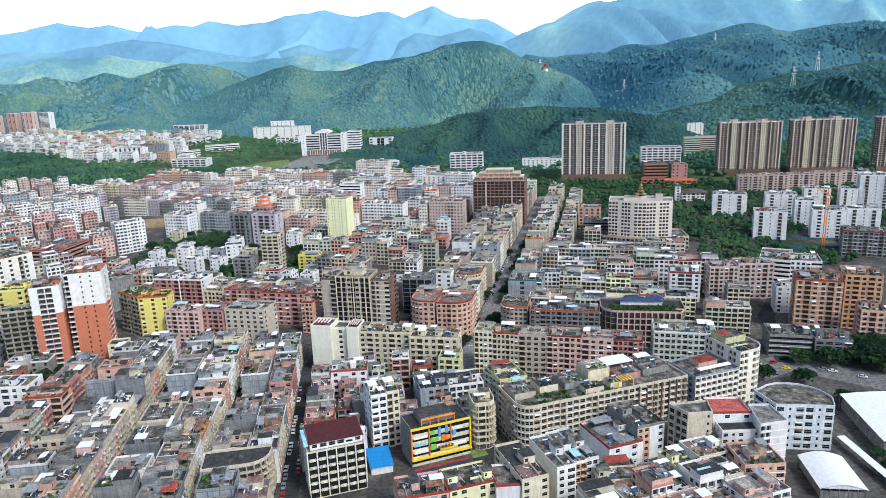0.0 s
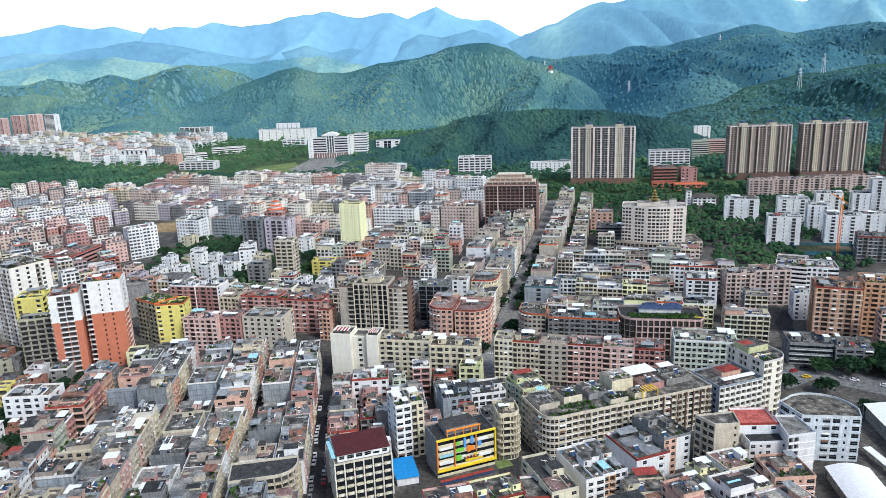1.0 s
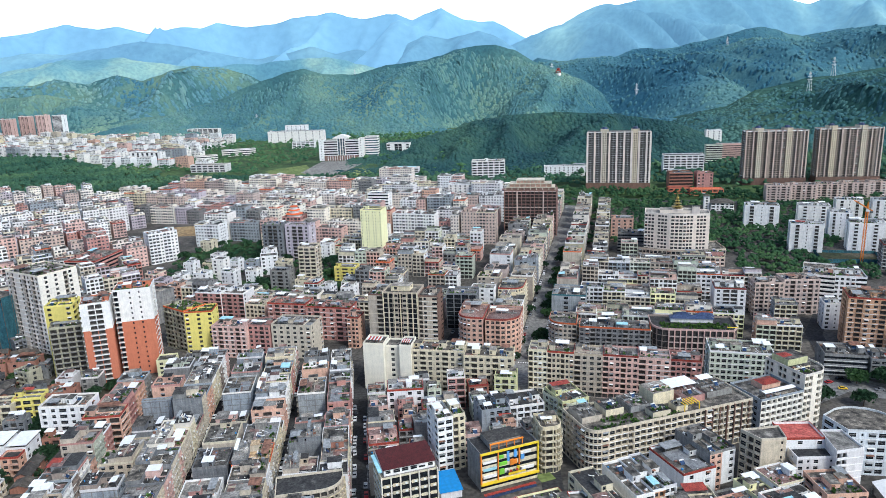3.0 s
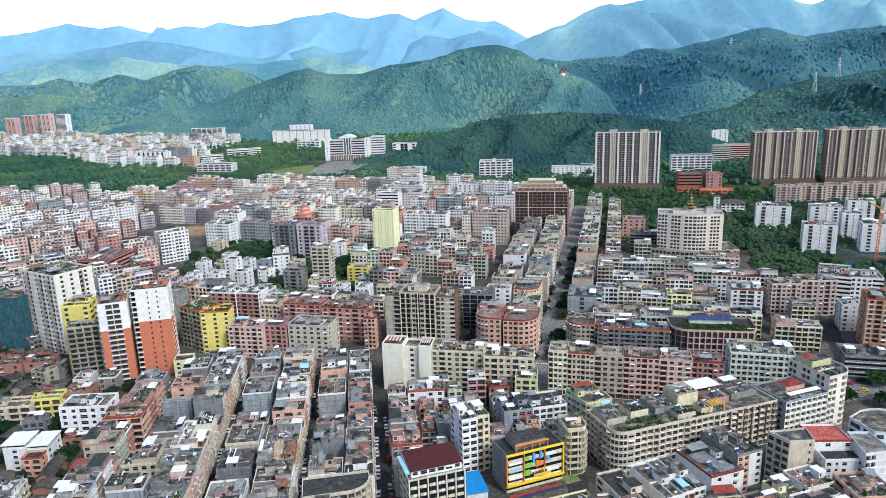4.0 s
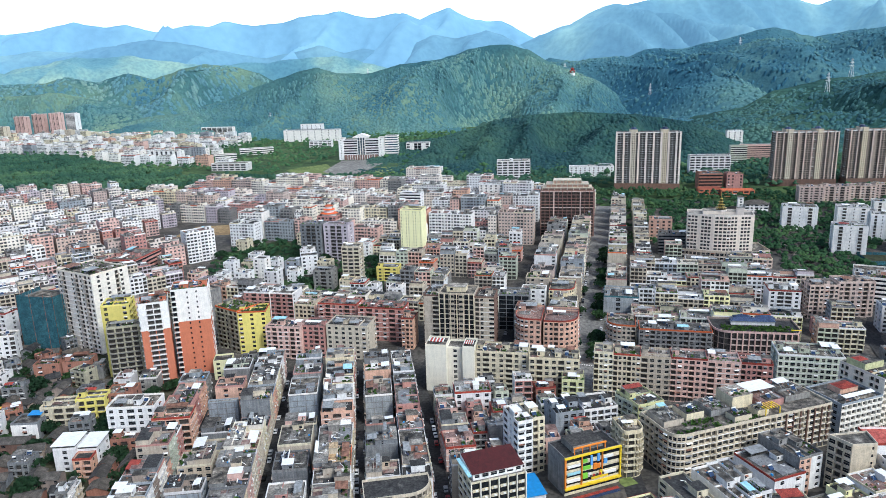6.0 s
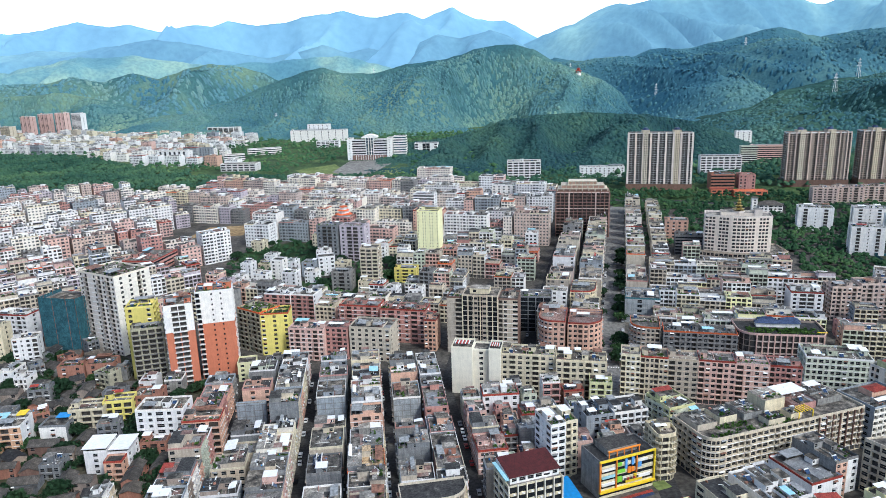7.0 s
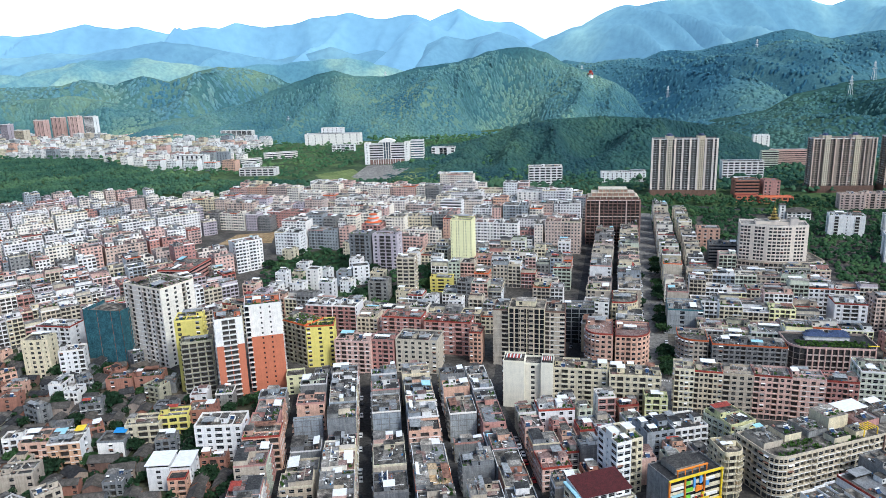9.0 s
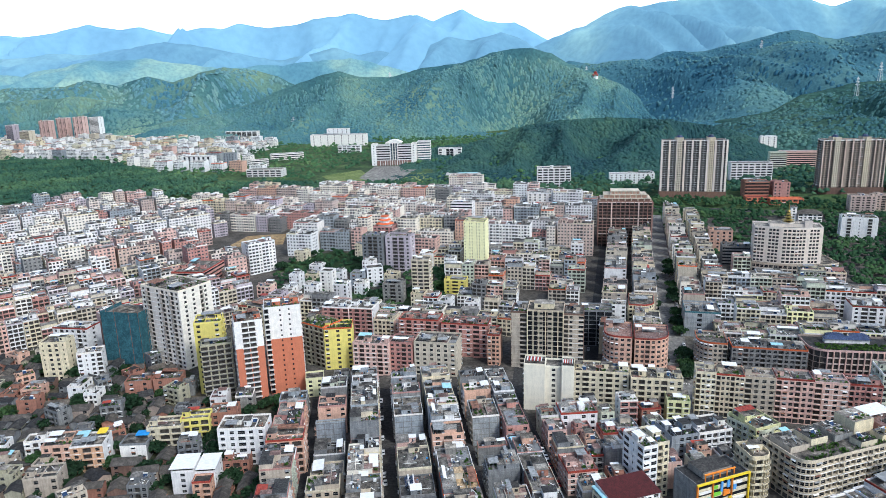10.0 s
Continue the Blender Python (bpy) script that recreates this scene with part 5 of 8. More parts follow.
def banded_tower(x, y, turn):
    """Cream tower with a faceted front and window bands, a curved podium and a gilded pagoda on the roof."""
    g = Geo()
    cream = WALLS["ivory"]
    pod = [(-12, 7), (-4, 1.5), (8, -2.5), (26, -4), (44, -2.5), (56, 1.5), (66, 8), (60, 34), (-6, 34)]
    ringed(g, pod, 0, 11, 3, WALLS["beige"], "W", 3.4, ROOF, rim=1.3)
    line = [(0, 7), (21, 1.2), (31, 1.2), (52, 7), (52, 26), (0, 26)]
    top = 40.5
    ringed(g, line, 11, top - 11, 10, cream, "WWW-", 2.9, ROOF_LIGHT, rim=1.3)
    g.box("roof_room#1", cream, 12, 10, top, 42, 23, top + 2.8, top=ROOF_LIGHT, under=False)
    g.box("roof_room#2", cream, 38, 9, top, 44, 15, top + 6.0, top=ROOF_LIGHT, under=False)
    g.tube("pagoda_base", cream, 26, 14, top + 2.8, top + 4.0, 5.0, n=8, top=GOLD)
    z, rad = top + 4.0, 5.2
    for k in range(4):
        for j in range(8):
            a = (j + 0.5) * math.pi / 4
            g.tube("pagoda_post#%d" % (8 * k + j), GOLD, 26 + rad * 0.62 * math.cos(a), 14 + rad * 0.62 * math.sin(a), z, z + 1.5, 0.2, n=4)
        g.tube("pagoda_storey#%d" % k, TILE_OLD, 26, 14, z, z + 1.5, rad * 0.42, rad * 0.42, 8)
        g.tube("pagoda_roof#%d" % k, GOLD, 26, 14, z + 1.5, z + 2.4, rad, rad * 0.5, 8)
        z, rad = z + 2.4, rad * 0.66
    g.tube("pagoda_spire", GOLD, 26, 14, z, z + 6, 0.4, 0.05, 6)
    take(corners(x - 12, y - 5, 80, 42, turn))
    g.link(thing_at("office_tower", x, y, ground_z(y), turn, "cream banded office tower with a gilded pagoda on its roof", "building"), kinds=SMALL)


banded_tower(141, 578, -17)


def brown_tower(x, y, turn):
    """Brown tower under construction, a grid of pale beams over dark openings and a stepped orange crown."""
    g = Geo()
    w, d, h = 51.0, 26.0, 44.0
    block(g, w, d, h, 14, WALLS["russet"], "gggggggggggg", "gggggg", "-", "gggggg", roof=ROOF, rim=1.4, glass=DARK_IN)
    for k in range(13):
        px = w * k / 12
        wide = 0.6 if k in (0, 3, 9, 12) else 0.3
        g.box("column#%d" % k, WALLS["blush"] if k in (3, 9) else WALLS["russet"], max(px - wide, -0.3), -1.1, 0, px + wide, -0.002, h + 0.5)
    for k in range(1, 15):
        g.box("floor_beam#%d" % k, WALLS["blush"] if k % 5 == 4 else WALLS["russet"], 0.3, -0.85, k * h / 14 - 0.3, w - 0.3, -0.003, k * h / 14 + 0.25)
        g.box("side_beam#%d" % k, WALLS["russet"], w + 0.003, 0.3, k * h / 14 - 0.45, w + 0.6, d - 0.3, k * h / 14 + 0.35)
    for k in range(5):
        py = d * k / 4
        g.box("side_column#%d" % k, WALLS["russet"], w + 0.003, max(py - 0.6, 0), 0, w + 0.9, py + 0.6, h)
    for k, (a, b, z0, z1) in enumerate(((1.5, 49.5, h, h + 3.4), (5, 46, h + 3.4, h + 7.0), (12, 39, h + 7.0, h + 10.4))):
        g.box("crown#%d" % k, WALLS["salmon"] if k else WALLS["russet"], a, 3 + k, z0, b, d - 3 - k, z1, top=WALLS["sand"], under=False)
        g.box("crown_beam#%d" % k, WALLS["sand"], a - 0.4, 1.8 + k, z1 - 0.5, b + 0.4, 2.9 + k, z1 + 0.4)
        for j in range(9):
            px = a + (b - a) * j / 8
            g.box("crown_post#%d" % (10 * k + j), WALLS["sand"], px - 0.45, 1.9 + k, z0, px + 0.45, 2.85 + k, z1 - 0.5)
    take(corners(x, y, w, d, turn))
    g.link(thing_at("unfinished_tower", x, y, ground_z(y), turn, "brown tower under construction with a stepped orange crown", "building"), kinds=SMALL)


brown_tower(32, 682, -10)


def slab_tower(x, y, turn, w, d, h, floors, wall, pier, rail, label, bands, bays, pier_half):
    """A wide residential tower: stacked balconies and glazing between piers, pale bands that rise above the roof, a dark plinth."""
    g = Geo()
    block(g, w, d, h, floors, WALLS[wall], bays, "bWb", "-", "bWb", rail=WALLS[rail], glass=GLASS, roof=ROOF, rim=1.2, coping=WALLS["white"])
    n = len(bays)
    for k in range(n + 1):
        if k in (0, n) or (k % 2 == 0):
            px = w * k / n
            g.box("pier#%d" % k, WALLS[pier], px - pier_half, -1.3, 9, px + pier_half, -0.002, h + 1.4)
    for k, f in enumerate(bands):
        px = w * f
        g.box("pale_band#%d" % k, WALLS["sand"], px - 3.0, -1.6, 6, px + 3.0, 0.5, h + 4.2)
        for j in range(2, floors):
            for q in (-1.6, 0.6):
                g.box("band_window", GLASS, px + q, -1.66, j * h / floors + 0.9, px + q + 1.0, -1.603, j * h / floors + 2.2)
        g.box("crown_house#%d" % k, WALLS["sand"], px - 5, 2.5, h, px + 5, d - 3, h + 4.2, top=ROOF, under=False)
        g.tube("crown_roof#%d" % k, TILE_BLUE, px, d / 2, h + 4.2, h + 6.8, 4.2, 2.6, 8)
    g.box("plinth", WALLS["brown"], -1.5, -2.2, 0, w + 1.5, d + 1, 9, top=ROOF_DARK)
    take(corners(x, y, w, d, turn))
    g.link(thing_at("apartment_tower", x, y, ground_z(y), turn, label, "building", "wide apartment towers"), kinds={**SMALL, "band_window": "stuff"})


slab_tower(160, 906, -13, 78, 20, 73, 25, "grey", "ivory", "grey", "wide pale grey apartment tower with two pale vertical bands", (0.27, 0.76), "obob-obobobo-bobo", 1.15)
for x, y, h in ((362, 900, 68), (452, 892, 69), (556, 880, 70)):
    slab_tower(x, y, -8, 74, 20, h, 24, "taupe", "blush", "blush", "wide brown apartment tower with pale vertical bands", (0.22, 0.70), "bWobWo-oWbWobWo-W", 0.75)


def government_hall(x, y, turn):
    """White hall: end pavilions, banded wings, a tall glazed middle under a curved roof, a dark red base."""
    g = Geo()
    white = WALLS["white"]
    block(g, 9, 26, 38, 8, white, "-s-", "-", "-", "-", x=0, y=-1, rim=1.6)
    block(g, 9, 26, 38, 8, white, "-s-", "-", "-", "-", x=74, y=-1, rim=1.6)
    block(g, 26, 20, 36, 8, white, "rrrr", "rrr", "-", "-", x=9.02, y=1.5, glass=GLASS)
    block(g, 26, 20, 36, 8, white, "rrrr", "rrr", "-", "-", x=47.98, y=1.5, glass=GLASS)
    block(g, 12.9, 24, 40, 8, white, "ggg", "-", "-", "-", x=35.04, y=2, glass=GLASS_BLUE)
    for k, px in enumerate((34.2, 39.0, 43.6, 48.2)):
        g.box("pier#%d" % k, white, px, 0.6, 0, px + 1.2, 1.99, 41)
    for i in range(8):
        a, b = i / 8, (i + 1) / 8
        za, zb = 41.2 + 5 * math.sin(math.pi * a), 41.2 + 5 * math.sin(math.pi * b)
        g.poly("arched_roof", white, ((26 + 31 * a, 3, za), (26 + 31 * b, 3, zb), (26 + 31 * b, 25, zb), (26 + 31 * a, 25, za)))
        g.poly("arched_roof", white, ((26 + 31 * a, 3, 39.5), (26 + 31 * b, 3, 39.5), (26 + 31 * b, 3, zb), (26 + 31 * a, 3, za)))
    g.box("base", WALLS["russet"], 10, -2.5, 0, 73, 1.4, 9, top=ROOF_LIGHT, under=False)
    for k in range(12):
        g.box("base_column#%d" % k, white, 16 + 4.5 * k, -3.1, 0, 16.9 + 4.5 * k, -2.502, 9)
    block(g, 24, 24, 40, 9, white, "rrrrr", "rrr", "-", "-", x=84, y=16, glass=GLASS_BLUE)
    take(corners(x, y, 110, 42, turn))
    g.link(thing_at("government_hall", x, y, ground_z(y), turn, "white government hall with a glazed middle under a curved roof", "building"), kinds=SMALL)


government_hall(-256, 1303, -3)


def market_hall(x, y, turn, w, d, h):
    """White tent-like hall roof, arched across its width, over open sides."""
    g = Geo()
    n = 10
    for i in range(n):
        a, b = i / n, (i + 1) / n
        za, zb = h + 2.0 * math.sin(math.pi * a), h + 2.0 * math.sin(math.pi * b)
        g.poly("tent_roof", TIN_WHITE, ((w * a, 0, za), (w * b, 0, zb), (w * b, d, zb), (w * a, d, za)))
        g.poly("gable_wall", WALLS["white"], ((w * a, 0.4, h), (w * b, 0.4, h), (w * b, 0.4, zb - 0.1), (w * a, 0.4, za - 0.1)))
    for px in np.linspace(0.3, w - 0.3, 6):
        for py in (0.4, d - 0.4):
            g.box("post#%d" % len(g.parts), STEEL, px - 0.12, py - 0.12, 0, px + 0.12, py + 0.12, h)
    g.box("counter_wall", WALLS["grey"], 1, 1.5, 0, w - 1, d - 1, h - 1.5, top=ROOF_DARK)
    take(corners(x, y, w, d, turn))
    g.link(thing_at("market_hall", x, y, 0, turn, "open market hall under a white arched tent roof", "building", "market halls"), kinds=SMALL)


market_hall(137, 228, -8, 17, 24, 5)
g = Geo()
g.box("body", WALLS["white"], 0, 0, 0, 17, 9, 4.4, top=TIN_GREY)
for k in range(34):
    g.box("sheet_roof", TIN_BLUE if k % 2 else TIN_WHITE, k * 0.5, -0.4, 4.42, k * 0.5 + 0.48, 9.4, 4.6 + 0.06 * (k % 2))
g.link(thing_at("shed", 136, 213, 0, -8, "low shed under a blue and white corrugated sheet roof", "shed"), kinds={"sheet_roof": "stuff"})
take(corners(126, 210, 46, 44, 0))
market_hall(178, 256, -8, 48, 44, 7)
g = Geo()
g.box("sheet_roof", TIN_WHITE, 0, 0, 3.2, 3.6, 42, 3.4)
for k in range(8):
    g.box("post#%d" % k, STEEL, 1.7, 0.5 + 5.8 * k, 0, 1.9, 0.7 + 5.8 * k, 3.2)
take(corners(167, 226, 3.6, 42, 2))
g.link(thing_at("covered_walk", 167, 226, 0, 2, "long white sheet roof over a walkway", "shelter"))


def stepped_house(x, y, turn):
    """White house of two heights under flat white sheet roofs, with a lower salmon part in front."""
    g = Geo()
    block(g, 10, 12, 11.0, 4, WALLS["white"], "-w-", "-", "-", "w-w", x=0)
    block(g, 9, 13, 9.5, 3, WALLS["white"], "-w", "w-w", "-", "-", x=10.02, y=1)
    block(g, 8, 6.5, 8.5, 3, WALLS["salmon"], "wb", "w", "-", "-", x=10.5, y=-5.6, roof=ROOF_DARK, coping=TILE_RED)
    g.box("sheet_roof#1", TIN_WHITE, -0.6, -0.6, 13.1, 10.4, 12.6, 13.35)
    g.box("sheet_roof#2", TIN_WHITE, 10.6, 0.4, 11.6, 19.6, 14.4, 11.85)
    for px, py, z0, z1 in ((0.3, 0.3, 11.0, 13.1), (9.6, 0.3, 11.0, 13.1), (9.6, 11.6, 11.0, 13.1), (0.3, 11.6, 11.0, 13.1), (18.6, 1.4, 9.5, 11.6), (18.6, 13.6, 9.5, 11.6), (11, 13.6, 9.5, 11.6)):
        g.box("post#%d" % len(g.parts), TIN_GREY, px - 0.1, py - 0.1, z0, px + 0.1, py + 0.1, z1)
    take(corners(x, y - 6, 20, 20, turn))
    g.link(thing_at("house", x, y, 0, turn, "white stepped house under two flat white sheet roofs", "house"), kinds=SMALL)


rounded_block("apartment_block", "sand-coloured corner block with a curved balcony front", -95.0, 235.5, 10, 26, 13, 17.0, 6, "sand", 0, 9, "bW", None, ROOF_DARK, 43, clutter=2, rail=WALLS["cream"])
building("house", "white house with red roof edges and a stepped terrace", -59.8, 330.5, 18.6, 12, 4, 13.5, 4, "white", "w-ww", right="w", left="w-", coping=TILE_RED, roof=ROOF_PINK, clutter=2, seed=130)
building("house", "pale pink house with roof rooms on the street corner", -68.0, 318.5, 9.5, 12, 6, 10.5, 3, "pink", "w-w", right="w", left="bw", clutter=1, seed=131)
building("house", "low terracotta house with barred windows", -51.0, 311.5, 7.5, 10, 4, 9, 3, "salmon", "WW", right="w", clutter=1, seed=132)
building("house", "pink house with a red stepped roof terrace", -64.5, 281.5, 13.5, 15, 8, 11, 4, "pink", "wbw", left="bw", coping=TILE_RED, roof=ROOF_PINK, clutter=2, seed=133)
building("house", "dusky red tower house with white bays", -28.8, 336.0, 9, 10, 2, 17, 5, "rose", "Wb", right="WW", side="white", clutter=1, seed=134)
stepped_house(-241.5, 289.5, 4)
building("house", "pale grey house with a bright blue roof sheet", -278.5, 318.5, 13, 11, 2, 9, 3, "white", "-w-", side="cement", clutter=0, seed=61, sheets=[(TIN_BLUE, 6.0, 5.0, 6.5, 5.0)])

# ---- other blocks and houses, one by one ----
building("apartment_block", "ochre brick apartment block with a red tiled roof edge", 209.3, 394.1, 24.6, 20.0, -20.0, 33.0, 11, "ochre", "wbwwbw", right="wbw", left="wbbw", coping=TILE_RED, seed=3)
building("apartment_block", "ochre apartment block with stacked balconies", 240.8, 398.2, 19.9, 22.0, -20.0, 33.0, 11, "ochre", "wbwbw", right="wbw", left="bwb", seed=4)
building("apartment_block", "salmon apartment block with a flat roof", 230.6, 363.4, 15.6, 16.0, -20.0, 24.0, 8, "salmon", "wbwb", left="wb", seed=5)
building("apartment_block", "pinkish beige apartment block with tiled balconies", 180.0, 451.1, 18.7, 15.0, -6.0, 23.0, 8, "blush", "wbwwbw", left="bwb", clutter=2, seed=6)
building("apartment_block", "pinkish beige apartment block with a covered roof terrace", 200.0, 452.6, 23.6, 15.0, -4.0, 24.0, 8, "blush", "wbwwbw", clutter=2, seed=7)
building("office_building", "white office building with ribbon windows", 225.2, 477.6, 20.6, 34.0, -28.0, 19.0, 6, "white", "rrrr", right="rrrrrr", left="wwww", seed=8)
building("office_building", "white office wing with a bare concrete roof", 244.4, 471.0, 20.1, 22.0, -20.0, 19.0, 6, "white", "wwwwrr", right="www", seed=9)
building("apartment_block", "white apartment block with a red balcony band", 153.2, 452.1, 19.9, 18.0, -14.0, 20.0, 7, "white", "wbbw", left="-", coping=TILE_RED, seed=10)
building("house", "slim white house with small windows", 213.4, 425.7, 9.3, 12.0, -14.0, 17.0, 6, "white", "ws", left="ww", clutter=1, seed=11)
building("apartment_block", "grey apartment block with red bands below its roof", 319.0, 537.1, 31.8, 18.0, -22.0, 20.0, 7, "grey", "wbwwbwwbw", left="wbw", coping=TILE_RED, seed=12)
building("shop_building", "dark low shop building with open floors", 180.2, 362.4, 21.9, 18.0, -14.0, 12.0, 4, "grey", "rrrrrr", rail="grey", seed=13)
building("shop_building", "grey low shop building with sheet roofs", 202.0, 355.3, 18.7, 18.0, -14.0, 11.0, 4, "cement", "WWWW", seed=14)
building("house", "rosy low house with an open roof terrace", 168.8, 420.7, 9.7, 12.0, -14.0, 9.0, 3, "rose", "ww", clutter=1, seed=15)
building("apartment_block", "pale green apartment block with a red roof tent", 110.9, 348.3, 31.8, 18.0, -14.0, 22.0, 7, "mint", "wwWwwWwwWww", left="wbw", coping=WHITE_PAINT, seed=16)
building("apartment_block", "white apartment block with dark windows among trees", 269.8, 680.4, 31.4, 16.0, -20.0, 22.0, 7, "white", "-b-s-b-", left="-b-", right="-b-", clutter=2, group="white apartment blocks", seed=17)
building("apartment_block", "white apartment block with dark windows among trees", 272.5, 593.3, 26.3, 16.0, -20.0, 24.0, 8, "white", "-b-s-b-", left="-b-", right="-b-", clutter=2, group="white apartment blocks", seed=18)
building("apartment_block", "white apartment block with dark windows among trees", 314.1, 662.9, 27.7, 16.0, -20.0, 24.0, 8, "white", "-b-s-b-", left="-b-", right="-b-", clutter=2, group="white apartment blocks", seed=19)
building("apartment_block", "white apartment block with dark windows among trees", 325.9, 629.1, 18.6, 16.0, -20.0, 24.0, 8, "white", "-b-s-b-", left="-b-", right="-b-", clutter=2, group="white apartment blocks", seed=20)
building("apartment_block", "white apartment block with dark windows among trees", 321.6, 589.7, 26.0, 16.0, -20.0, 24.0, 8, "white", "-b-s-b-", left="-b-", right="-b-", clutter=2, group="white apartment blocks", seed=21)
building("apartment_block", "white apartment block with dark windows among trees", 352.1, 590.1, 25.8, 16.0, -20.0, 24.0, 8, "white", "-b-s-b-", left="-b-", right="-b-", clutter=2, group="white apartment blocks", seed=22)
building("apartment_block", "white apartment block with dark windows among trees", 366.1, 690.8, 24.1, 16.0, -20.0, 22.0, 7, "white", "-b-s-b-", left="-b-", right="-b-", clutter=2, group="white apartment blocks", seed=23)
building("apartment_block", "white apartment block with dark windows among trees", 399.1, 684.1, 21.4, 16.0, -20.0, 22.0, 7, "white", "-b-s-b-", left="-b-", right="-b-", clutter=2, group="white apartment blocks", seed=24)
building("apartment_block", "white apartment block with dark windows among trees", 414.1, 678.5, 28.9, 16.0, -20.0, 36.0, 12, "white", "-b-s-b-", left="-b-", right="-b-", clutter=2, group="white apartment blocks", seed=25)
building("apartment_block", "pinkish low apartment block at the foot of the towers", 345.8, 799.6, 26.3, 16.0, -14.0, 17.0, 6, "blush", "wbwbw", clutter=2, group="pinkish apartment blocks", seed=26)
building("apartment_block", "pinkish low apartment block at the foot of the towers", 375.2, 801.0, 27.4, 16.0, -14.0, 17.0, 6, "blush", "wbwbw", clutter=2, group="pinkish apartment blocks", seed=27)
building("apartment_block", "pinkish low apartment block at the foot of the towers", 404.6, 800.4, 27.0, 16.0, -14.0, 17.0, 6, "blush", "wbwbw", clutter=2, group="pinkish apartment blocks", seed=28)
building("apartment_block", "pinkish low apartment block at the foot of the towers", 435.4, 803.4, 28.6, 16.0, -14.0, 17.0, 6, "blush", "wbwbw", clutter=2, group="pinkish apartment blocks", seed=29)
building("apartment_block", "pinkish low apartment block at the foot of the towers", 467.5, 804.3, 30.9, 16.0, -14.0, 17.0, 6, "blush", "wbwbw", clutter=2, group="pinkish apartment blocks", seed=30)
building("apartment_tower", "slim pale yellow tower with a grid of small windows", -101.6, 605.1, 19.1, 16.0, -14.0, 46.0, 17, "lemon", "s-ss-ss-s", right="-s-", left="-s-", clutter=1, seed=31)
building("apartment_block", "sand and cream apartment block with banded balconies", -144.8, 539.5, 14.2, 14.0, -8.0, 33.0, 11, "sand", "bWb", right="wb", left="bw", clutter=1, rail="cream", seed=32)
building("apartment_tower", "unfinished grey concrete apartment tower", -193.3, 621.2, 19.9, 16.0, -14.0, 32.0, 10, "cement", "wbbw", clutter=1, seed=33)
building("apartment_tower", "lilac apartment tower with balconies", -171.7, 617.0, 23.5, 14.0, -14.0, 32.0, 10, "lilac", "wbbw", clutter=1, seed=34)
building("apartment_block", "dusky red apartment block with stepped roof terraces", -149.3, 451.8, 27.3, 14.0, -13.0, 20.0, 7, "rose", "wbwwbw", coping=TILE_RED, clutter=3, seed=35)
building("apartment_block", "dusky red apartment block with roof rooms", -120.7, 437.5, 30.6, 14.0, -13.0, 22.0, 7, "rose", "wbwwbw", coping=TILE_RED, clutter=4, seed=36)
building("apartment_block", "sand-coloured apartment block with a blank side wall", -137.4, 411.3, 26.5, 18.0, -12.0, 21.0, 7, "sand", "wwwwww", right="w--w", clutter=2, seed=37)
building("apartment_block", "dusky red apartment block with white side wall", -203.7, 469.6, 19.4, 16.0, -13.0, 23.0, 8, "rose", "wbwb", side="white", clutter=2, seed=38)
building("apartment_block", "dusky red apartment block beside a planted yard", -185.7, 466.6, 17.8, 16.0, -13.0, 23.0, 8, "rose", "wbwb", side="white", right="w--", clutter=2, seed=39)
building("apartment_block", "pink apartment block at the head of a terrace", -175.5, 414.1, 22.8, 14.0, -10.0, 20.0, 7, "pink", "wbwwbw", clutter=2, seed=40)
building("apartment_block", "pink apartment block with a flat roof", -152.8, 414.1, 14.6, 14.0, -12.0, 20.0, 7, "rose", "wwbw", clutter=1, seed=41)
building("apartment_block", "salmon apartment block with red roof edge and roof plants", -91.7, 421.2, 7.7, 12.0, -13.0, 20.0, 7, "salmon", "wbw", coping=TILE_RED, clutter=1, seed=42)
building("house", "white slim house with rows of small windows", -222.5, 564.4, 10.7, 10.0, -14.0, 18.0, 6, "white", "ws", clutter=0, seed=43)
building("house", "white house with rows of small windows", -184.3, 573.8, 13.9, 12.0, 14.0, 16.0, 5, "white", "wsw", clutter=0, seed=44)
building("house", "grey-blue low house among trees", -198.7, 573.5, 12.6, 12.0, -10.0, 12.0, 4, "bluegrey", "ww", clutter=1, seed=45)
building("house", "yellow low house with a flat roof", -119.5, 554.1, 18.1, 12.0, -10.0, 11.0, 4, "yellow", "wbw", clutter=1, seed=46)
building("house", "white house with a flat roof", -104.6, 486.4, 10.0, 12.0, -12.0, 17.0, 6, "white", "wsw", clutter=1, seed=47)
building("house", "grey house with roof rooms", -168.1, 537.6, 16.4, 12.0, -10.0, 15.0, 5, "grey", "wbw", clutter=1, seed=48)
building("unfinished_building", "unfinished round concrete frame building", -28.2, 447.2, 20.2, 16.0, -10.0, 24.0, 8, "cement", "gggg", right="ggg", clutter=1, seed=49)
building("apartment_block", "pale building with a blank grey end wall", -259.3, 481.2, 29.0, 20.0, -30.0, 22.0, 7, "cream", "WWWWWW", right="-", side="grey", left="ww", clutter=2, seed=50)
building("shop_building", "long red-roofed shopping building with a curved front", -346.1, 566.2, 27.7, 40.0, -8.0, 20.0, 6, "rose", "rrrr", coping=TILE_RED, left="wwwwwww", right="rrrr", clutter=3, seed=51)
building("hotel", "white hotel with roof lettering frame", -111.7, 765.1, 23.6, 14.0, -14.0, 30.0, 9, "white", "rrr", clutter=1, seed=52)
building("apartment_block", "white block with a grid of windows", -21.8, 817.2, 28.8, 16.0, -14.0, 28.0, 9, "white", "wwwww", clutter=1, seed=53)
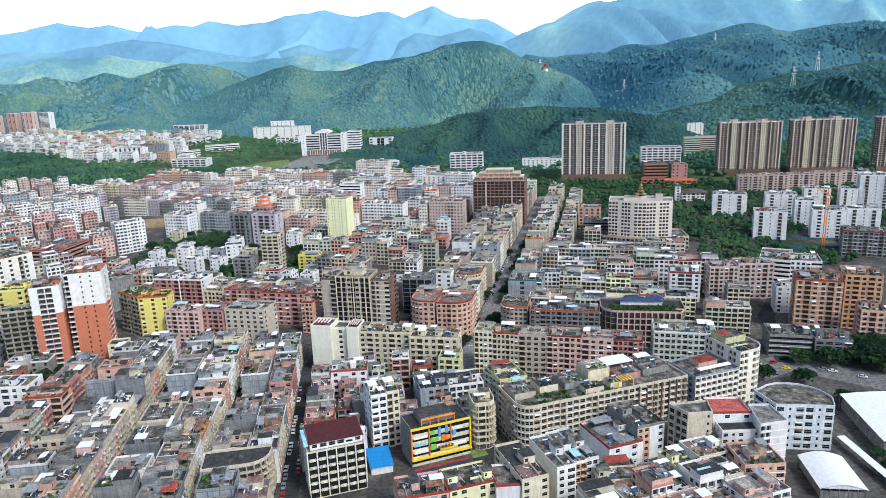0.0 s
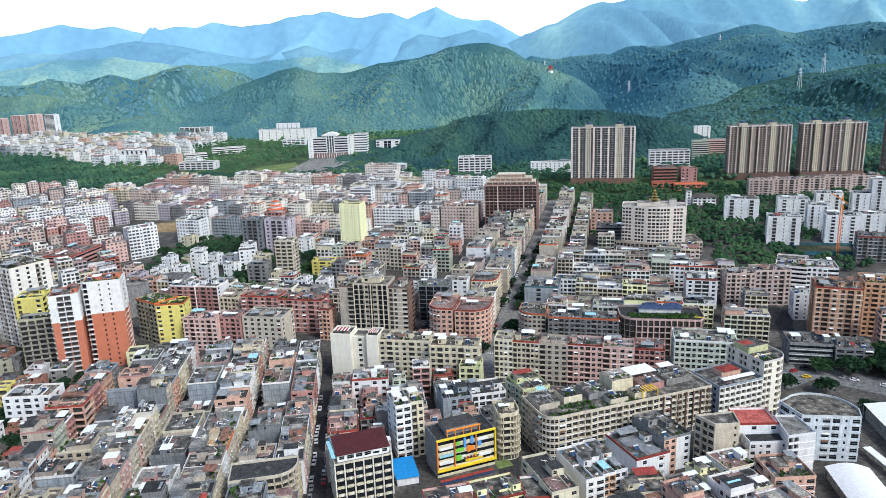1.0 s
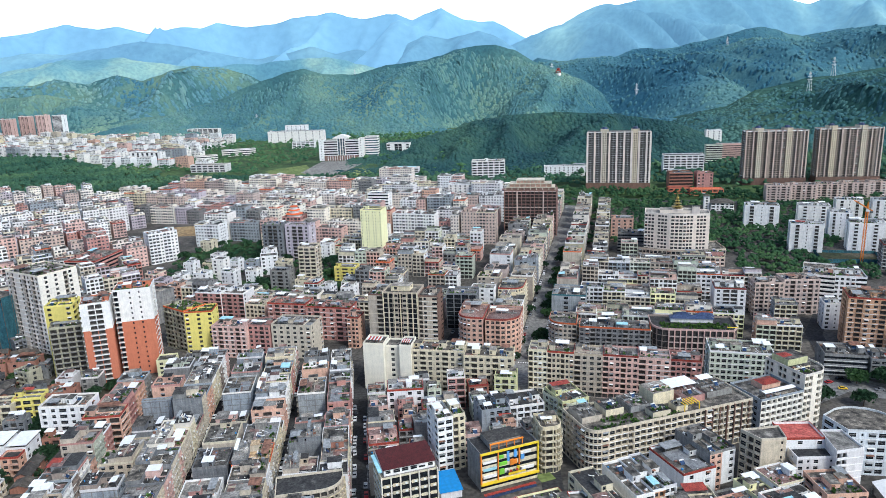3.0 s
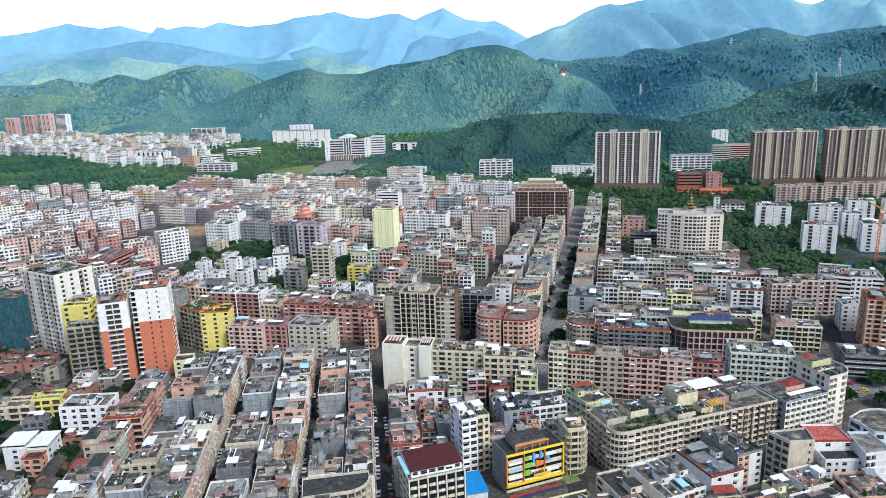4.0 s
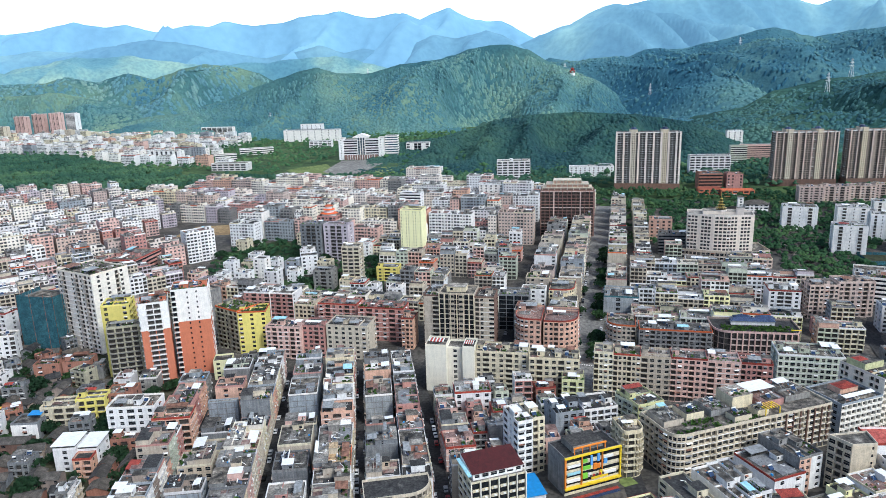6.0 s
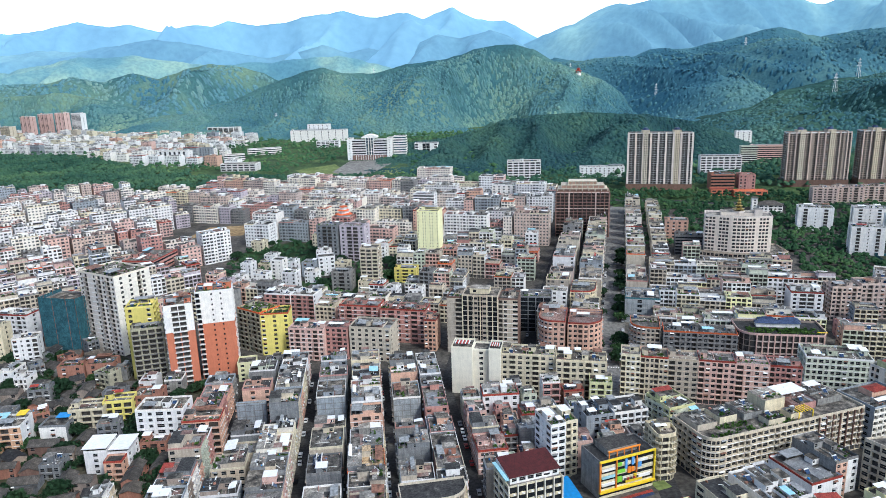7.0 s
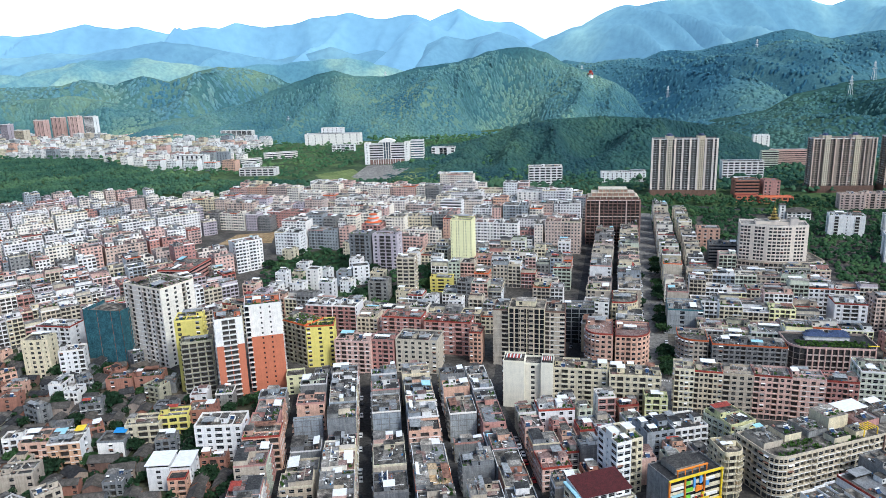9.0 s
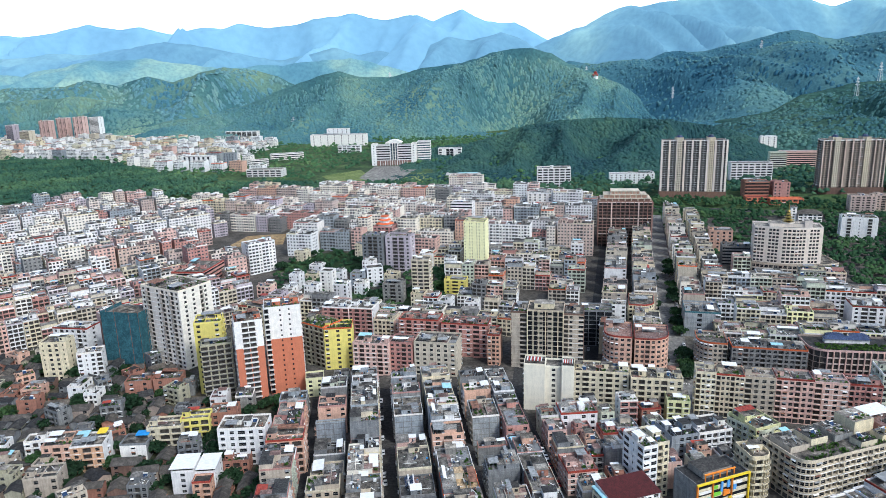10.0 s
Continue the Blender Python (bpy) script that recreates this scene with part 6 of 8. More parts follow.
building("apartment_block", "pale grey block with vertical bands", 5.8, 775.4, 36.5, 16.0, -14.0, 22.0, 7, "bluegrey", "WwWwW", clutter=2, seed=54)
building("apartment_block", "coral apartment block at the end of a street", 130.5, 651.2, 20.7, 16.0, -14.0, 20.0, 6, "salmon", "wwww", clutter=1, seed=55)
building("house_block", "grey stepped apartment block with round corner", 126.1, 607.0, 23.5, 16.0, -14.0, 17.0, 6, "grey", "rrrr", clutter=3, seed=56)
building("house", "white flat-roofed house with dark windows", -227.4, 312.9, 23.0, 14.0, 2.0, 19.0, 6, "white", "wwWww", left="www", clutter=2, seed=57)
building("house", "yellow house with balconies", -253.4, 333.1, 14.3, 10.0, 8.0, 14.0, 4, "yellow", "bWb", clutter=1, seed=58)
building("house", "salmon house with a red roof terrace", -202.0, 303.9, 17.5, 12.0, 6.0, 17.0, 5, "salmon", "bWb", right="b", coping=TILE_RED, clutter=1, seed=59)
building("house", "beige house with a blue roof tank room", -268.1, 326.9, 17.0, 12.0, 6.0, 13.0, 4, "cream", "wbb", clutter=1, seed=60)
building("house", "brick-red house with a flat concrete roof", -241.7, 340.8, 14.3, 12.0, 6.0, 13.0, 4, "brick", "ww", clutter=1, seed=61)
building("house", "beige house with blue and white roof sheets", -312.4, 310.9, 13.8, 14.0, 6.0, 13.0, 4, "salmon", "wbw", sheets=[(TIN_WHITE, 1.0, 7.0, 6.0, 4.5), (TIN_WHITE, 1.5, 1.0, 5.0, 3.0)], clutter=1, seed=62)
building("house", "ochre house with white ends and a pale blue roof sheet", -297.9, 309.8, 15.0, 14.0, 8.0, 13.0, 4, "ochre", "wbw", side="white", sheets=[(TIN_CYAN, 0.5, 6.0, 6.0, 6.0), (YELLOW_PAINT, 10.0, 8.0, 4.5, 5.5)], clutter=1, seed=63)
building("house", "beige house at the field edge", -307.9, 287.5, 14.6, 12.0, 10.0, 10.0, 3, "beige", "-w-w", left="s", clutter=1, seed=64)
building("apartment_block", "cream slim apartment block with small windows", -370.5, 414.3, 16.4, 12.0, 4.0, 25.0, 8, "cream", "swws", clutter=1, seed=65)
building("apartment_block", "white slim apartment block with grey side wall", -347.3, 412.6, 14.7, 10.0, 14.0, 18.0, 6, "white", "wswb", left="-", clutter=1, seed=66)
building("apartment_block", "white balcony apartment row with red roof edges", -384.6, 454.3, 25.8, 14.0, -10.0, 19.0, 6, "white", "wbwwbw", coping=TILE_RED, clutter=2, seed=67)
building("house", "red-brown brick house with flat roof", -308.7, 390.8, 15.4, 12.0, 6.0, 9.0, 3, "brick", "ww", clutter=1, seed=68)
building("house", "red-brown brick house with a roof terrace", -292.6, 393.1, 15.9, 12.0, 6.0, 9.0, 3, "brick", "ww", clutter=1, seed=69)
building("house", "brick-red house on the village edge", -361.0, 370.0, 11.1, 10.0, 6.0, 9.0, 3, "brick", "w", clutter=1, seed=70)
building("house", "yellow low house next to the apartment block", -199.6, 385.0, 10.6, 10.0, 10.0, 11.0, 4, "lemon", "ww", clutter=0, seed=71)
building("school_building", "big white stepped building on the hillside", -441.0, 1675.7, 133.9, 24.0, -4.0, 26.0, 7, "white", "wwwwwwww", clutter=1, seed=75)
building("school_building", "white upper block on the hillside building", -409.0, 1723.5, 54.4, 16.0, -4.0, 36.0, 9, "white", "wwwww", clutter=0, seed=76)
building("school_building", "low white hall below the hillside building", -354.2, 1530.9, 49.6, 16.0, -4.0, 14.0, 4, "white", "WWWWW", clutter=0, seed=77)
building("museum", "white arched pavilion in the park", -132.6, 1333.0, 43.7, 20.0, -6.0, 24.0, 5, "white", "W-gg-W", clutter=0, seed=78)
building("hall", "white hall with tall columns", -625.4, 1341.3, 64.8, 18.0, -12.0, 22.0, 5, "white", "-g-g-g-g-g-g-", clutter=1, seed=79)
building("office_building", "pale office block beside the hall", -544.9, 1342.4, 22.6, 14.0, -12.0, 26.0, 8, "bluegrey", "wwww", clutter=0, seed=80)
building("hall", "low white public building with a flat roof", -461.4, 1200.4, 62.8, 24.0, -8.0, 12.0, 3, "white", "WWWWWW", clutter=0, seed=81)
building("hall", "long low white building with rounded roof", -494.4, 1328.2, 39.3, 20.0, 20.0, 12.0, 3, "white", "rrrr", clutter=0, seed=82)
building("hall", "long low white hall wing", -472.9, 1419.3, 66.7, 20.0, 20.0, 12.0, 3, "white", "rrrr", clutter=0, seed=83)
building("apartment_block", "white balcony block by the woods", -710.8, 1896.1, 88.4, 18.0, -8.0, 24.0, 8, "white", "bbbbbb", clutter=0, seed=84)
building("apartment_tower", "distant pinkish brown apartment tower with pale vertical bands", -1272.6, 2002.3, 31.0, 24.0, -10.0, 62.0, 20, "pink", "W-wW-wW", clutter=1, group="distant towers", left="W-W", coping=WHITE_PAINT, seed=85)
building("apartment_tower", "distant pinkish brown apartment tower with pale vertical bands", -1250.5, 2052.7, 31.0, 24.0, -10.0, 66.0, 20, "pink", "W-wW-wW", clutter=1, group="distant towers", left="W-W", coping=WHITE_PAINT, seed=86)
building("apartment_tower", "distant pinkish brown apartment tower with pale vertical bands", -1198.6, 2047.1, 31.0, 24.0, -10.0, 68.0, 20, "pink", "W-wW-wW", clutter=1, group="distant towers", left="W-W", coping=WHITE_PAINT, seed=87)
building("apartment_tower", "distant pale apartment tower with pale vertical bands", -1170.9, 2085.3, 31.0, 24.0, -10.0, 64.0, 20, "white", "rrrrr", clutter=1, group="distant towers", left="W-W", coping=WHITE_PAINT, seed=88)
building("apartment_tower", "distant pale apartment tower with pale vertical bands", -1359.9, 1987.0, 22.9, 24.0, -10.0, 54.0, 20, "lilac", "rrrrr", clutter=1, group="distant towers", left="W-W", coping=WHITE_PAINT, seed=89)
building("apartment_tower", "distant pale apartment tower with pale vertical bands", -1287.5, 1929.1, 29.3, 24.0, -10.0, 40.0, 20, "sand", "rrrrr", clutter=1, group="distant towers", left="W-W", coping=WHITE_PAINT, seed=90)
building("apartment_block", "white block in front of the wooded hill", 14.7, 1018.5, 48.3, 24.0, -6.0, 26.0, 7, "white", "WWWWWW", left="WW", clutter=2, seed=91)
building("hall", "long low white building at the foot of the hill", 121.6, 1025.8, 63.8, 16.0, -8.0, 14.0, 4, "white", "wwwwwwwwww", clutter=2, seed=92)
building("hall", "low white villa in the park", -118.6, 1092.0, 53.4, 16.0, -6.0, 10.0, 3, "white", "WWWWWW", clutter=1, seed=93)
building("office_building", "white office block with vertical bands", 293.9, 1015.8, 56.5, 20.0, -10.0, 26.0, 7, "white", "WWWWWWW", clutter=1, seed=94)
building("apartment_block", "pink apartment block behind the office", 411.8, 1120.9, 59.3, 16.0, -10.0, 26.0, 8, "pink", "rrrrrr", clutter=1, seed=95)
building("apartment_block", "pale green block with curved balconies", 382.1, 1088.1, 24.3, 14.0, -10.0, 30.0, 9, "mint", "rrr", clutter=0, seed=96)
building("apartment_block", "slim white block on the slope", 466.4, 1316.4, 28.8, 14.0, -10.0, 30.0, 9, "white", "www", clutter=1, seed=97)
building("office_building", "brick-red museum block with ribbon windows", 262.1, 888.5, 29.0, 22.0, -8.0, 20.0, 5, "brick", "rrr", clutter=1, seed=98)
building("office_building", "brick-red wing of a museum", 294.8, 881.4, 19.6, 18.0, -8.0, 20.0, 5, "rose", "ww-w", clutter=1, seed=99)
building("shop_building", "low red shop building with tiled roof", 251.3, 857.2, 26.2, 14.0, -8.0, 7.0, 2, "orange", "WWWW", clutter=0, roof=TILE_RED, seed=100)
building("shop_building", "low orange and white shop building", 273.9, 843.4, 38.6, 14.0, -8.0, 7.0, 2, "orange", "WWWWWW", clutter=0, roof=TILE_ORANGE, seed=101)
def corner_house(name, label, x, y, outline, h, floors, wall, sides, roof=ROOF, coping=None, clutter=1, seed=1, category="building", rail=None):
    """A building on a skewed plot; outline: plan points from its front left corner on, counter-clockwise; sides: the bays of each side."""
    g = Geo()
    for i, bays in enumerate(sides):
        facade(g, "body", WALLS[wall], outline[i], outline[(i + 1) % len(outline)], 0, h, floors, bays, rail=rail)
    parapet(g, outline, h, WALLS[wall], 0.9, roof=roof, coping=coping)
    xs_, ys_ = [p[0] for p in outline], [p[1] for p in outline]
    r = random.Random(seed)
    for i in range(clutter):
        w = (max(xs_) - min(xs_) - 4) / clutter
        roof_clutter(g, r, min(xs_) + 2 + w * i, min(ys_) + 2.5, min(xs_) + 1.6 + w * (i + 1), max(ys_) - 3, h, WALLS[wall], roof, 0.6, hut=i % 2 == 0)
    take(corners(x + min(xs_), y + min(ys_), max(xs_) - min(xs_), max(ys_) - min(ys_), 0))
    return g.link(thing_at(name, x, y, ground_z(y), 0, label, category), kinds=SMALL)


corner_house("apartment_block", "chalky white apartment block with a curved concrete roof", 137.0, 265.3, [(0, 0), (23, -3.2), (25.8, 3.5)] + arc(11.0, 5.5, 14.8, 5, 135, 7) + [(-3.2, 13.5)], 20, 6, "chalk", ("WsWWsW", "W") + ("-",) * 9 + ("WW",), clutter=0, seed=102)
corner_house("apartment_block", "sand-coloured apartment block with a blank end wall", 96.3, 254.9, [(0, 0), (10.2, 0.4), (11.6, 10.4), (-5.0, 8.4)], 23, 7, "sand", ("--s", "-", "-", "WbW"), clutter=0, seed=103)
building("apartment_block", "white house with dark windows and a roof basin", 108.7, 250.4, 15.3, 7.6, 0.0, 17.0, 6, "white", "wsw-s", left="s", roof=ROOF_DARK, clutter=0, seed=104)
building("house", "low sand-coloured wing with stacked balconies", 104.4, 250.5, 4.2, 5.8, 0.0, 13.5, 5, "sand", "-s", left="bb", clutter=0, seed=141)
building("apartment_block", "white block with red roof edges and red roof terraces", 108.3, 259.2, 15.6, 13.5, -2.0, 20.5, 7, "white", "-w-w", coping=TILE_RED, roof=ROOF_RED, clutter=0, seed=105)
corner_house("apartment_block", "white block with a bare grey roof terrace", 122.4, 247.4, [(0, 0), (11.9, 2.0), (11.0, 16.5), (2.2, 17)], 21, 7, "white", ("bb---", "-", "-", "-"), roof=ROOF_LIGHT, clutter=0, seed=106, rail=WHITE_PAINT)
building("house", "salmon house with a roof garden", 106.9, 225.1, 15.3, 16.0, 2.0, 17.0, 6, "salmon", "WWsW", left="bw", clutter=2, seed=107)
building("house", "salmon house with flat roof behind a lane", 76.3, 255.3, 6.1, 22.0, 20.0, 17.0, 6, "salmon", "ww", left="-", side="grey", clutter=1, seed=108)
building("house", "white-ended house next to a lane", 83.0, 260.7, 7.3, 22.0, 20.0, 15.0, 5, "white", "-w", side="grey", clutter=1, seed=109)
building("house", "grey terraced house with red roof edge", 63.0, 247.3, 15.8, 22.0, 20.0, 13.0, 4, "white", "ww", coping=TILE_RED, left="-", clutter=1, seed=110)
building("house", "white and ochre terraced house", 39.0, 227.8, 7.9, 24.0, 18.0, 17.0, 6, "white", "wW", left="-", side="white", clutter=1, seed=111)
building("house", "ochre terraced house with wide windows", 45.9, 230.9, 5.4, 24.0, 18.0, 17.0, 6, "ochre", "Wb", side="white", clutter=1, seed=112)
building("house", "white terraced house with air conditioners", 50.8, 233.3, 5.5, 24.0, 18.0, 17.0, 6, "white", "Wb", side="white", clutter=1, seed=113)
building("house", "cream house with a mossy roof", 25.3, 220.8, 10.7, 26.0, 18.0, 17.0, 6, "cream", "w-w", left="W-W-W", roof=ROOF_DARK, clutter=1, seed=114)
building("house", "pale house with red roof edge", 16.0, 221.2, 9.5, 14.0, 4.0, 15.0, 5, "white", "--", coping=TILE_RED, clutter=0, seed=115)
building("house", "cream house with two flat roofs and blue water basins", 54.0, 224.6, 16.5, 14.0, 4.0, 13.0, 4, "cream", "W-W-W", clutter=1, seed=116)
building("house", "long pink and yellow house with terraced roof", -18.7, 215.3, 18.0, 14.0, 12.0, 15.0, 5, "pink", "ww-ww", coping=TILE_RED, clutter=2, seed=117)
building("house", "yellow house with terraced roof", -0.7, 219.6, 18.1, 14.0, 18.0, 15.0, 5, "lemon", "ww-ww", coping=TILE_RED, clutter=2, seed=118)
building("house", "grey terraced house with a dark littered roof", -13.2, 302.3, 14.0, 15.5, 12.0, 15.0, 5, "bluegrey", "-wWw", left="-w-", roof=ROOF_DARK, clutter=2, seed=119)
building("house", "white terraced house with ragged balconies", 0.6, 305.2, 17.0, 15.5, 12.0, 15.0, 5, "white", "bWbWb", roof=ROOF_DARK, clutter=2, seed=120)
building("apartment_block", "white apartment block with wide windows on each floor", -33.6, 276.4, 7.0, 16.0, 18.0, 25.0, 8, "white", "WW", left="WsW", clutter=1, seed=121)
building("apartment_block", "cream slim apartment block beside a white one", -26.9, 278.6, 5.6, 15.0, 18.0, 25.5, 8, "cream", "bw", right="WsW", clutter=1, seed=140)
building("house", "lime green slim house with balconies", -4.7, 337.1, 11.4, 12.0, -10.0, 16.0, 5, "lime", "wbw", clutter=1, seed=122)


g = Geo()
facades = [(0, 0), (24, 0), (24, 14), (0, 14)]
for i, bays in enumerate(("WwWwW", "ww", "-", "ww")):
    facade(g, "body", WALLS["white"], facades[i], facades[(i + 1) % 4], 0, 9, 3, bays)
hip_roof(g, "tiled_roof", TILE_OLD, 0, 0, 24, 14, 9.02, 4.0, 1.2)
block(g, 6, 6, 15, 5, WALLS["white"], "w", "w", "-", "w", x=-7, y=3)
hip_roof(g, "tower_roof", TILE_OLD, -7, 3, -1, 9, 16.2, 1.8, 0.8)
take(corners(258, 757, 34, 15, -12))
g.link(thing_at("villa", 266, 757, ground_z(757), -12, "white villa with dark hipped roofs and a small tower", "building"), kinds=SMALL)
sheet("building_site", "bare trodden ground of a building site under a crane", EARTH, [(286, 557), (332, 549), (339, 577), (292, 587)], 0.35)
g = Geo()
for k, (a, b) in enumerate((((0, 0), (46, -8)), ((46, -8), (53, 20)), ((53, 20), (6, 30)), ((6, 30), (0, 0)))):
    n = 8
    for i in range(n):
        p, q = [(a[0] + (b[0] - a[0]) * f / n, a[1] + (b[1] - a[1]) * f / n) for f in (i, i + 0.96)]
        g.prism("panel#%d" % (n * k + i), TEAL_NET, [p, q, (q[0] + 0.1, q[1] + 0.15), (p[0] + 0.1, p[1] + 0.15)], 0, 3.4)
take(corners(284, 548, 56, 40, 0))
g.link(thing_at("site_fence", 285, 557, ground_z(565), 0, "teal netted fence round a building site", "fence"))


# ---- near left: terraces on narrow streets ----
# along each row: from, to, height, front wall, side wall, roof, openings of the south side, coping
OUTER = [(337.3, 354, 15.0, "rose", "rose", ROOF_LIGHT, "-", "rose"), (354.2, 371, 14.2, "salmon", "rose", ROOF_LIGHT, "-", "rose"), (371.2, 382, 15.0, "grey", "bluegrey", ROOF, "-w-", None)]
FIRST_WEST = [(293.3, 303, 16.5, "white", "offwhite", ROOF_LIGHT, "-", "white"), (313.7, 323.4, 11.0, "cement", "cement", ROOF, "-", None), (334.7, 342, 15.3, "lemon", "lemon", ROOF_LIGHT, "ww", TILE_ORANGE),
              (345, 359.3, 13.5, "grey", "cement", ROOF, "-", None), (382.8, 396.5, 15.3, "mint", "grey", ROOF, "-", "white"), (323.5, 334.6, 8.5, "cream", "cement", ROOF, "-", None), (303.1, 313.6, 10.0, "white", "sand", ROOF_LIGHT, "-", "cream", "white")]
FIRST_EAST = [(275.9, 287.1, 16.5, "sand", "cement", ROOF, "-", None), (292.1, 308.9, 15.3, "sand", "offwhite", ROOF_PINK, "w", "cream"), (309.7, 318.9, 15.3, "cream", "offwhite", ROOF_LIGHT, "-", "cream"),
              (334.8, 343.7, 18.3, "sand", "cement", ROOF, "-", None), (358, 368.7, 15.3, "cream", "grey", ROOF_LIGHT, "-", None), (319, 334.7, 9.2, "sand", "cement", ROOF_DARK, "-", None)]
SECOND_WEST = [(253.6, 266.5, 14.0, "rose", "white", ROOF_LIGHT, "-", "white"), (276.3, 291.5, 13.5, "beige", "cement", ROOF, "-", None, "solar"), (296.3, 314.6, 13.5, "cream", "beige", ROOF, "-", "cream"),
               (331.3, 343.6, 14.0, "salmon", "salmon", ROOF_DARK, "wbw", "salmon"), (344, 363.9, 15.3, "grey", "bluegrey", ROOF, "-", None), (369.4, 380.9, 15.3, "white", "grey", ROOF_LIGHT, "-", None), (314.8, 323, 7.5, "sand", "cement", ROOF_LIGHT, "-", None, "white"), (323.1, 331.2, 9.2, "pink", "cement", ROOF, "-", "cream")]
SECOND_EAST = [(249.6, 260.7, 15.3, "sand", "grey", ROOF_LIGHT, "-", None), (272.1, 288.7, 15.3, "sand", "cement", ROOF_TERRACE, "-", TILE_ORANGE), (292.3, 310.2, 14.0, "cream", "grey", ROOF_LIGHT, "-", "white"),
               (323.4, 334.9, 14.0, "salmon", "salmon", ROOF_DARK, "wbw", "salmon"), (335, 346.9, 15.3, "white", "bluegrey", ROOF_LIGHT, "-", "white"), (380.4, 391.9, 18.0, "sand", "cream", ROOF_LIGHT, "ww", "cream"), (310.4, 323.3, 8.0, "sand", "grey", ROOF, "-", "white", "white")]
THIRD_WEST = [(263.8, 276.1, 14.0, "mint", "beige", ROOF_DARK, "w-w", None), (288.6, 300.7, 14.0, "grey", "cement", ROOF, "-", None), (300.8, 316.8, 15.3, "rose", "rose", ROOF, "-", "rose"),
              (321.8, 335.7, 13.5, "lemon", "cream", ROOF_LIGHT, "w-", "cream"), (335.8, 354.3, 15.3, "beige", "bluegrey", ROOF, "-", None), (390.6, 401.5, 15.3, "cement", "bluegrey", ROOF, "wwww", None), (316.9, 321.7, 9.5, "cream", "cement", ROOF, "-", None)]
THIRD_EAST = [(269.1, 285.5, 15.3, "cream", "brick", ROOF_LIGHT, "ww", "cream"), (298.6, 312.4, 15.3, "salmon", "grey", ROOF, "-", "rose"), (325.3, 348.9, 14.5, "rose", "rose", ROOF, "w-w", "rose"),
              (359.5, 369.2, 16.5, "grey", "bluegrey", ROOF_LIGHT, "-", None), (312.5, 325.2, 9.5, "cream", "cement", ROOF_LIGHT, "-", "white")]
row(A_TURN, -152.0, 232, 382.5, 1, 14.5, 11, presets=OUTER)
row(A_TURN, -167.2, 232, 300, -1, 13.5, 10, 9, 15)
row(A_TURN, -186.5, 226, 290, 1, 5.0, 9, 7, 12, (6, 10))
row(A_TURN, -145.0, 228, 400, -1, 14.8, 12, presets=FIRST_WEST)
row(A_TURN, -113.8, 224, 404, 1, 14.8, 13, presets=FIRST_EAST)
row(A_TURN, -106.0, 222, 404, -1, 15.2, 14, presets=SECOND_WEST)
row(A_TURN, -73.4, 218, 402, 1, 15.6, 15, presets=SECOND_EAST)
row(A_TURN, -67.6, 216, 402, -1, 14.4, 16, presets=THIRD_WEST)
row(A_TURN, -41.2, 216, 392, 1, 11.8, 17, presets=THIRD_EAST)
row(A_TURN, -32.8, 266, 348, -1, 13.0, 18, 11, 16, (7, 12))
row(A_TURN, -0.5, 268, 345, 1, 11.0, 19, 9, 15, (6, 10), windows=0.6)
row(A_TURN, 13.0, 268, 345, 1, 11.0, 20, 9, 15, (6, 10), windows=0.6)

# ---- low houses crowded between the streets ----
CROWDED = [(-70, 262), (-28, 256), (14, 285), (16, 345), (-20, 346), (-72, 358)]
BEHIND = [(-250, 372), (-205, 362), (-178, 378), (-176, 412), (-212, 420)]
r = random.Random(87)
for poly, count in ((CROWDED, 42), (BEHIND, 3)):
    made = tries = 0
    while made < count and tries < 2500:
        tries += 1
        x, y = r.uniform(-250 if poly is BEHIND else -74, 16), r.uniform(256, 420)
        w, d = r.uniform(6, 10.5), r.uniform(7, 12)
        if within((x + w / 2, y + d / 2), poly) and free(corners(x - 0.15, y, w + 0.3, d + 0.2, A_TURN)):
            n = r.choice((2, 3, 3, 4, 4))
            wall = r.choice(("white", "pink", "salmon", "cream", "rose", "grey", "brick", "mint"))
            building("house", "%s house with %d storeys in a crowded block" % (COLOUR_WORD[wall], n), x, y, w, d, A_TURN, n * 3.05, n, wall, r.choice(("w-w", "Ww", "bw")), right=r.choice(("w", "w-", "-")), roof=r.choice(ROOFS), coping=r.choice((None, None, WALLS["white"], TILE_RED)), clutter=1, seed=400 + made)
            made += 1

# ---- near right: lower houses behind the long corner block and along the lane ----
for k, v in enumerate((166, 180, 194, 208, 222, 236, 250)):
    row(C_TURN, v, 62, 215, -1, 13.0, 90 + k, 10, 17, (7, 13), ["cream", "cream", "white", "white", "salmon", "lemon", "pink", "sand"], ["white", "white", "cream", "sand", "grey", "salmon"], windows=0.8, kind="across", gap=0.3, inside=[(16, 200), (160, 186), (150, 220), (128, 232), (104, 246), (90, 257), (62, 264), (36, 262), (16, 226)])

# ---- middle: terraces of the upper grid ----
row(B_TURN, -123.3, 396, 745, -1, 17.5, 31, 17, 22, (9, 15), STREET_FRONT, STREET_FRONT, windows=0.9)
row(B_TURN, -85.0, 396, 800, 1, 17.0, 32, 17, 23, (9, 15), STREET_FRONT, STREET_FRONT, windows=0.9)
row(B_TURN, -67.0, 470, 800, -1, 15.0, 33, 15, 22, (10, 16), STREET_FRONT, STREET_FRONT, windows=0.9)
row(B_TURN, -45.0, 560, 790, -1, 13.0, 34, 13, 18, (9, 14), STREET_FRONT, STREET_FRONT, windows=0.9)
RIGHT_OF_STREET = [(-20, 390), (150, 385), (205, 374), (212, 430), (196, 500), (186, 610), (90, 620), (20, 560)]
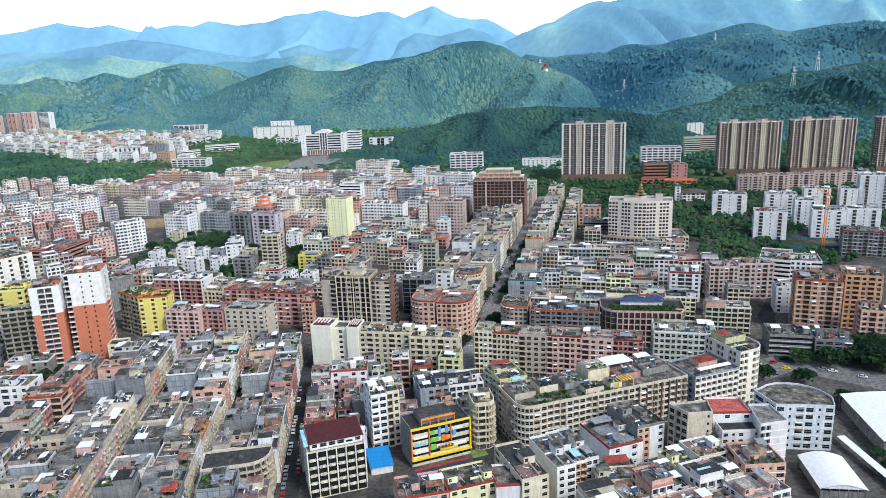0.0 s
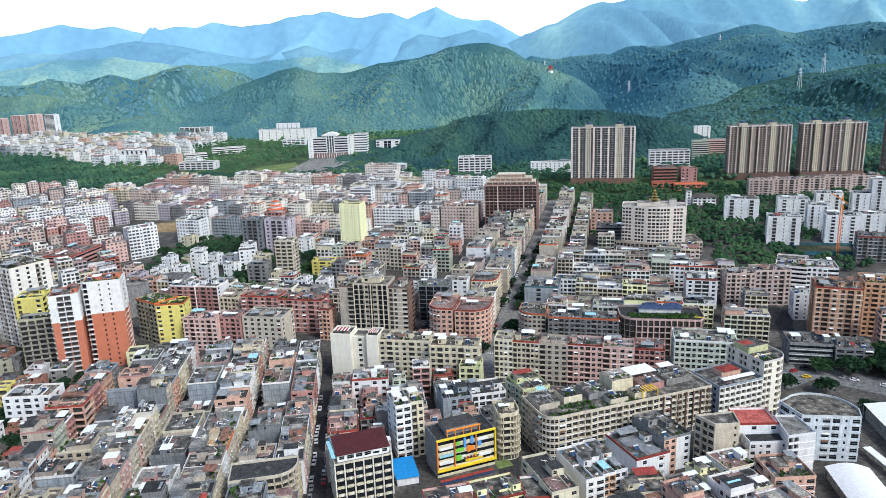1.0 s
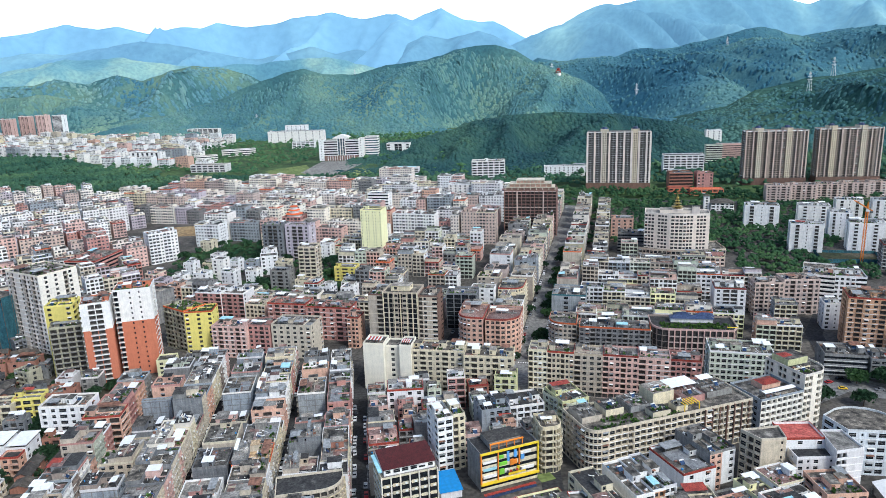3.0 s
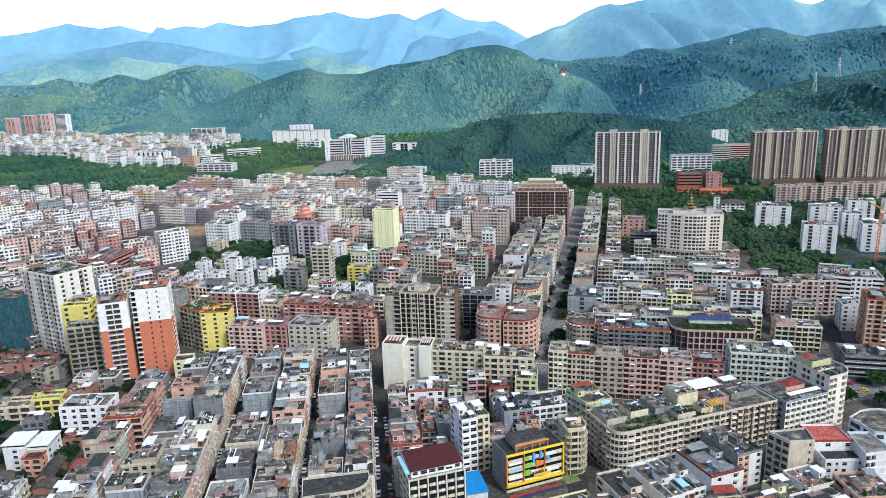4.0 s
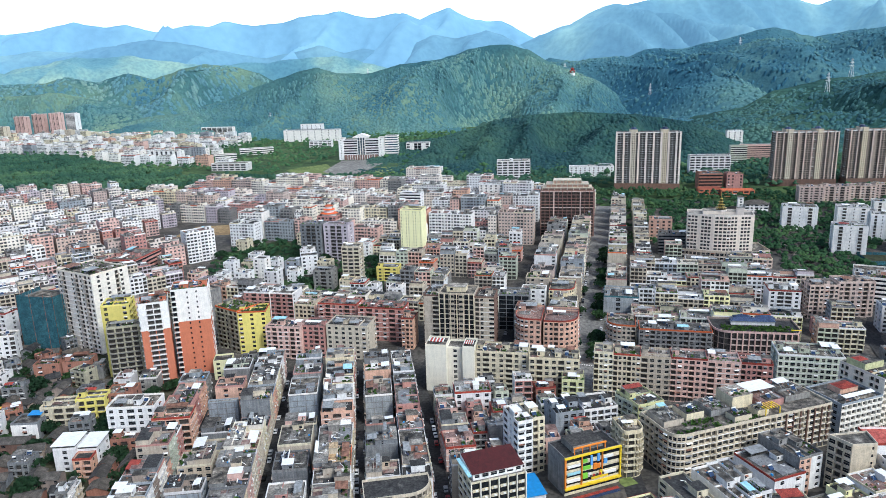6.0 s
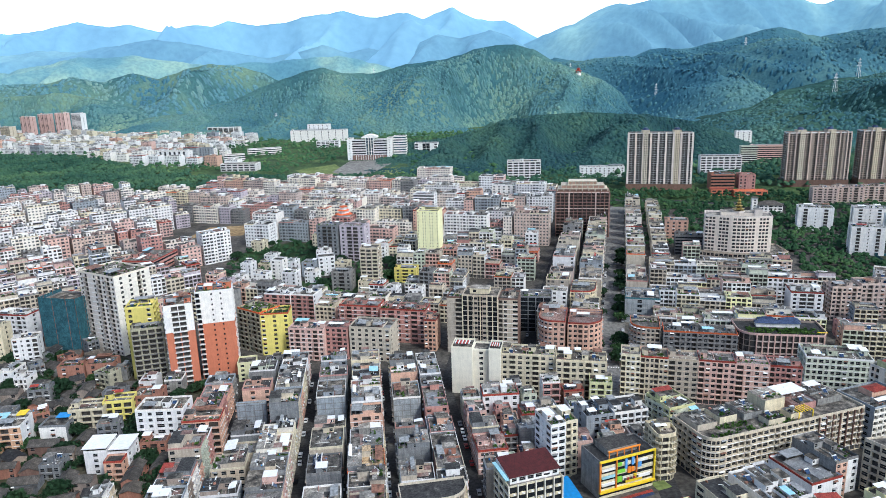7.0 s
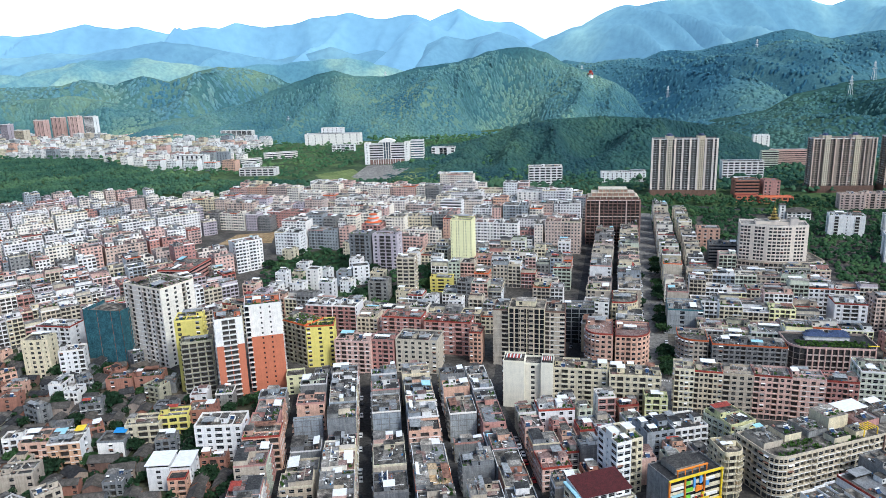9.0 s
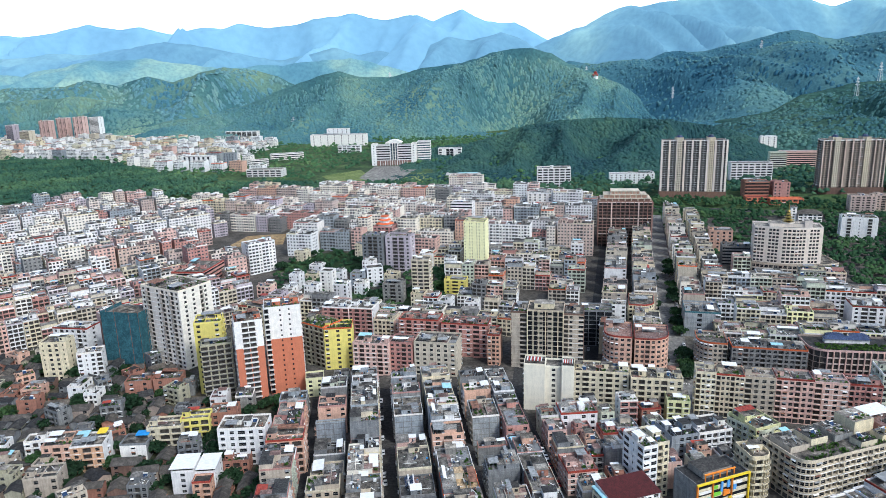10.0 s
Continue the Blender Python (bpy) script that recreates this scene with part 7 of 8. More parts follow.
for k, u in enumerate(range(398, 640, 22)):
    row(B_TURN, u, -50, 120, -1, 13.0, 50 + k, 12, 22, (11, 19), STREET_FRONT + ["mint"] * 5 + ["lemon", "white", "white"], MID_FRONT, windows=0.8, kind="across", inside=RIGHT_OF_STREET)
PLANTED_YARD = [(-268, 548), (-240, 520), (-150, 512), (-112, 530), (-118, 620), (-170, 650), (-230, 690), (-272, 650)]
sheet("yard_ground", "green overgrown ground of a planted yard", SCRUB, PLANTED_YARD, 0.3)
r = random.Random(61)
made = tries = 0
while made < 16 and tries < 900:
    tries += 1
    x, y = r.uniform(-268, -115), r.uniform(516, 680)
    if within((x, y), PLANTED_YARD) and free(corners(x - 2, y - 2, 17, 15, B_TURN)):
        n = r.choice((2, 3, 4, 5))
        building("house", "%s house with %d storeys among trees" % (("white", "cream", "white")[made % 3], n), x, y, r.uniform(9, 13), 11, B_TURN, n * 3.1, n, ("white", "cream", "white")[made % 3], "ws-w", clutter=1, seed=300 + made)
        made += 1
MID_BLOCKS = [(-262, 478), (-60, 428), (10, 480), (40, 645), (-60, 655), (-165, 660), (-118, 620), (-112, 530), (-150, 512), (-240, 520), (-268, 560)]
for k, u in enumerate(range(385, 690, 24)):
    row(B_TURN, u, -390, -131, -1, 13.5, 70 + k, 9, 20, (9, 15), MID_FRONT + STREET_FRONT, MID_FRONT + STREET_FRONT, windows=0.8, kind="across", gap=0.6, inside=MID_BLOCKS)

# ---- left: blocks turned towards the south-east ----
D_TURN = 38.0
NEAR_LEFT_TOWN = [(-470, 440), (-350, 455), (-262, 482), (-268, 545), (-300, 600), (-560, 600), (-620, 560)]
FAR_LEFT_TOWN = [(-560, 601), (-300, 601), (-275, 650), (-330, 720), (-380, 800), (-470, 900), (-560, 955), (-700, 885), (-780, 800), (-700, 640)]
PALE = ["white"] * 8 + ["cream"] * 3 + ["sand"] * 2 + ["pink"] * 3 + ["rose", "grey", "lilac", "bluegrey"]
FAR_WALLS = ["white"] * 8 + ["offwhite"] * 6 + ["ivory"] * 3 + ["pink"] * 4 + ["blush"] * 3 + ["cream"] * 2 + ["grey"] * 2 + ["rose", "salmon", "lilac", "bluegrey"]
take(corners(-352, 652, 76, 116, 5))


def tiered_house(x, y, turn):
    """Rosy block under three round tiers with orange tiled eaves."""
    g = Geo()
    block(g, 20, 17, 24, 8, WALLS["rose"], "wbwbw", "wbw", "-", "wbw", roof=ROOF_PINK)
    z, rad = 24.0, 9.0
    for k in range(3):
        g.tube("tier#%d" % k, WALLS["white"], 10, 8, z, z + 2.6, rad * 0.8, n=12)
        g.tube("tiled_eave#%d" % k, TILE_ORANGE, 10, 8, z + 2.6, z + 3.6, rad, rad * 0.72, 12)
        z, rad = z + 3.6, rad * 0.7
    take(corners(x, y, 20, 17, turn))
    g.link(thing_at("tiered_building", x, y, ground_z(y), turn, "rosy apartment block under round tiers with orange tiled eaves", "building"), kinds=SMALL)


tiered_house(-190, 688, -12)
for k, v in enumerate(range(560, 860, 27)):
    row(D_TURN, v, -60, 240, -1, 14.0, 110 + k, 12, 24, (9, 15), PALE + ["rose"] * 2, PALE, windows=0.8, kind="across", gap=0.3, inside=NEAR_LEFT_TOWN)
for k, v in enumerate(range(640, 1130, 27)):
    far = Geo(True)
    row(D_TURN, v, -260, 420, -1, 16.5, 140 + k, 14, 29, (8, 18), FAR_WALLS + ["pink", "rose"], FAR_WALLS, False, far, 0.8, 2.5, "across", FAR_LEFT_TOWN)
    if far.parts:
        far.link(thing_at("house_row", 0, 0, 0, 0, "row of white and pink flat-roofed town houses", "houses", "", "stuff"))

# ---- farther town: the houses of each row in one ----
FAR_MID = [(-330, 720), (-275, 650), (-230, 692), (-165, 660), (-60, 655), (40, 645), (60, 790), (60, 850), (-60, 945), (-430, 985), (-470, 900), (-380, 800)]
for k, u in enumerate(range(560, 960, 24)):
    far = Geo(True)
    row(B_TURN + r.uniform(-2, 2), u, -640, -131, -1, 16.5, 200 + 10 * k, 13, 30, (8, 19), FAR_WALLS, FAR_WALLS, False, far, 0.8, 2.0, "across", FAR_MID)
    if far.parts:
        far.link(thing_at("house_row", 0, 0, 0, 0, "row of white, cream and pink flat-roofed town houses", "houses", "", "stuff"))


# ---- village of old low houses beside the towers ----
def cottage(x, y, turn, w, d, h, rise, wall, roof, label):
    g = Geo()
    floors = 1 if h < 4.5 else 2
    p = [(0, 0), (w, 0), (w, d), (0, d)]
    for i, bays in enumerate(("w-w", "-", "-w-", "-")):
        facade(g, "body", WALLS[wall], p[i], p[(i + 1) % 4], 0, h, floors, bays)
    gable(g, "tiled_roof", roof, WALLS[wall], 0, 0, w, d, h, rise)
    take(corners(x, y, w, d, turn))
    g.link(thing_at("old_house", x, y, ground_z(y), turn, label, "house", "old village houses"), kinds=SMALL)


VILLAGE = [(-475, 436), (-430, 340), (-372, 285), (-330, 250), (-205, 248), (-190, 300), (-225, 332), (-236, 372), (-262, 388), (-300, 428), (-360, 452)]
r = random.Random(21)
made = tries = 0
while made < 205 and tries < 14000:
    tries += 1
    x, y = r.uniform(-480, -188), r.uniform(248, 455)
    w, d, t = r.uniform(7, 14), r.uniform(5.5, 8.5), r.choice((6, 6, -30, 40, 96, 96)) + r.uniform(-8, 8)
    box = corners(x, y, w, d, t)
    if not within((sum(p[0] for p in box) / 4, sum(p[1] for p in box) / 4), VILLAGE) or not free(corners(x, y, w + 0.3, d + 0.3, t)):
        continue
    kind = r.random()
    if kind < 0.8:
        cottage(x, y, t, w, d, r.uniform(3, 6), r.uniform(1.3, 2.2), r.choice(("brick", "cement", "cement", "taupe", "olive", "brown")), r.choice((TILE_OLD, TILE_OLD, TILE_OLD, ROOF_DARK)), "low old house under a grey tiled saddle roof")
    else:
        n = r.choice((2, 2, 3, 3))
        wall = r.choice(("white", "brick", "cement", "cement", "olive", "salmon", "beige", "grey"))
        building("house", "%s flat-roofed village house with %d storeys" % (COLOUR_WORD[wall], n), x, y, w, d + 2, t, n * 3.1, n, wall, "wbw", roof=r.choice(ROOFS), clutter=1, seed=made)
    made += 1

# ---- town beyond the woods ----
FAR_TOWN = [(-1700, 1750), (-1250, 1600), (-900, 1530), (-640, 1300), (-420, 1250), (-560, 1480), (-520, 1750), (-800, 1950), (-1300, 2080), (-1750, 2050)]
BRIGHT = ["white"] * 10 + ["cream"] * 3 + ["sand", "pink", "salmon", "bluegrey"]
for k, u in enumerate(range(1000, 2000, 55)):
    far = Geo(True)
    row(B_TURN, u, -2000, -600, -1, 18.0, 500 + k, 11, 22, (14, 30), BRIGHT, BRIGHT, False, far, 0.6, 14.0, "across", FAR_TOWN)
    if far.parts:
        far.link(thing_at("house_row", 0, 0, 0, 0, "scattered white town houses beyond the woods", "houses", "", "stuff"))


# ---- hills ----
def ridged(x, y, z):
    return 1 - 2 * min(1.0, 1.8 * abs(noise.noise(Vector((x, y, z)))))


def range_of_hills(name, label, mat, y0, crest, y1, profile, nx, ny, spur, rough, slant=0.25, kind="structure"):
    """A hillside that climbs from y0 to its crest line and falls to y1, cut by gullies between slanting spurs; profile: x and height of the crest."""
    px, pz = [p[0] for p in profile], [p[1] for p in profile]
    verts, faces = [], []
    for j in range(ny + 1):
        for i in range(nx + 1):
            y = y0 + (y1 - y0) * j / ny
            x = px[0] + (px[-1] - px[0]) * i / nx
            xw = x * (0.35 + 0.65 * y / crest)
            top = float(np.interp(x, px, pz))
            base = ground_z(y)
            t = (y - y0) / (crest - y0) if y < crest else (y1 - y) / (y1 - crest)
            t = max(0.0, min(1.0, t))
            wave = noise.noise(Vector((xw / spur, y / (spur * 4.0), 1.7)))
            sx = xw + slant * (crest - y) + 0.22 * spur * wave
            main, side = ridged(sx / spur, y / (spur * 3.2), 7.7), ridged(sx / (spur * 0.42) + 3.0, y / (spur * 1.1), 2.9)
            cut = 4 * t * (1 - t) * (1 - 0.3 * t) * (0.95 * (main - 0.5) + 0.30 * (side - 0.5))
            if cut > 0:
                cut *= min(1.0, (1 - t) / 0.4)
            z = base - 3 + (top - base + 3) * t ** (1.0 + 0.35 * wave) * (1 + cut)
            z += rough * t ** 0.3 * (noise.noise(Vector((xw / 60, y / 60, 0.3))) + 0.5 * noise.noise(Vector((xw / 23, y / 23, 0.9))))
            verts.append((xw, y, z))
    w = nx + 1
    for j in range(ny):
        for i in range(nx):
            faces.append((j * w + i, j * w + i + 1, (j + 1) * w + i + 1, (j + 1) * w + i))
    me = bpy.data.meshes.new(name)
    me.from_pydata(verts, [], faces)
    me.polygons.foreach_set("use_smooth", [True] * len(faces))
    me.materials.append(mat)
    return tagged(new(name, me), label, "hill", "", kind)


def hill_material(name, dark, mid, light, haze_glow=None, strength=0.0, contrast=0.85, grain=0.13, patch=0.0035, bump=2.5):
    m, nt, b = shader(name, 0.95)
    b.inputs["Specular IOR Level"].default_value = 0.05
    big = add_noise(nt, patch, detail=5, coord="World")
    small = add_noise(nt, grain, detail=5, coord="World")
    # broad patches imitate cloud shadow and sunlit ground in the colour
    base = ramp(nt, big.outputs["Fac"], [(0.38, dark), (0.52, mid), (0.66, light)])
    tone = ramp(nt, small.outputs["Fac"], [(0.36, (0.50, 0.55, 0.58)), (0.62, (1.2, 1.18, 1.08))])
    nt.links.new(blend(nt, "MULTIPLY", contrast, base.outputs["Color"], tone.outputs["Color"]), b.inputs["Base Color"])
    # emission imitates distance haze; the hills give off no light themselves
    if haze_glow:
        b.inputs["Emission Color"].default_value = (*haze_glow, 1)
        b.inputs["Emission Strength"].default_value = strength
    bp = nt.nodes.new("ShaderNodeBump")
    bp.inputs["Strength"].default_value, bp.inputs["Distance"].default_value = 0.6, bump
    nt.links.new(small.outputs["Fac"], bp.inputs["Height"])
    nt.links.new(bp.outputs["Normal"], b.inputs["Normal"])
    return m


def crown_material(name, dark, mid, light, patch=0.004):
    """Tree crowns seen from afar: every crown has its own tone, over broad darker and lighter patches; on the hills
    these imitate cloud shadow and sun.
    """
    m, nt, b = shader(name, 0.9)
    b.inputs["Specular IOR Level"].default_value = 0.08
    big = add_noise(nt, patch, detail=5, coord="World")
    fine = add_noise(nt, 0.35, detail=4, coord="World")
    geo = nt.nodes.new("ShaderNodeNewGeometry")
    base = ramp(nt, big.outputs["Fac"], [(0.36, dark), (0.52, mid), (0.68, light)])
    own = ramp(nt, geo.outputs["Random Per Island"], [(0.0, (0.86, 0.89, 0.92)), (0.55, (1, 1, 1)), (1.0, (1.14, 1.11, 1.02))])
    tone = ramp(nt, fine.outputs["Fac"], [(0.36, (0.74, 0.78, 0.80)), (0.62, (1.14, 1.13, 1.08))])
    c = blend(nt, "MULTIPLY", 1.0, base.outputs["Color"], own.outputs["Color"])
    nt.links.new(blend(nt, "MULTIPLY", 0.8, c, tone.outputs["Color"]), b.inputs["Base Color"])
    return m


# hillsides turn bluer with distance: haze is mixed into the base colours
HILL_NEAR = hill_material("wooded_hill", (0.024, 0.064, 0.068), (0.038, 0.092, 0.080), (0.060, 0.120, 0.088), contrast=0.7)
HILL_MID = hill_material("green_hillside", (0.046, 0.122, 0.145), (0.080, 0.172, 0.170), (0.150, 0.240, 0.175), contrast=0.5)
# ridge tones kept darker: cloud shadow is painted into them, beside the haze
HILL_RIDGE = hill_material("cloud_shaded_ridge", (0.043, 0.124, 0.182), (0.064, 0.156, 0.198), (0.106, 0.208, 0.204), contrast=0.45)
# far ranges: haze painted as blue base colour plus blue emission
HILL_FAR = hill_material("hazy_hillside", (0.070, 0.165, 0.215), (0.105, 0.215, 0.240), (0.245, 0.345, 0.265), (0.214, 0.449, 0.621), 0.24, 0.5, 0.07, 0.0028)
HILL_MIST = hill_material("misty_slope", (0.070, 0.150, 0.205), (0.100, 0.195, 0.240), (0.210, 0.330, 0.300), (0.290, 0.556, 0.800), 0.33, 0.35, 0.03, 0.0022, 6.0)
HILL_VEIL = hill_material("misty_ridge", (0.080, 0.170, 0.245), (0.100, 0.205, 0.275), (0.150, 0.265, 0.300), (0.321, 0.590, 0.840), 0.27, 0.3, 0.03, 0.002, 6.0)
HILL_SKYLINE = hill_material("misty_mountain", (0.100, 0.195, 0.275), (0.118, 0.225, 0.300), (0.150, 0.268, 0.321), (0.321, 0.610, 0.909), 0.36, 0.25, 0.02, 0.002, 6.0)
# crown colours carry the same painted haze, bluer on the farther hills
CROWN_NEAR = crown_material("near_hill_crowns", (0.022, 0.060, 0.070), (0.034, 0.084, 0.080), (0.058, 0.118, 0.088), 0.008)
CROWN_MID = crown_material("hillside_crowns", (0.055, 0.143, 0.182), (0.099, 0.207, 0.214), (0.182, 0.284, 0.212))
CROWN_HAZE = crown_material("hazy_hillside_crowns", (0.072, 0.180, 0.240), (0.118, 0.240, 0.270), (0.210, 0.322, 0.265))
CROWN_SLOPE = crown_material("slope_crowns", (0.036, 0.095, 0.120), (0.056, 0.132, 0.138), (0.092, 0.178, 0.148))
# ridge crowns share the painted cloud shadow
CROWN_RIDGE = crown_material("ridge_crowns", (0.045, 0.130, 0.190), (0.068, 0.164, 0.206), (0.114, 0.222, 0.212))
HILLS = []
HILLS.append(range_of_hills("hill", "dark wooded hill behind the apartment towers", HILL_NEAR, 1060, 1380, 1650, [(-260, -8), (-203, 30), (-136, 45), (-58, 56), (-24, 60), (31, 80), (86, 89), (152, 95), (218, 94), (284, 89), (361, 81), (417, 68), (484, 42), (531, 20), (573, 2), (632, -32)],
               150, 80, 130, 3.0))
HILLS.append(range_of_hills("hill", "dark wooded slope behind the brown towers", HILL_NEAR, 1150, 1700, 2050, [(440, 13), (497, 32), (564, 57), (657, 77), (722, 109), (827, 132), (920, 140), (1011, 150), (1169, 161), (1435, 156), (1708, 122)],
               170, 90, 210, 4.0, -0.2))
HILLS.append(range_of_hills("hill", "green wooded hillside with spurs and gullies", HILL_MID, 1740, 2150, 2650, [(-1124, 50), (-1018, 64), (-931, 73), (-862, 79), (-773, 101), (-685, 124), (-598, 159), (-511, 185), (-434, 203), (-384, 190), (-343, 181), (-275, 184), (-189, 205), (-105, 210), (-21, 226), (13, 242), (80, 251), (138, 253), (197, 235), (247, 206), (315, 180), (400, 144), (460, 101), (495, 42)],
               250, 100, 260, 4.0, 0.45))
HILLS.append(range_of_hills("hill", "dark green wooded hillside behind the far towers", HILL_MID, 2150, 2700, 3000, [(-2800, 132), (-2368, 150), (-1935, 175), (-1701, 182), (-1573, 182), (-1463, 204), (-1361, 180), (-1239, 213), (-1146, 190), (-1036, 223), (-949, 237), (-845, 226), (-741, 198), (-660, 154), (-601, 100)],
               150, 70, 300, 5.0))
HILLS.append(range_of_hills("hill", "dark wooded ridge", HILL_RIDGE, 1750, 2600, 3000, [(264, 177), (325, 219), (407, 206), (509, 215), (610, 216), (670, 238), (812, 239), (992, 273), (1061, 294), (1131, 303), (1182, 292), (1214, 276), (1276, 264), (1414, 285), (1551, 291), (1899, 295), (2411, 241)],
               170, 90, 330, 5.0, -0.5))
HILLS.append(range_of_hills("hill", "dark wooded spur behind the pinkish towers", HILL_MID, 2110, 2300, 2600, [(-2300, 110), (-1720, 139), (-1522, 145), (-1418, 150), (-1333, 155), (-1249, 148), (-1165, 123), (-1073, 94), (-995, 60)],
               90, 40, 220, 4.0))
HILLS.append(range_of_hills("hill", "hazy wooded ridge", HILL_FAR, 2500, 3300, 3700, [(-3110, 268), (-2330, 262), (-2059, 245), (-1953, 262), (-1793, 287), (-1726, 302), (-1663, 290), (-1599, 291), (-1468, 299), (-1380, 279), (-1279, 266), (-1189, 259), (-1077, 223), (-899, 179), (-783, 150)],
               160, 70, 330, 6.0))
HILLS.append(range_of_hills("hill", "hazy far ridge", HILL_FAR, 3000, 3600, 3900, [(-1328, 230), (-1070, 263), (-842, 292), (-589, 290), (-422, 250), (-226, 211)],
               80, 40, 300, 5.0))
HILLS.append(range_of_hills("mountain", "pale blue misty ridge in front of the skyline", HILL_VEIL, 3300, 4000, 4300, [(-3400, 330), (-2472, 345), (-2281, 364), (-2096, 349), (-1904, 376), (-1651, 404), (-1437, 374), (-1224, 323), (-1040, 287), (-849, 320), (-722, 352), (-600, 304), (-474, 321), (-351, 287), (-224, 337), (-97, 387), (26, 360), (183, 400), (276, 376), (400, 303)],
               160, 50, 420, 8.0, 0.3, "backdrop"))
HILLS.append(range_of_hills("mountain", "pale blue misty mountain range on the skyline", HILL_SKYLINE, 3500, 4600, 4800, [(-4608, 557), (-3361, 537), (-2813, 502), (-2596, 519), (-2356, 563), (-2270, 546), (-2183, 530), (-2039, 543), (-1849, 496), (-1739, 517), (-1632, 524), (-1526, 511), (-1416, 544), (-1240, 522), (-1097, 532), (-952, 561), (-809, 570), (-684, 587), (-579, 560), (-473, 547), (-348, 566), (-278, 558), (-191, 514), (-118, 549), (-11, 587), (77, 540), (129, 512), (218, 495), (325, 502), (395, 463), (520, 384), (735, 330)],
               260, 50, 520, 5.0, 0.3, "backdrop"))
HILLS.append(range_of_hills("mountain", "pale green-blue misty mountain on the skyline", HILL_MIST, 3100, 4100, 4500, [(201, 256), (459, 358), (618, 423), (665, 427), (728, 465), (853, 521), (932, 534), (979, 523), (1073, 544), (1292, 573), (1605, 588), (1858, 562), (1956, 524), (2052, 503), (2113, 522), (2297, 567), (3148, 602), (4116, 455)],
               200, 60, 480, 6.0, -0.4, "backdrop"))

# ---- bright cloud cover behind the mountains ----
CLOUD, nt, b = shader("bright_cloud", 1.0)
b.inputs["Base Color"].default_value = (0.9, 0.9, 0.9, 1)
b.inputs["Emission Color"].default_value = (0.96, 1.0, 1.0, 1)
b.inputs["Emission Strength"].default_value = 0.8
me = bpy.data.meshes.new("sky_backdrop")
me.from_pydata([(-5200, 4900, 0), (5200, 4900, 0), (5200, 4900, 2600), (-5200, 4900, 2600)], [], [(0, 1, 2, 3)])
me.materials.append(CLOUD)
tagged(new("sky_backdrop", me), "bright white cloud cover behind the mountains", "sky", "", "backdrop")


# ---- open ground ----
reserve([(-330, 1100), (-228, 1250)])
reserve([(-262, 1105), (-140, 1290)])
reserve([(-500, 1130), (-400, 1195)])
sheet("lawn", "pale green lawn in front of the government hall", LAWN, [(-330, 1185), (-272, 1250), (-228, 1120), (-290, 1098)], 0.3)
sheet("lawn", "green lawn beside the forecourt", LAWN, [(-206, 1096), (-168, 1185), (-140, 1180), (-146, 1088)], 0.3)
sheet("forecourt", "pale paved forecourt full of parked cars", ROOF_LIGHT, [(-262, 1150), (-250, 1290), (-160, 1290), (-195, 1120), (-232, 1105)], 0.35)
sheet("building_site", "bare sandy building site among the houses", SAND_SITE, [(-348, 716), (-290, 722), (-296, 768), (-338, 762)], 0.3)


# ---- trees ----
def leaf_mesh(name, spots, per, mat, seed, leaf=1.0):
    """Many crowns of small leaf clumps. spots: x, y, z of the crown's centre, radius and half height."""
    q = np.random.RandomState(seed)
    s = np.repeat(np.array(spots, dtype=float), per, axis=0)
    n = len(s)
    d = q.normal(size=(n, 3))
    d /= np.linalg.norm(d, axis=1)[:, None]
    d[:, 2] = np.abs(d[:, 2]) * 1.1 - 0.35
    lobes = 0.72 + 0.5 * q.rand(n) + 0.18 * np.sin(5 * np.arctan2(d[:, 1], d[:, 0]) + s[:, 0])
    c = s[:, :3] + d * lobes[:, None] * np.stack([s[:, 3], s[:, 3], s[:, 4]], 1)
    a = q.normal(size=(n, 3)) + 0.9 * np.cross(d, [0.3, 0.2, 1.0])
    a /= np.linalg.norm(a, axis=1)[:, None]
    b = np.cross(a, d + 0.7 * q.normal(size=(n, 3)))
    b /= np.linalg.norm(b, axis=1)[:, None] + 1e-9
    size = leaf * (0.24 + 0.20 * q.rand(n))[:, None] * s[:, 3:4]
    v = np.stack([c - a * size, c + b * size * 0.8, c + a * size, c - b * size * 0.8 + d * size * 0.3], 1).reshape(-1, 3)
    me = bpy.data.meshes.new(name)
    me.vertices.add(4 * n)
    me.vertices.foreach_set("co", v.ravel())
    me.loops.add(4 * n)
    me.loops.foreach_set("vertex_index", np.arange(4 * n, dtype=np.int32))
    me.polygons.add(n)
    me.polygons.foreach_set("loop_start", np.arange(0, 4 * n, 4, dtype=np.int32))
    me.update(calc_edges=True)
    me.validate()
    me.materials.append(mat)
    return me


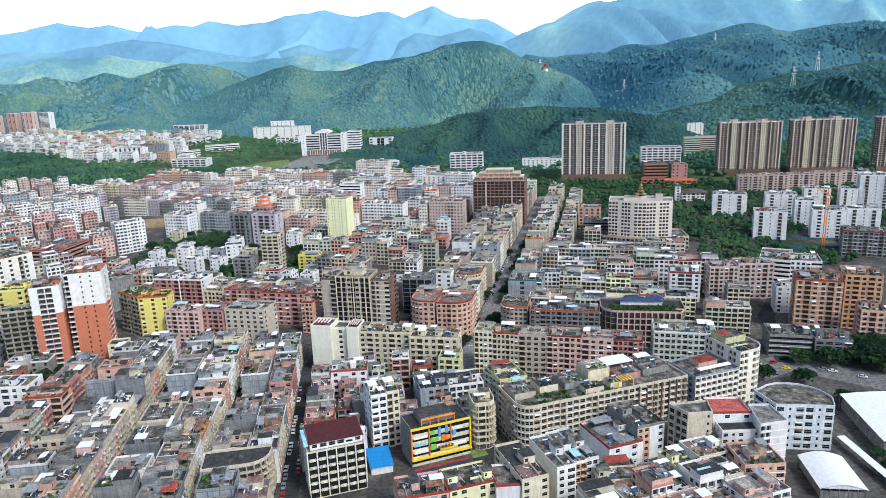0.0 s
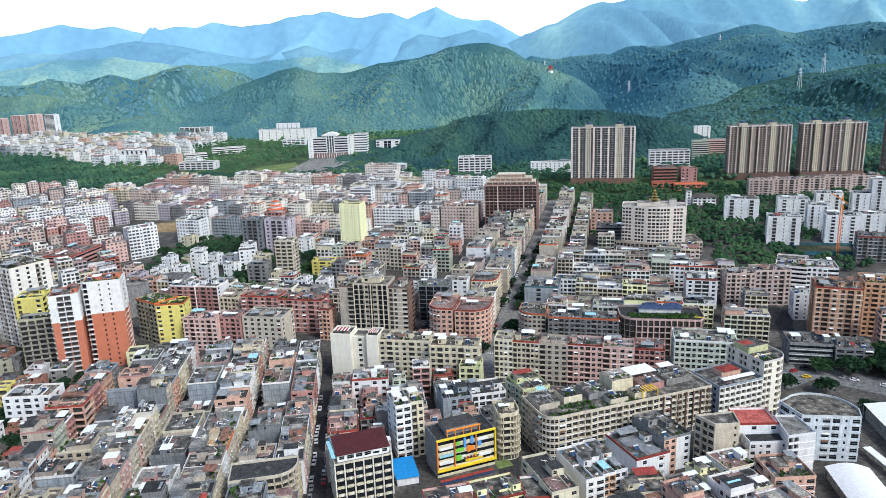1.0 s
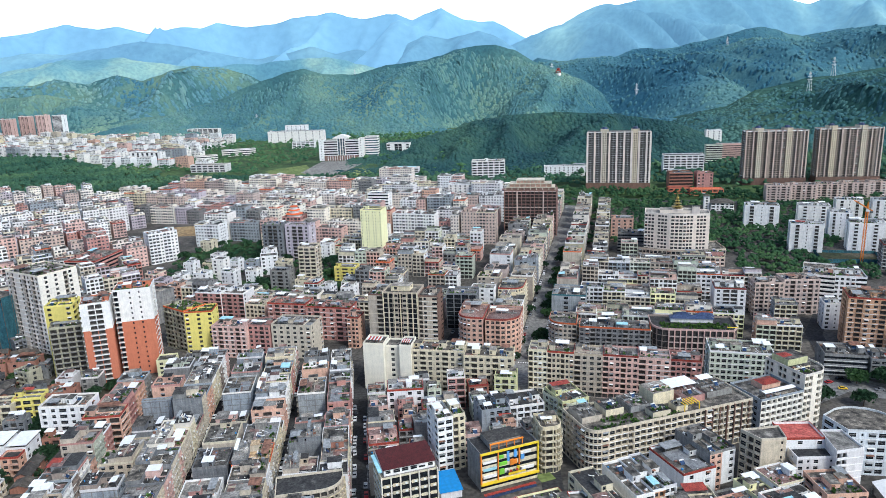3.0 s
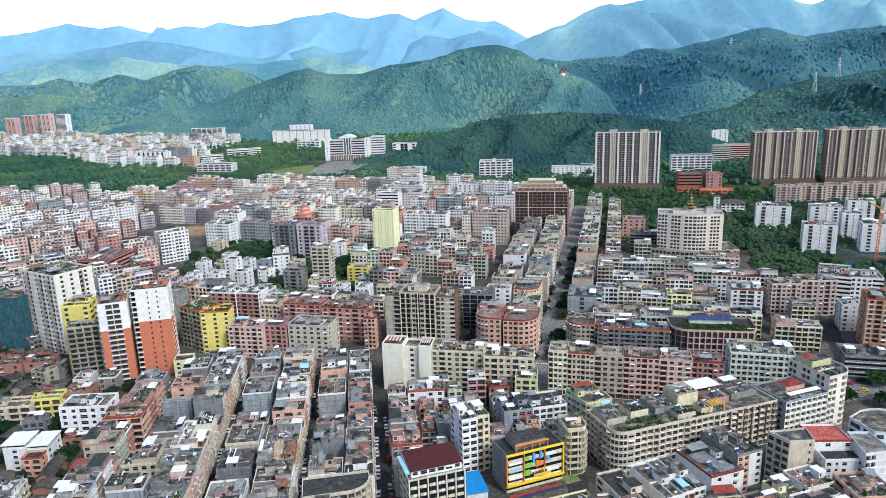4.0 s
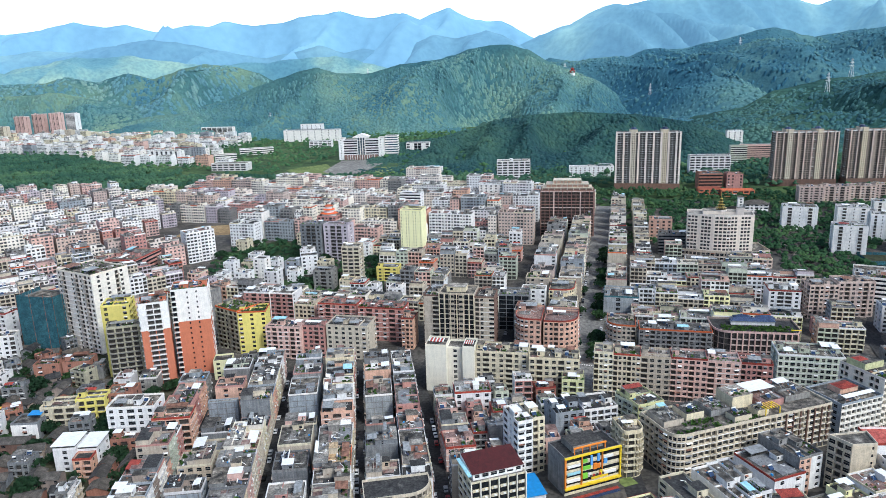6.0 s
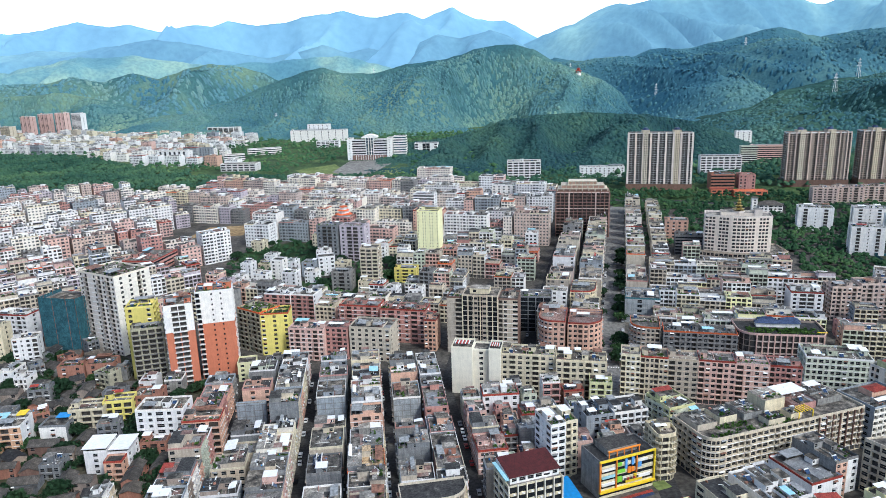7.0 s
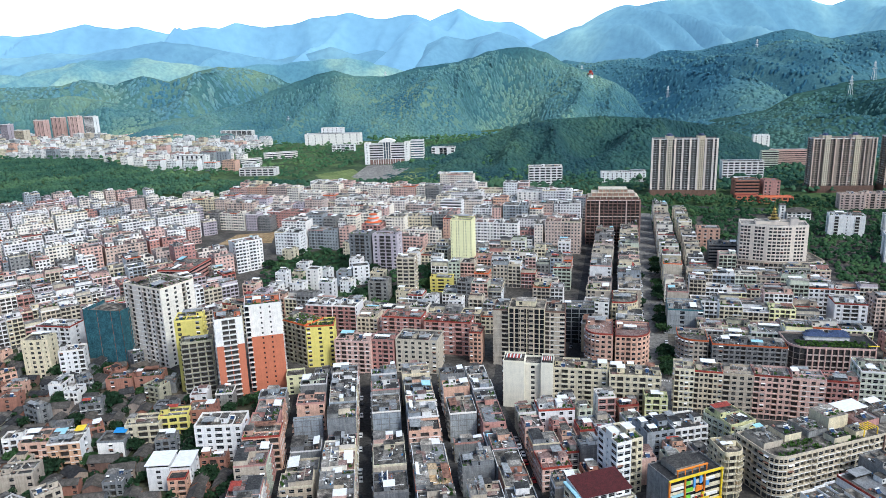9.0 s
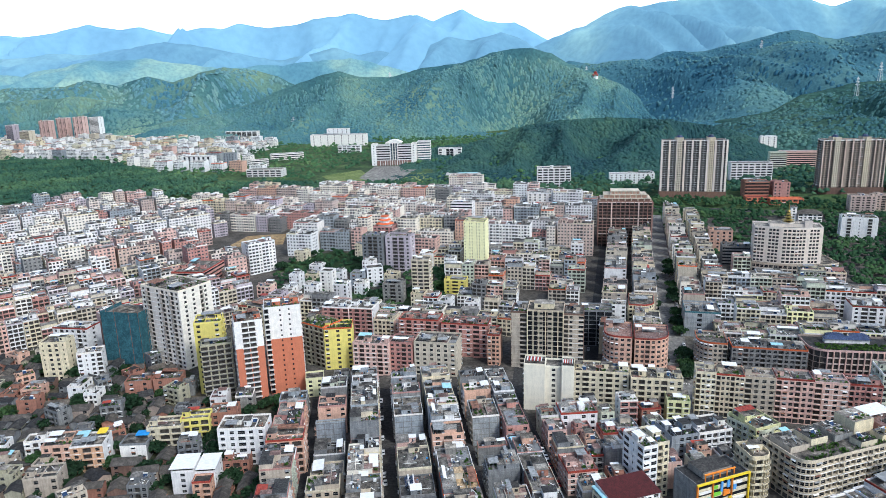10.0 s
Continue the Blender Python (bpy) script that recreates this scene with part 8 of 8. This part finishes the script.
def clump_mesh(name, spots, mat, seed, slope=None):
    """Uneven low-polygon crowns, many at once. spots: x, y, z of the foot, radius and height; slope: the rise of the ground along x and y at each."""
    q = np.random.RandomState(seed)
    s = np.array(spots, dtype=float)
    n = len(s)
    turn = q.rand(n, 1) * 6.28 + np.arange(4)[None] * 1.5708
    rings = []
    for share, up, lean in ((1.0, -0.1, 0.0), (0.78, 0.58, 0.78)):
        rad = s[:, 3:4] * share * (0.68 + 0.6 * q.rand(n, 4))
        rings.append(np.stack([s[:, 0:1] + rad * np.cos(turn + lean), s[:, 1:2] + rad * np.sin(turn + lean), s[:, 2:3] + s[:, 4:5] * (up + 0.25 * q.rand(n, 4))], 2))
    if slope is not None:
        for ring in rings:
            ring[:, :, 2] += slope[:, 0:1] * (ring[:, :, 0] - s[:, 0:1]) + slope[:, 1:2] * (ring[:, :, 1] - s[:, 1:2])
    tip = np.stack([s[:, 0] + s[:, 3] * q.uniform(-0.25, 0.25, n), s[:, 1] + s[:, 3] * q.uniform(-0.25, 0.25, n), s[:, 2] + s[:, 4] * q.uniform(0.95, 1.2, n)], 1)[:, None]
    v = np.concatenate([*rings, tip], 1).reshape(-1, 3)
    k, m = np.arange(4), (np.arange(4) + 1) % 4
    tri = np.concatenate([np.stack([k, m, 4 + k], 1), np.stack([m, 4 + m, 4 + k], 1), np.stack([4 + k, 4 + m, np.full(4, 8)], 1)])
    f = (tri[None] + 9 * np.arange(n)[:, None, None]).reshape(-1)
    me = bpy.data.meshes.new(name)
    me.vertices.add(len(v))
    me.vertices.foreach_set("co", v.ravel())
    me.loops.add(len(f))
    me.loops.foreach_set("vertex_index", f.astype(np.int32))
    me.polygons.add(len(f) // 3)
    me.polygons.foreach_set("loop_start", np.arange(0, len(f), 3, dtype=np.int32))
    me.polygons.foreach_set("use_smooth", np.ones(len(f) // 3, dtype=bool))
    me.update(calc_edges=True)
    me.materials.append(mat)
    return me


def wood(name, label, poly, spacing, per, mat, seed, size=(3.0, 5.2), avoid=True):
    """A stretch of woodland over a plan outline, leaving the buildings free; per: leaf clumps a crown, or, below zero, that many rounded lobes a crown."""
    r = random.Random(seed)
    x0, x1 = min(p[0] for p in poly), max(p[0] for p in poly)
    y0, y1 = min(p[1] for p in poly), max(p[1] for p in poly)
    spots = []
    y = y0
    while y < y1:
        x = x0
        while x < x1:
            px, py = x + r.uniform(-0.45, 0.45) * spacing, y + r.uniform(-0.45, 0.45) * spacing
            rad = r.uniform(*size)
            if within((px, py), poly) and (not avoid or free(corners(px - rad * 0.5, py - rad * 0.5, rad, rad, 0))):
                hh = rad * r.uniform(0.75, 1.15)
                if per > 0:
                    spots.append((px, py, ground_z(py) + hh + r.uniform(0.5, 3.0), rad, hh))
                else:
                    for _ in range(-per):
                        k = r.uniform(0.4, 0.75) * (3 / -per) ** 0.35
                        a, out = r.uniform(0, 6.28), r.random() ** 0.5 * 0.8 * rad
                        spots.append((px + out * math.cos(a), py + out * math.sin(a), ground_z(py) + (1.5 - out / rad) * hh * r.uniform(0.55, 1.0), rad * k, rad * k * r.uniform(0.7, 1.1)))
            x += spacing
        y += spacing
    ob = new(name, leaf_mesh(name, spots, per, mat, seed) if per > 0 else clump_mesh(name, spots, mat, seed))
    return tagged(ob, label, "trees", "", "stuff")


# woods farther off are lighter and bluish: haze mixed into the leaf colour
WOOD_FAR = crown_material("far_wood_crowns", (0.028, 0.074, 0.052), (0.044, 0.100, 0.062), (0.075, 0.140, 0.072), 0.012)
WOOD_DARK = crown_material("dark_wood_crowns", (0.020, 0.052, 0.026), (0.034, 0.076, 0.034), (0.062, 0.112, 0.044), 0.03)
WOOD_GREEN = crown_material("green_wood_crowns", (0.036, 0.090, 0.048), (0.062, 0.132, 0.060), (0.115, 0.185, 0.075), 0.012)
WOODS_BACK = [(-700, 890), (-560, 985), (-512, 1012), (-412, 1000), (-264, 990), (-150, 955), (0, 948), (60, 945), (60, 1010), (-18, 1050), (-138, 1072), (-192, 1095), (-315, 1089), (-464, 1174), (-621, 1262),
              (-880, 1490), (-1080, 1560), (-1100, 1250), (-900, 960)]
wood("woodland", "dense dark green wood between town and valley", WOODS_BACK, 9.5, -3, WOOD_FAR, 5, (4.0, 6.2))
wood("woodland", "green trees round the park and the public buildings", [(-560, 1180), (-315, 1100), (-140, 1085), (40, 1060), (60, 1250), (-100, 1450), (-300, 1650), (-560, 1750), (-640, 1300)], 19.0, -3, WOOD_GREEN, 6, (3.5, 6.5))
wood("woodland", "trees among the white apartment blocks and the parking", [(196, 560), (236, 500), (320, 520), (470, 560), (470, 800), (330, 800), (230, 720), (205, 640)], 8.5, -9, WOOD_DARK, 7, (3.2, 5.4))
wood("woodland", "trees along the street behind the banded tower", [(92, 640), (128, 628), (150, 660), (190, 640), (230, 640), (230, 790), (110, 790)], 8.5, -9, WOOD_DARK, 12, (3.0, 5.0))
wood("woodland", "shrubs and small trees between the old village houses", VILLAGE, 9.0, 60, LEAF_DARK, 15, (1.4, 2.8))
wood("woodland", "trees crowding a planted yard between the houses", PLANTED_YARD, 8.5, -10, WOOD_DARK, 14, (2.6, 4.4))
wood("woodland", "avenue trees at the edge of the town", [(75, 790), (160, 790), (330, 760), (480, 780), (480, 850), (330, 860), (170, 895), (60, 940), (20, 900)], 9.0, -7, WOOD_DARK, 8, (3.6, 5.6))
wood("woodland", "trees at the foot of the wooded hill", [(60, 940), (160, 930), (250, 920), (350, 890), (700, 870), (800, 1250), (250, 1200), (60, 1100)], 13.0, -3, WOOD_FAR, 9, (4.5, 7))
wood("woodland", "trees on the valley floor below the hills", [(-150, 1300), (40, 1260), (200, 1230), (260, 1700), (-60, 1850), (-330, 1850), (-250, 1600)], 17.0, -3, WOOD_GREEN, 13, (4.5, 7.5))
wood("woodland", "trees between the houses beyond the woods", FAR_TOWN, 26.0, -3, WOOD_GREEN, 10, (4, 7))


def hill_trees(hill, label, count, mat, seed, size, up_to):
    """Uneven crowns crowded over the face of a hillside, as far as its crest."""
    q = np.random.RandomState(seed)
    co = np.empty(3 * len(hill.data.vertices))
    hill.data.vertices.foreach_get("co", co)
    co = co.reshape(-1, 3)
    up = np.empty(3 * len(co))
    hill.data.vertices.foreach_get("normal", up)
    up = up.reshape(-1, 3)
    pick = q.choice(np.flatnonzero(co[:, 1] < up_to), count)
    slope = -up[pick, :2] / np.maximum(up[pick, 2:3], 0.2)
    step = np.stack([q.uniform(-7, 7, count), q.uniform(-4, 4, count)], 1)
    at = co[pick] + np.concatenate([step, (slope * step).sum(1)[:, None] - q.uniform(0.0, 0.6, count)[:, None]], 1)
    rad = q.uniform(*size, count)
    spots = np.concatenate([at, rad[:, None], (rad * q.uniform(0.45, 0.9, count))[:, None]], 1)
    tagged(new("woodland", clump_mesh("woodland", spots, mat, seed, slope)), label, "trees", "", "stuff")


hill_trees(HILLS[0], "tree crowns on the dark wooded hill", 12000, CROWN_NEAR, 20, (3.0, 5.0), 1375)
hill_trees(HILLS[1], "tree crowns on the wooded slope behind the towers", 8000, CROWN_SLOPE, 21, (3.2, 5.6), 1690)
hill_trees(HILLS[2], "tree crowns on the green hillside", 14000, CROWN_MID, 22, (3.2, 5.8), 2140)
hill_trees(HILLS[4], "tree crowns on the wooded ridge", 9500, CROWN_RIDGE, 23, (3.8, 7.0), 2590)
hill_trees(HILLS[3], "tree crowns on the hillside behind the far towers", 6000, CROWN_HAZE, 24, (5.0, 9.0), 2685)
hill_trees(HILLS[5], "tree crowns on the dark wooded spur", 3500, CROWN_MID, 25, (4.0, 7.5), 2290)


def tree(x, y, h, r, label, mat, seed):
    """A broad-leaved tree: tapered trunk, three limbs and a crown of leaf clumps."""
    q = random.Random(seed)
    e = thing_at("tree", x, y, ground_z(y), q.uniform(0, 360), label, "tree", "town trees")
    g = Geo()
    g.tube("trunk", BARK, 0, 0, 0, h * 0.45, 0.05 * h * 0.6, 0.03 * h * 0.6, 6)
    for k in range(3):
        a = k * 2.1 + q.random()
        dx, dy = math.cos(a), math.sin(a)
        g.poly("trunk", BARK, ((0.1 * dy, -0.1 * dx, h * 0.4), (-0.1 * dy, 0.1 * dx, h * 0.4), (dx * r * 0.6, dy * r * 0.6, h * 0.7)))
        g.poly("trunk", BARK, ((0, 0, h * 0.38), (dx * r * 0.6, dy * r * 0.6, h * 0.7), (0, 0, h * 0.46)))
    g.link(e)
    spots = [(0, 0, h * 0.62, r * 0.8, h * 0.34)] + [(r * 0.5 * math.cos(k * 1.6 + q.random()), r * 0.5 * math.sin(k * 1.6 + q.random()), h * q.uniform(0.5, 0.75), r * 0.5, h * 0.2) for k in range(4)]
    c = new("crown", leaf_mesh("crown", spots, 140, mat, seed, 0.62))
    c.parent = e
    return e


kinds_of_tree = [tree(*p) for p in ((181, 325, 9, 5.5, "broad dark green tree at the road junction", LEAF_DARK, 1), (206, 346, 10, 8, "large spreading dark tree beside the road", LEAF_DARK, 2), (163, 331, 9, 6, "dark green tree in front of the corner block", LEAF_DARK, 3),
                                   (192, 350, 8, 6, "light green tree beside parked cars", LEAF, 4))]
r = random.Random(33)
for poly, count, low, high in ((VILLAGE, 60, 0.6, 1.0), (PLANTED_YARD, 24, 0.55, 1.0), ([(200, 335), (236, 330), (240, 372), (205, 372)], 10, 1.2, 1.6), ([(22, 372), (30, 370), (48, 440), (38, 442)], 0, 0.7, 0.9),
                               ([(182, 262), (196, 256), (205, 300), (190, 305)], 10, 0.5, 0.7), ([(-232, 362), (-206, 362), (-206, 378), (-232, 378)], 6, 0.6, 0.8), ([(171, 226), (178, 226), (182, 256), (172, 262)], 9, 0.45, 0.65), ([(-420, 250), (-300, 250), (-300, 280), (-420, 300)], 14, 0.6, 0.9)):
    made = tries = 0
    x0, x1, y0, y1 = min(p[0] for p in poly), max(p[0] for p in poly), min(p[1] for p in poly), max(p[1] for p in poly)
    while made < count and tries < 3000:
        tries += 1
        x, y = r.uniform(x0, x1), r.uniform(y0, y1)
        if within((x, y), poly) and free(corners(x - 1.2, y - 1.2, 2.4, 2.4, 0)):
            s = r.uniform(low, high)
            t = copy_thing(r.choice(kinds_of_tree), pose(x, y, ground_z(y), 0, 0, r.uniform(0, 360)) @ Matrix.Scale(s, 4))
            t["label"] = "green broad-leaved tree between the houses"
            made += 1


for k in range(20):
    x, y = grid(B_TURN, -70.5 if k % 4 else -84, 384 + 6.0 * k + (30 if k > 6 else 0) + (9.0 * (k - 10) if k > 10 else 0))
    copy_thing(kinds_of_tree[k % 4], pose(x, y, ground_z(y), 0, 0, 40 * k) @ Matrix.Scale(0.75 + 0.05 * (k % 4), 4))["label"] = "dark green street tree beside parked cars"


# ---- cars ----
def car(x, y, turn, paint, label):
    g = Geo()
    for part, mat, pts, half in (("body", paint, ((-2.2, 0.35), (2.2, 0.35), (2.25, 0.75), (1.2, 0.95), (-2.0, 1.0), (-2.25, 0.8)), 0.88),
                                 ("cabin", GLASS, ((-1.7, 0.98), (1.0, 0.94), (0.35, 1.42), (-1.2, 1.45)), 0.76)):
        n = len(pts)
        for s in (-1, 1):
            g.poly(part, mat, [(px, s * half, pz) for px, pz in (pts if s < 0 else pts[::-1])])
        for i in range(n):
            (ax, az), (bx, bz) = pts[i], pts[(i + 1) % n]
            g.poly(part, mat if part == "body" or i != 2 else paint, ((ax, -half, az), (ax, half, az), (bx, half, bz), (bx, -half, bz)))
    g.box("body", paint, -1.2, -0.74, 1.43, 0.4, 0.74, 1.5)
    for wx in (-1.35, 1.35):
        for s in (-1, 1):
            ring = [(wx + 0.32 * math.cos(k * math.pi / 4), 0.32 + 0.32 * math.sin(k * math.pi / 4)) for k in range(8)]
            key = "wheel#%d" % len(g.parts)
            g.poly(key, RUBBER, [(px, s * 0.9, pz) for px, pz in (ring if s < 0 else ring[::-1])])
            for k in range(8):
                a, b = ring[k], ring[(k + 1) % 8]
                g.poly(key, RUBBER, ((a[0], s * 0.68, a[1]), (b[0], s * 0.68, b[1]), (b[0], s * 0.9, b[1]), (a[0], s * 0.9, a[1])))
    return g.link(thing_at("car", x, y, ground_z(y) + 0.2, turn, label, "car", "parked cars"))


CAR_PAINT = [(plain("car_white", (0.75, 0.75, 0.75), 0.3), "white"), (plain("car_black", (0.015, 0.015, 0.017), 0.25), "black"), (plain("car_silver", (0.35, 0.36, 0.38), 0.3, 0.4), "silver"),
             (plain("car_red", (0.35, 0.03, 0.03), 0.3), "red"), (plain("car_yellow", (0.75, 0.50, 0.03), 0.3), "yellow")]
first = [car(*p, paint, "%s car on the asphalt road" % word) for p, (paint, word) in zip(((203, 338, -20), (186, 356, 10), (193, 357, 8), (178, 352, 15), (181, 344, -10)), CAR_PAINT)]
r = random.Random(9)


def park(turn, u, v0, v1, step, chance):
    v = v0
    while v < v1:
        if r.random() < chance:
            x, y = grid(turn, u + r.uniform(-0.25, 0.25), v + r.uniform(-0.6, 0.6))
            k = r.choice((0, 0, 0, 1, 1, 2, 2, 3))
            c = copy_thing(first[k], pose(x, y, ground_z(y) + 0.2, 0, 0, turn + 90 + r.choice((0, 180)) + r.uniform(-3, 3)))
            c["label"] = "%s car parked along the street" % CAR_PAINT[k][1]
        v += step


park(A_TURN, -112.3, 238, 400, 7.0, 0.5)
park(A_TURN, -72.3, 240, 400, 7.5, 0.4)
park(A_TURN, -39.5, 236, 370, 6.5, 0.55)
park(A_TURN, -34.5, 236, 370, 7.5, 0.35)
park(B_TURN, -83.0, 385, 560, 5.6, 0.62)
park(B_TURN, -69.2, 400, 560, 5.6, 0.6)
park(B_TURN, -130.0, 390, 500, 7.5, 0.4)
for x, y, t in ((199, 341, 170), (214, 330, -30), (232, 316, -38), (170, 348, 25), (208, 366, 80), (214, 386, 75), (100, 232, 10), (16, 285, 85), (15, 250, 95), (17, 312, 80)):
    k = r.choice((0, 0, 2, 1))
    copy_thing(first[k], pose(x, y, ground_z(y) + 0.2, 0, 0, t))["label"] = "%s car on the open road" % CAR_PAINT[k][1]


# ---- tower crane ----
def tower_crane(x, y, turn, h, reach):
    g = Geo()
    for a, b in ((-0.8, -0.8), (0.8, -0.8), (0.8, 0.8), (-0.8, 0.8)):
        g.box("mast_leg#%d" % len(g.parts), ORANGE_PAINT, a - 0.16, b - 0.16, 0, a + 0.16, b + 0.16, h)
    for k in range(int(h / 2)):
        z = 2.0 * k
        g.poly("mast_lattice", ORANGE_PAINT, ((-0.8, -0.82, z), (0.8, -0.82, z + 2), (0.8, -0.82, z + 2.25), (-0.8, -0.82, z + 0.25)))
        g.poly("mast_lattice", ORANGE_PAINT, ((0.82, -0.8, z), (0.82, 0.8, z + 2), (0.82, 0.8, z + 2.25), (0.82, -0.8, z + 0.25)))
    g.box("cab", WHITE_PAINT, -1, -1.6, h, 1, 0.8, h + 2.2)
    g.box("jib", ORANGE_PAINT, -0.5, -0.4, h + 2.4, reach, 0.4, h + 3.0)
    g.box("counter_jib", ORANGE_PAINT, -12, -0.4, h + 2.4, -0.5, 0.4, h + 3.0)
    g.box("counterweight", WALLS["cement"], -12, -0.8, h + 0.8, -9.5, 0.8, h + 2.4)
    g.tube("tower_head", ORANGE_PAINT, 0, 0, h + 3.0, h + 8, 0.7, 0.1, 4)
    g.link(thing_at("tower_crane", x, y, ground_z(y), turn, "orange tower crane at a building site", "crane"))


tower_crane(312, 552, 75, 44, 34)


# ---- pylons and a pavilion on the hills ----
def hill_z(x, y):
    best = (1e9, 0.0)
    for hill in HILLS[:6]:
        co = np.empty(3 * len(hill.data.vertices))
        hill.data.vertices.foreach_get("co", co)
        co = co.reshape(-1, 3)
        d = np.hypot(co[:, 0] - x, co[:, 1] - y)
        i = int(d.argmin())
        if d[i] < 30 and (best[0] > 1e8 or co[i, 2] > best[1]):
            best = (d[i], float(co[i, 2]))
    return best[1] if best[0] < 1e8 else ground_z(y)


def pylon(x, y, h):
    g = Geo()
    for a, b in ((-1, -1), (1, -1), (1, 1), (-1, 1)):
        g.poly("leg#%d" % len(g.parts), GALVANISED, ((a * 4.0, b * 4.0, -8), (a * 4.0 + 0.7, b * 4.0, -8), (a * 0.6 + 0.5, b * 0.6, h), (a * 0.6, b * 0.6, h)))
        g.poly("leg#%d" % (len(g.parts) - 1), GALVANISED, ((a * 4.0, b * 4.0, -8), (a * 4.0, b * 4.0 + 0.7, -8), (a * 0.6, b * 0.6 + 0.5, h), (a * 0.6, b * 0.6, h)))
    for k, f in enumerate((0.6, 0.75, 0.9)):
        g.box("cross_arm#%d" % k, GALVANISED, -8 + 2 * k, -0.4, h * f, 8 - 2 * k, 0.4, h * f + 0.8)
    for k in range(6):
        w0, w1, z0, z1 = 4.0 - 0.55 * k, 4.0 - 0.55 * (k + 1), h * k / 6, h * (k + 1) / 6
        g.poly("bracing", GALVANISED, ((-w0, -w0, z0), (-w0 + 0.5, -w0, z0), (w1, -w1, z1), (w1 - 0.5, -w1, z1)))
    g.link(thing_at("power_pylon", x, y, hill_z(x, y), 20, "grey lattice power pylon on a wooded hill", "pylon", "power pylons"))


for px, py, ph in ((571, 2177, 48), (-285, 2180, 40), (-170, 2290, 40), (820, 1640, 44), (905, 1700, 44), (960, 2480, 46), (330, 2290, 40), (-560, 2050, 36), (-1060, 2600, 40), (110, 2280, 38)):
    pylon(px, py, ph)
g = Geo()
g.tube("base", WALLS["white"], 0, 0, -6, 6, 8, 8, 8)
for k in range(8):
    g.tube("column#%d" % k, RED_PAINT, 6.5 * math.cos(k * 0.785), 6.5 * math.sin(k * 0.785), 6, 11, 0.5, n=5)
g.tube("lower_roof", TILE_RED, 0, 0, 11, 14, 10.5, 4.5, 8)
g.tube("drum", RED_PAINT, 0, 0, 14, 17, 4.5, 4.5, 8)
g.tube("upper_roof", TILE_RED, 0, 0, 17, 21, 7.0, 0.3, 8)
g.link(thing_at("pavilion", 317, 2087, hill_z(317, 2087), 0, "red tiled pavilion among the trees of the hill", "pavilion"))
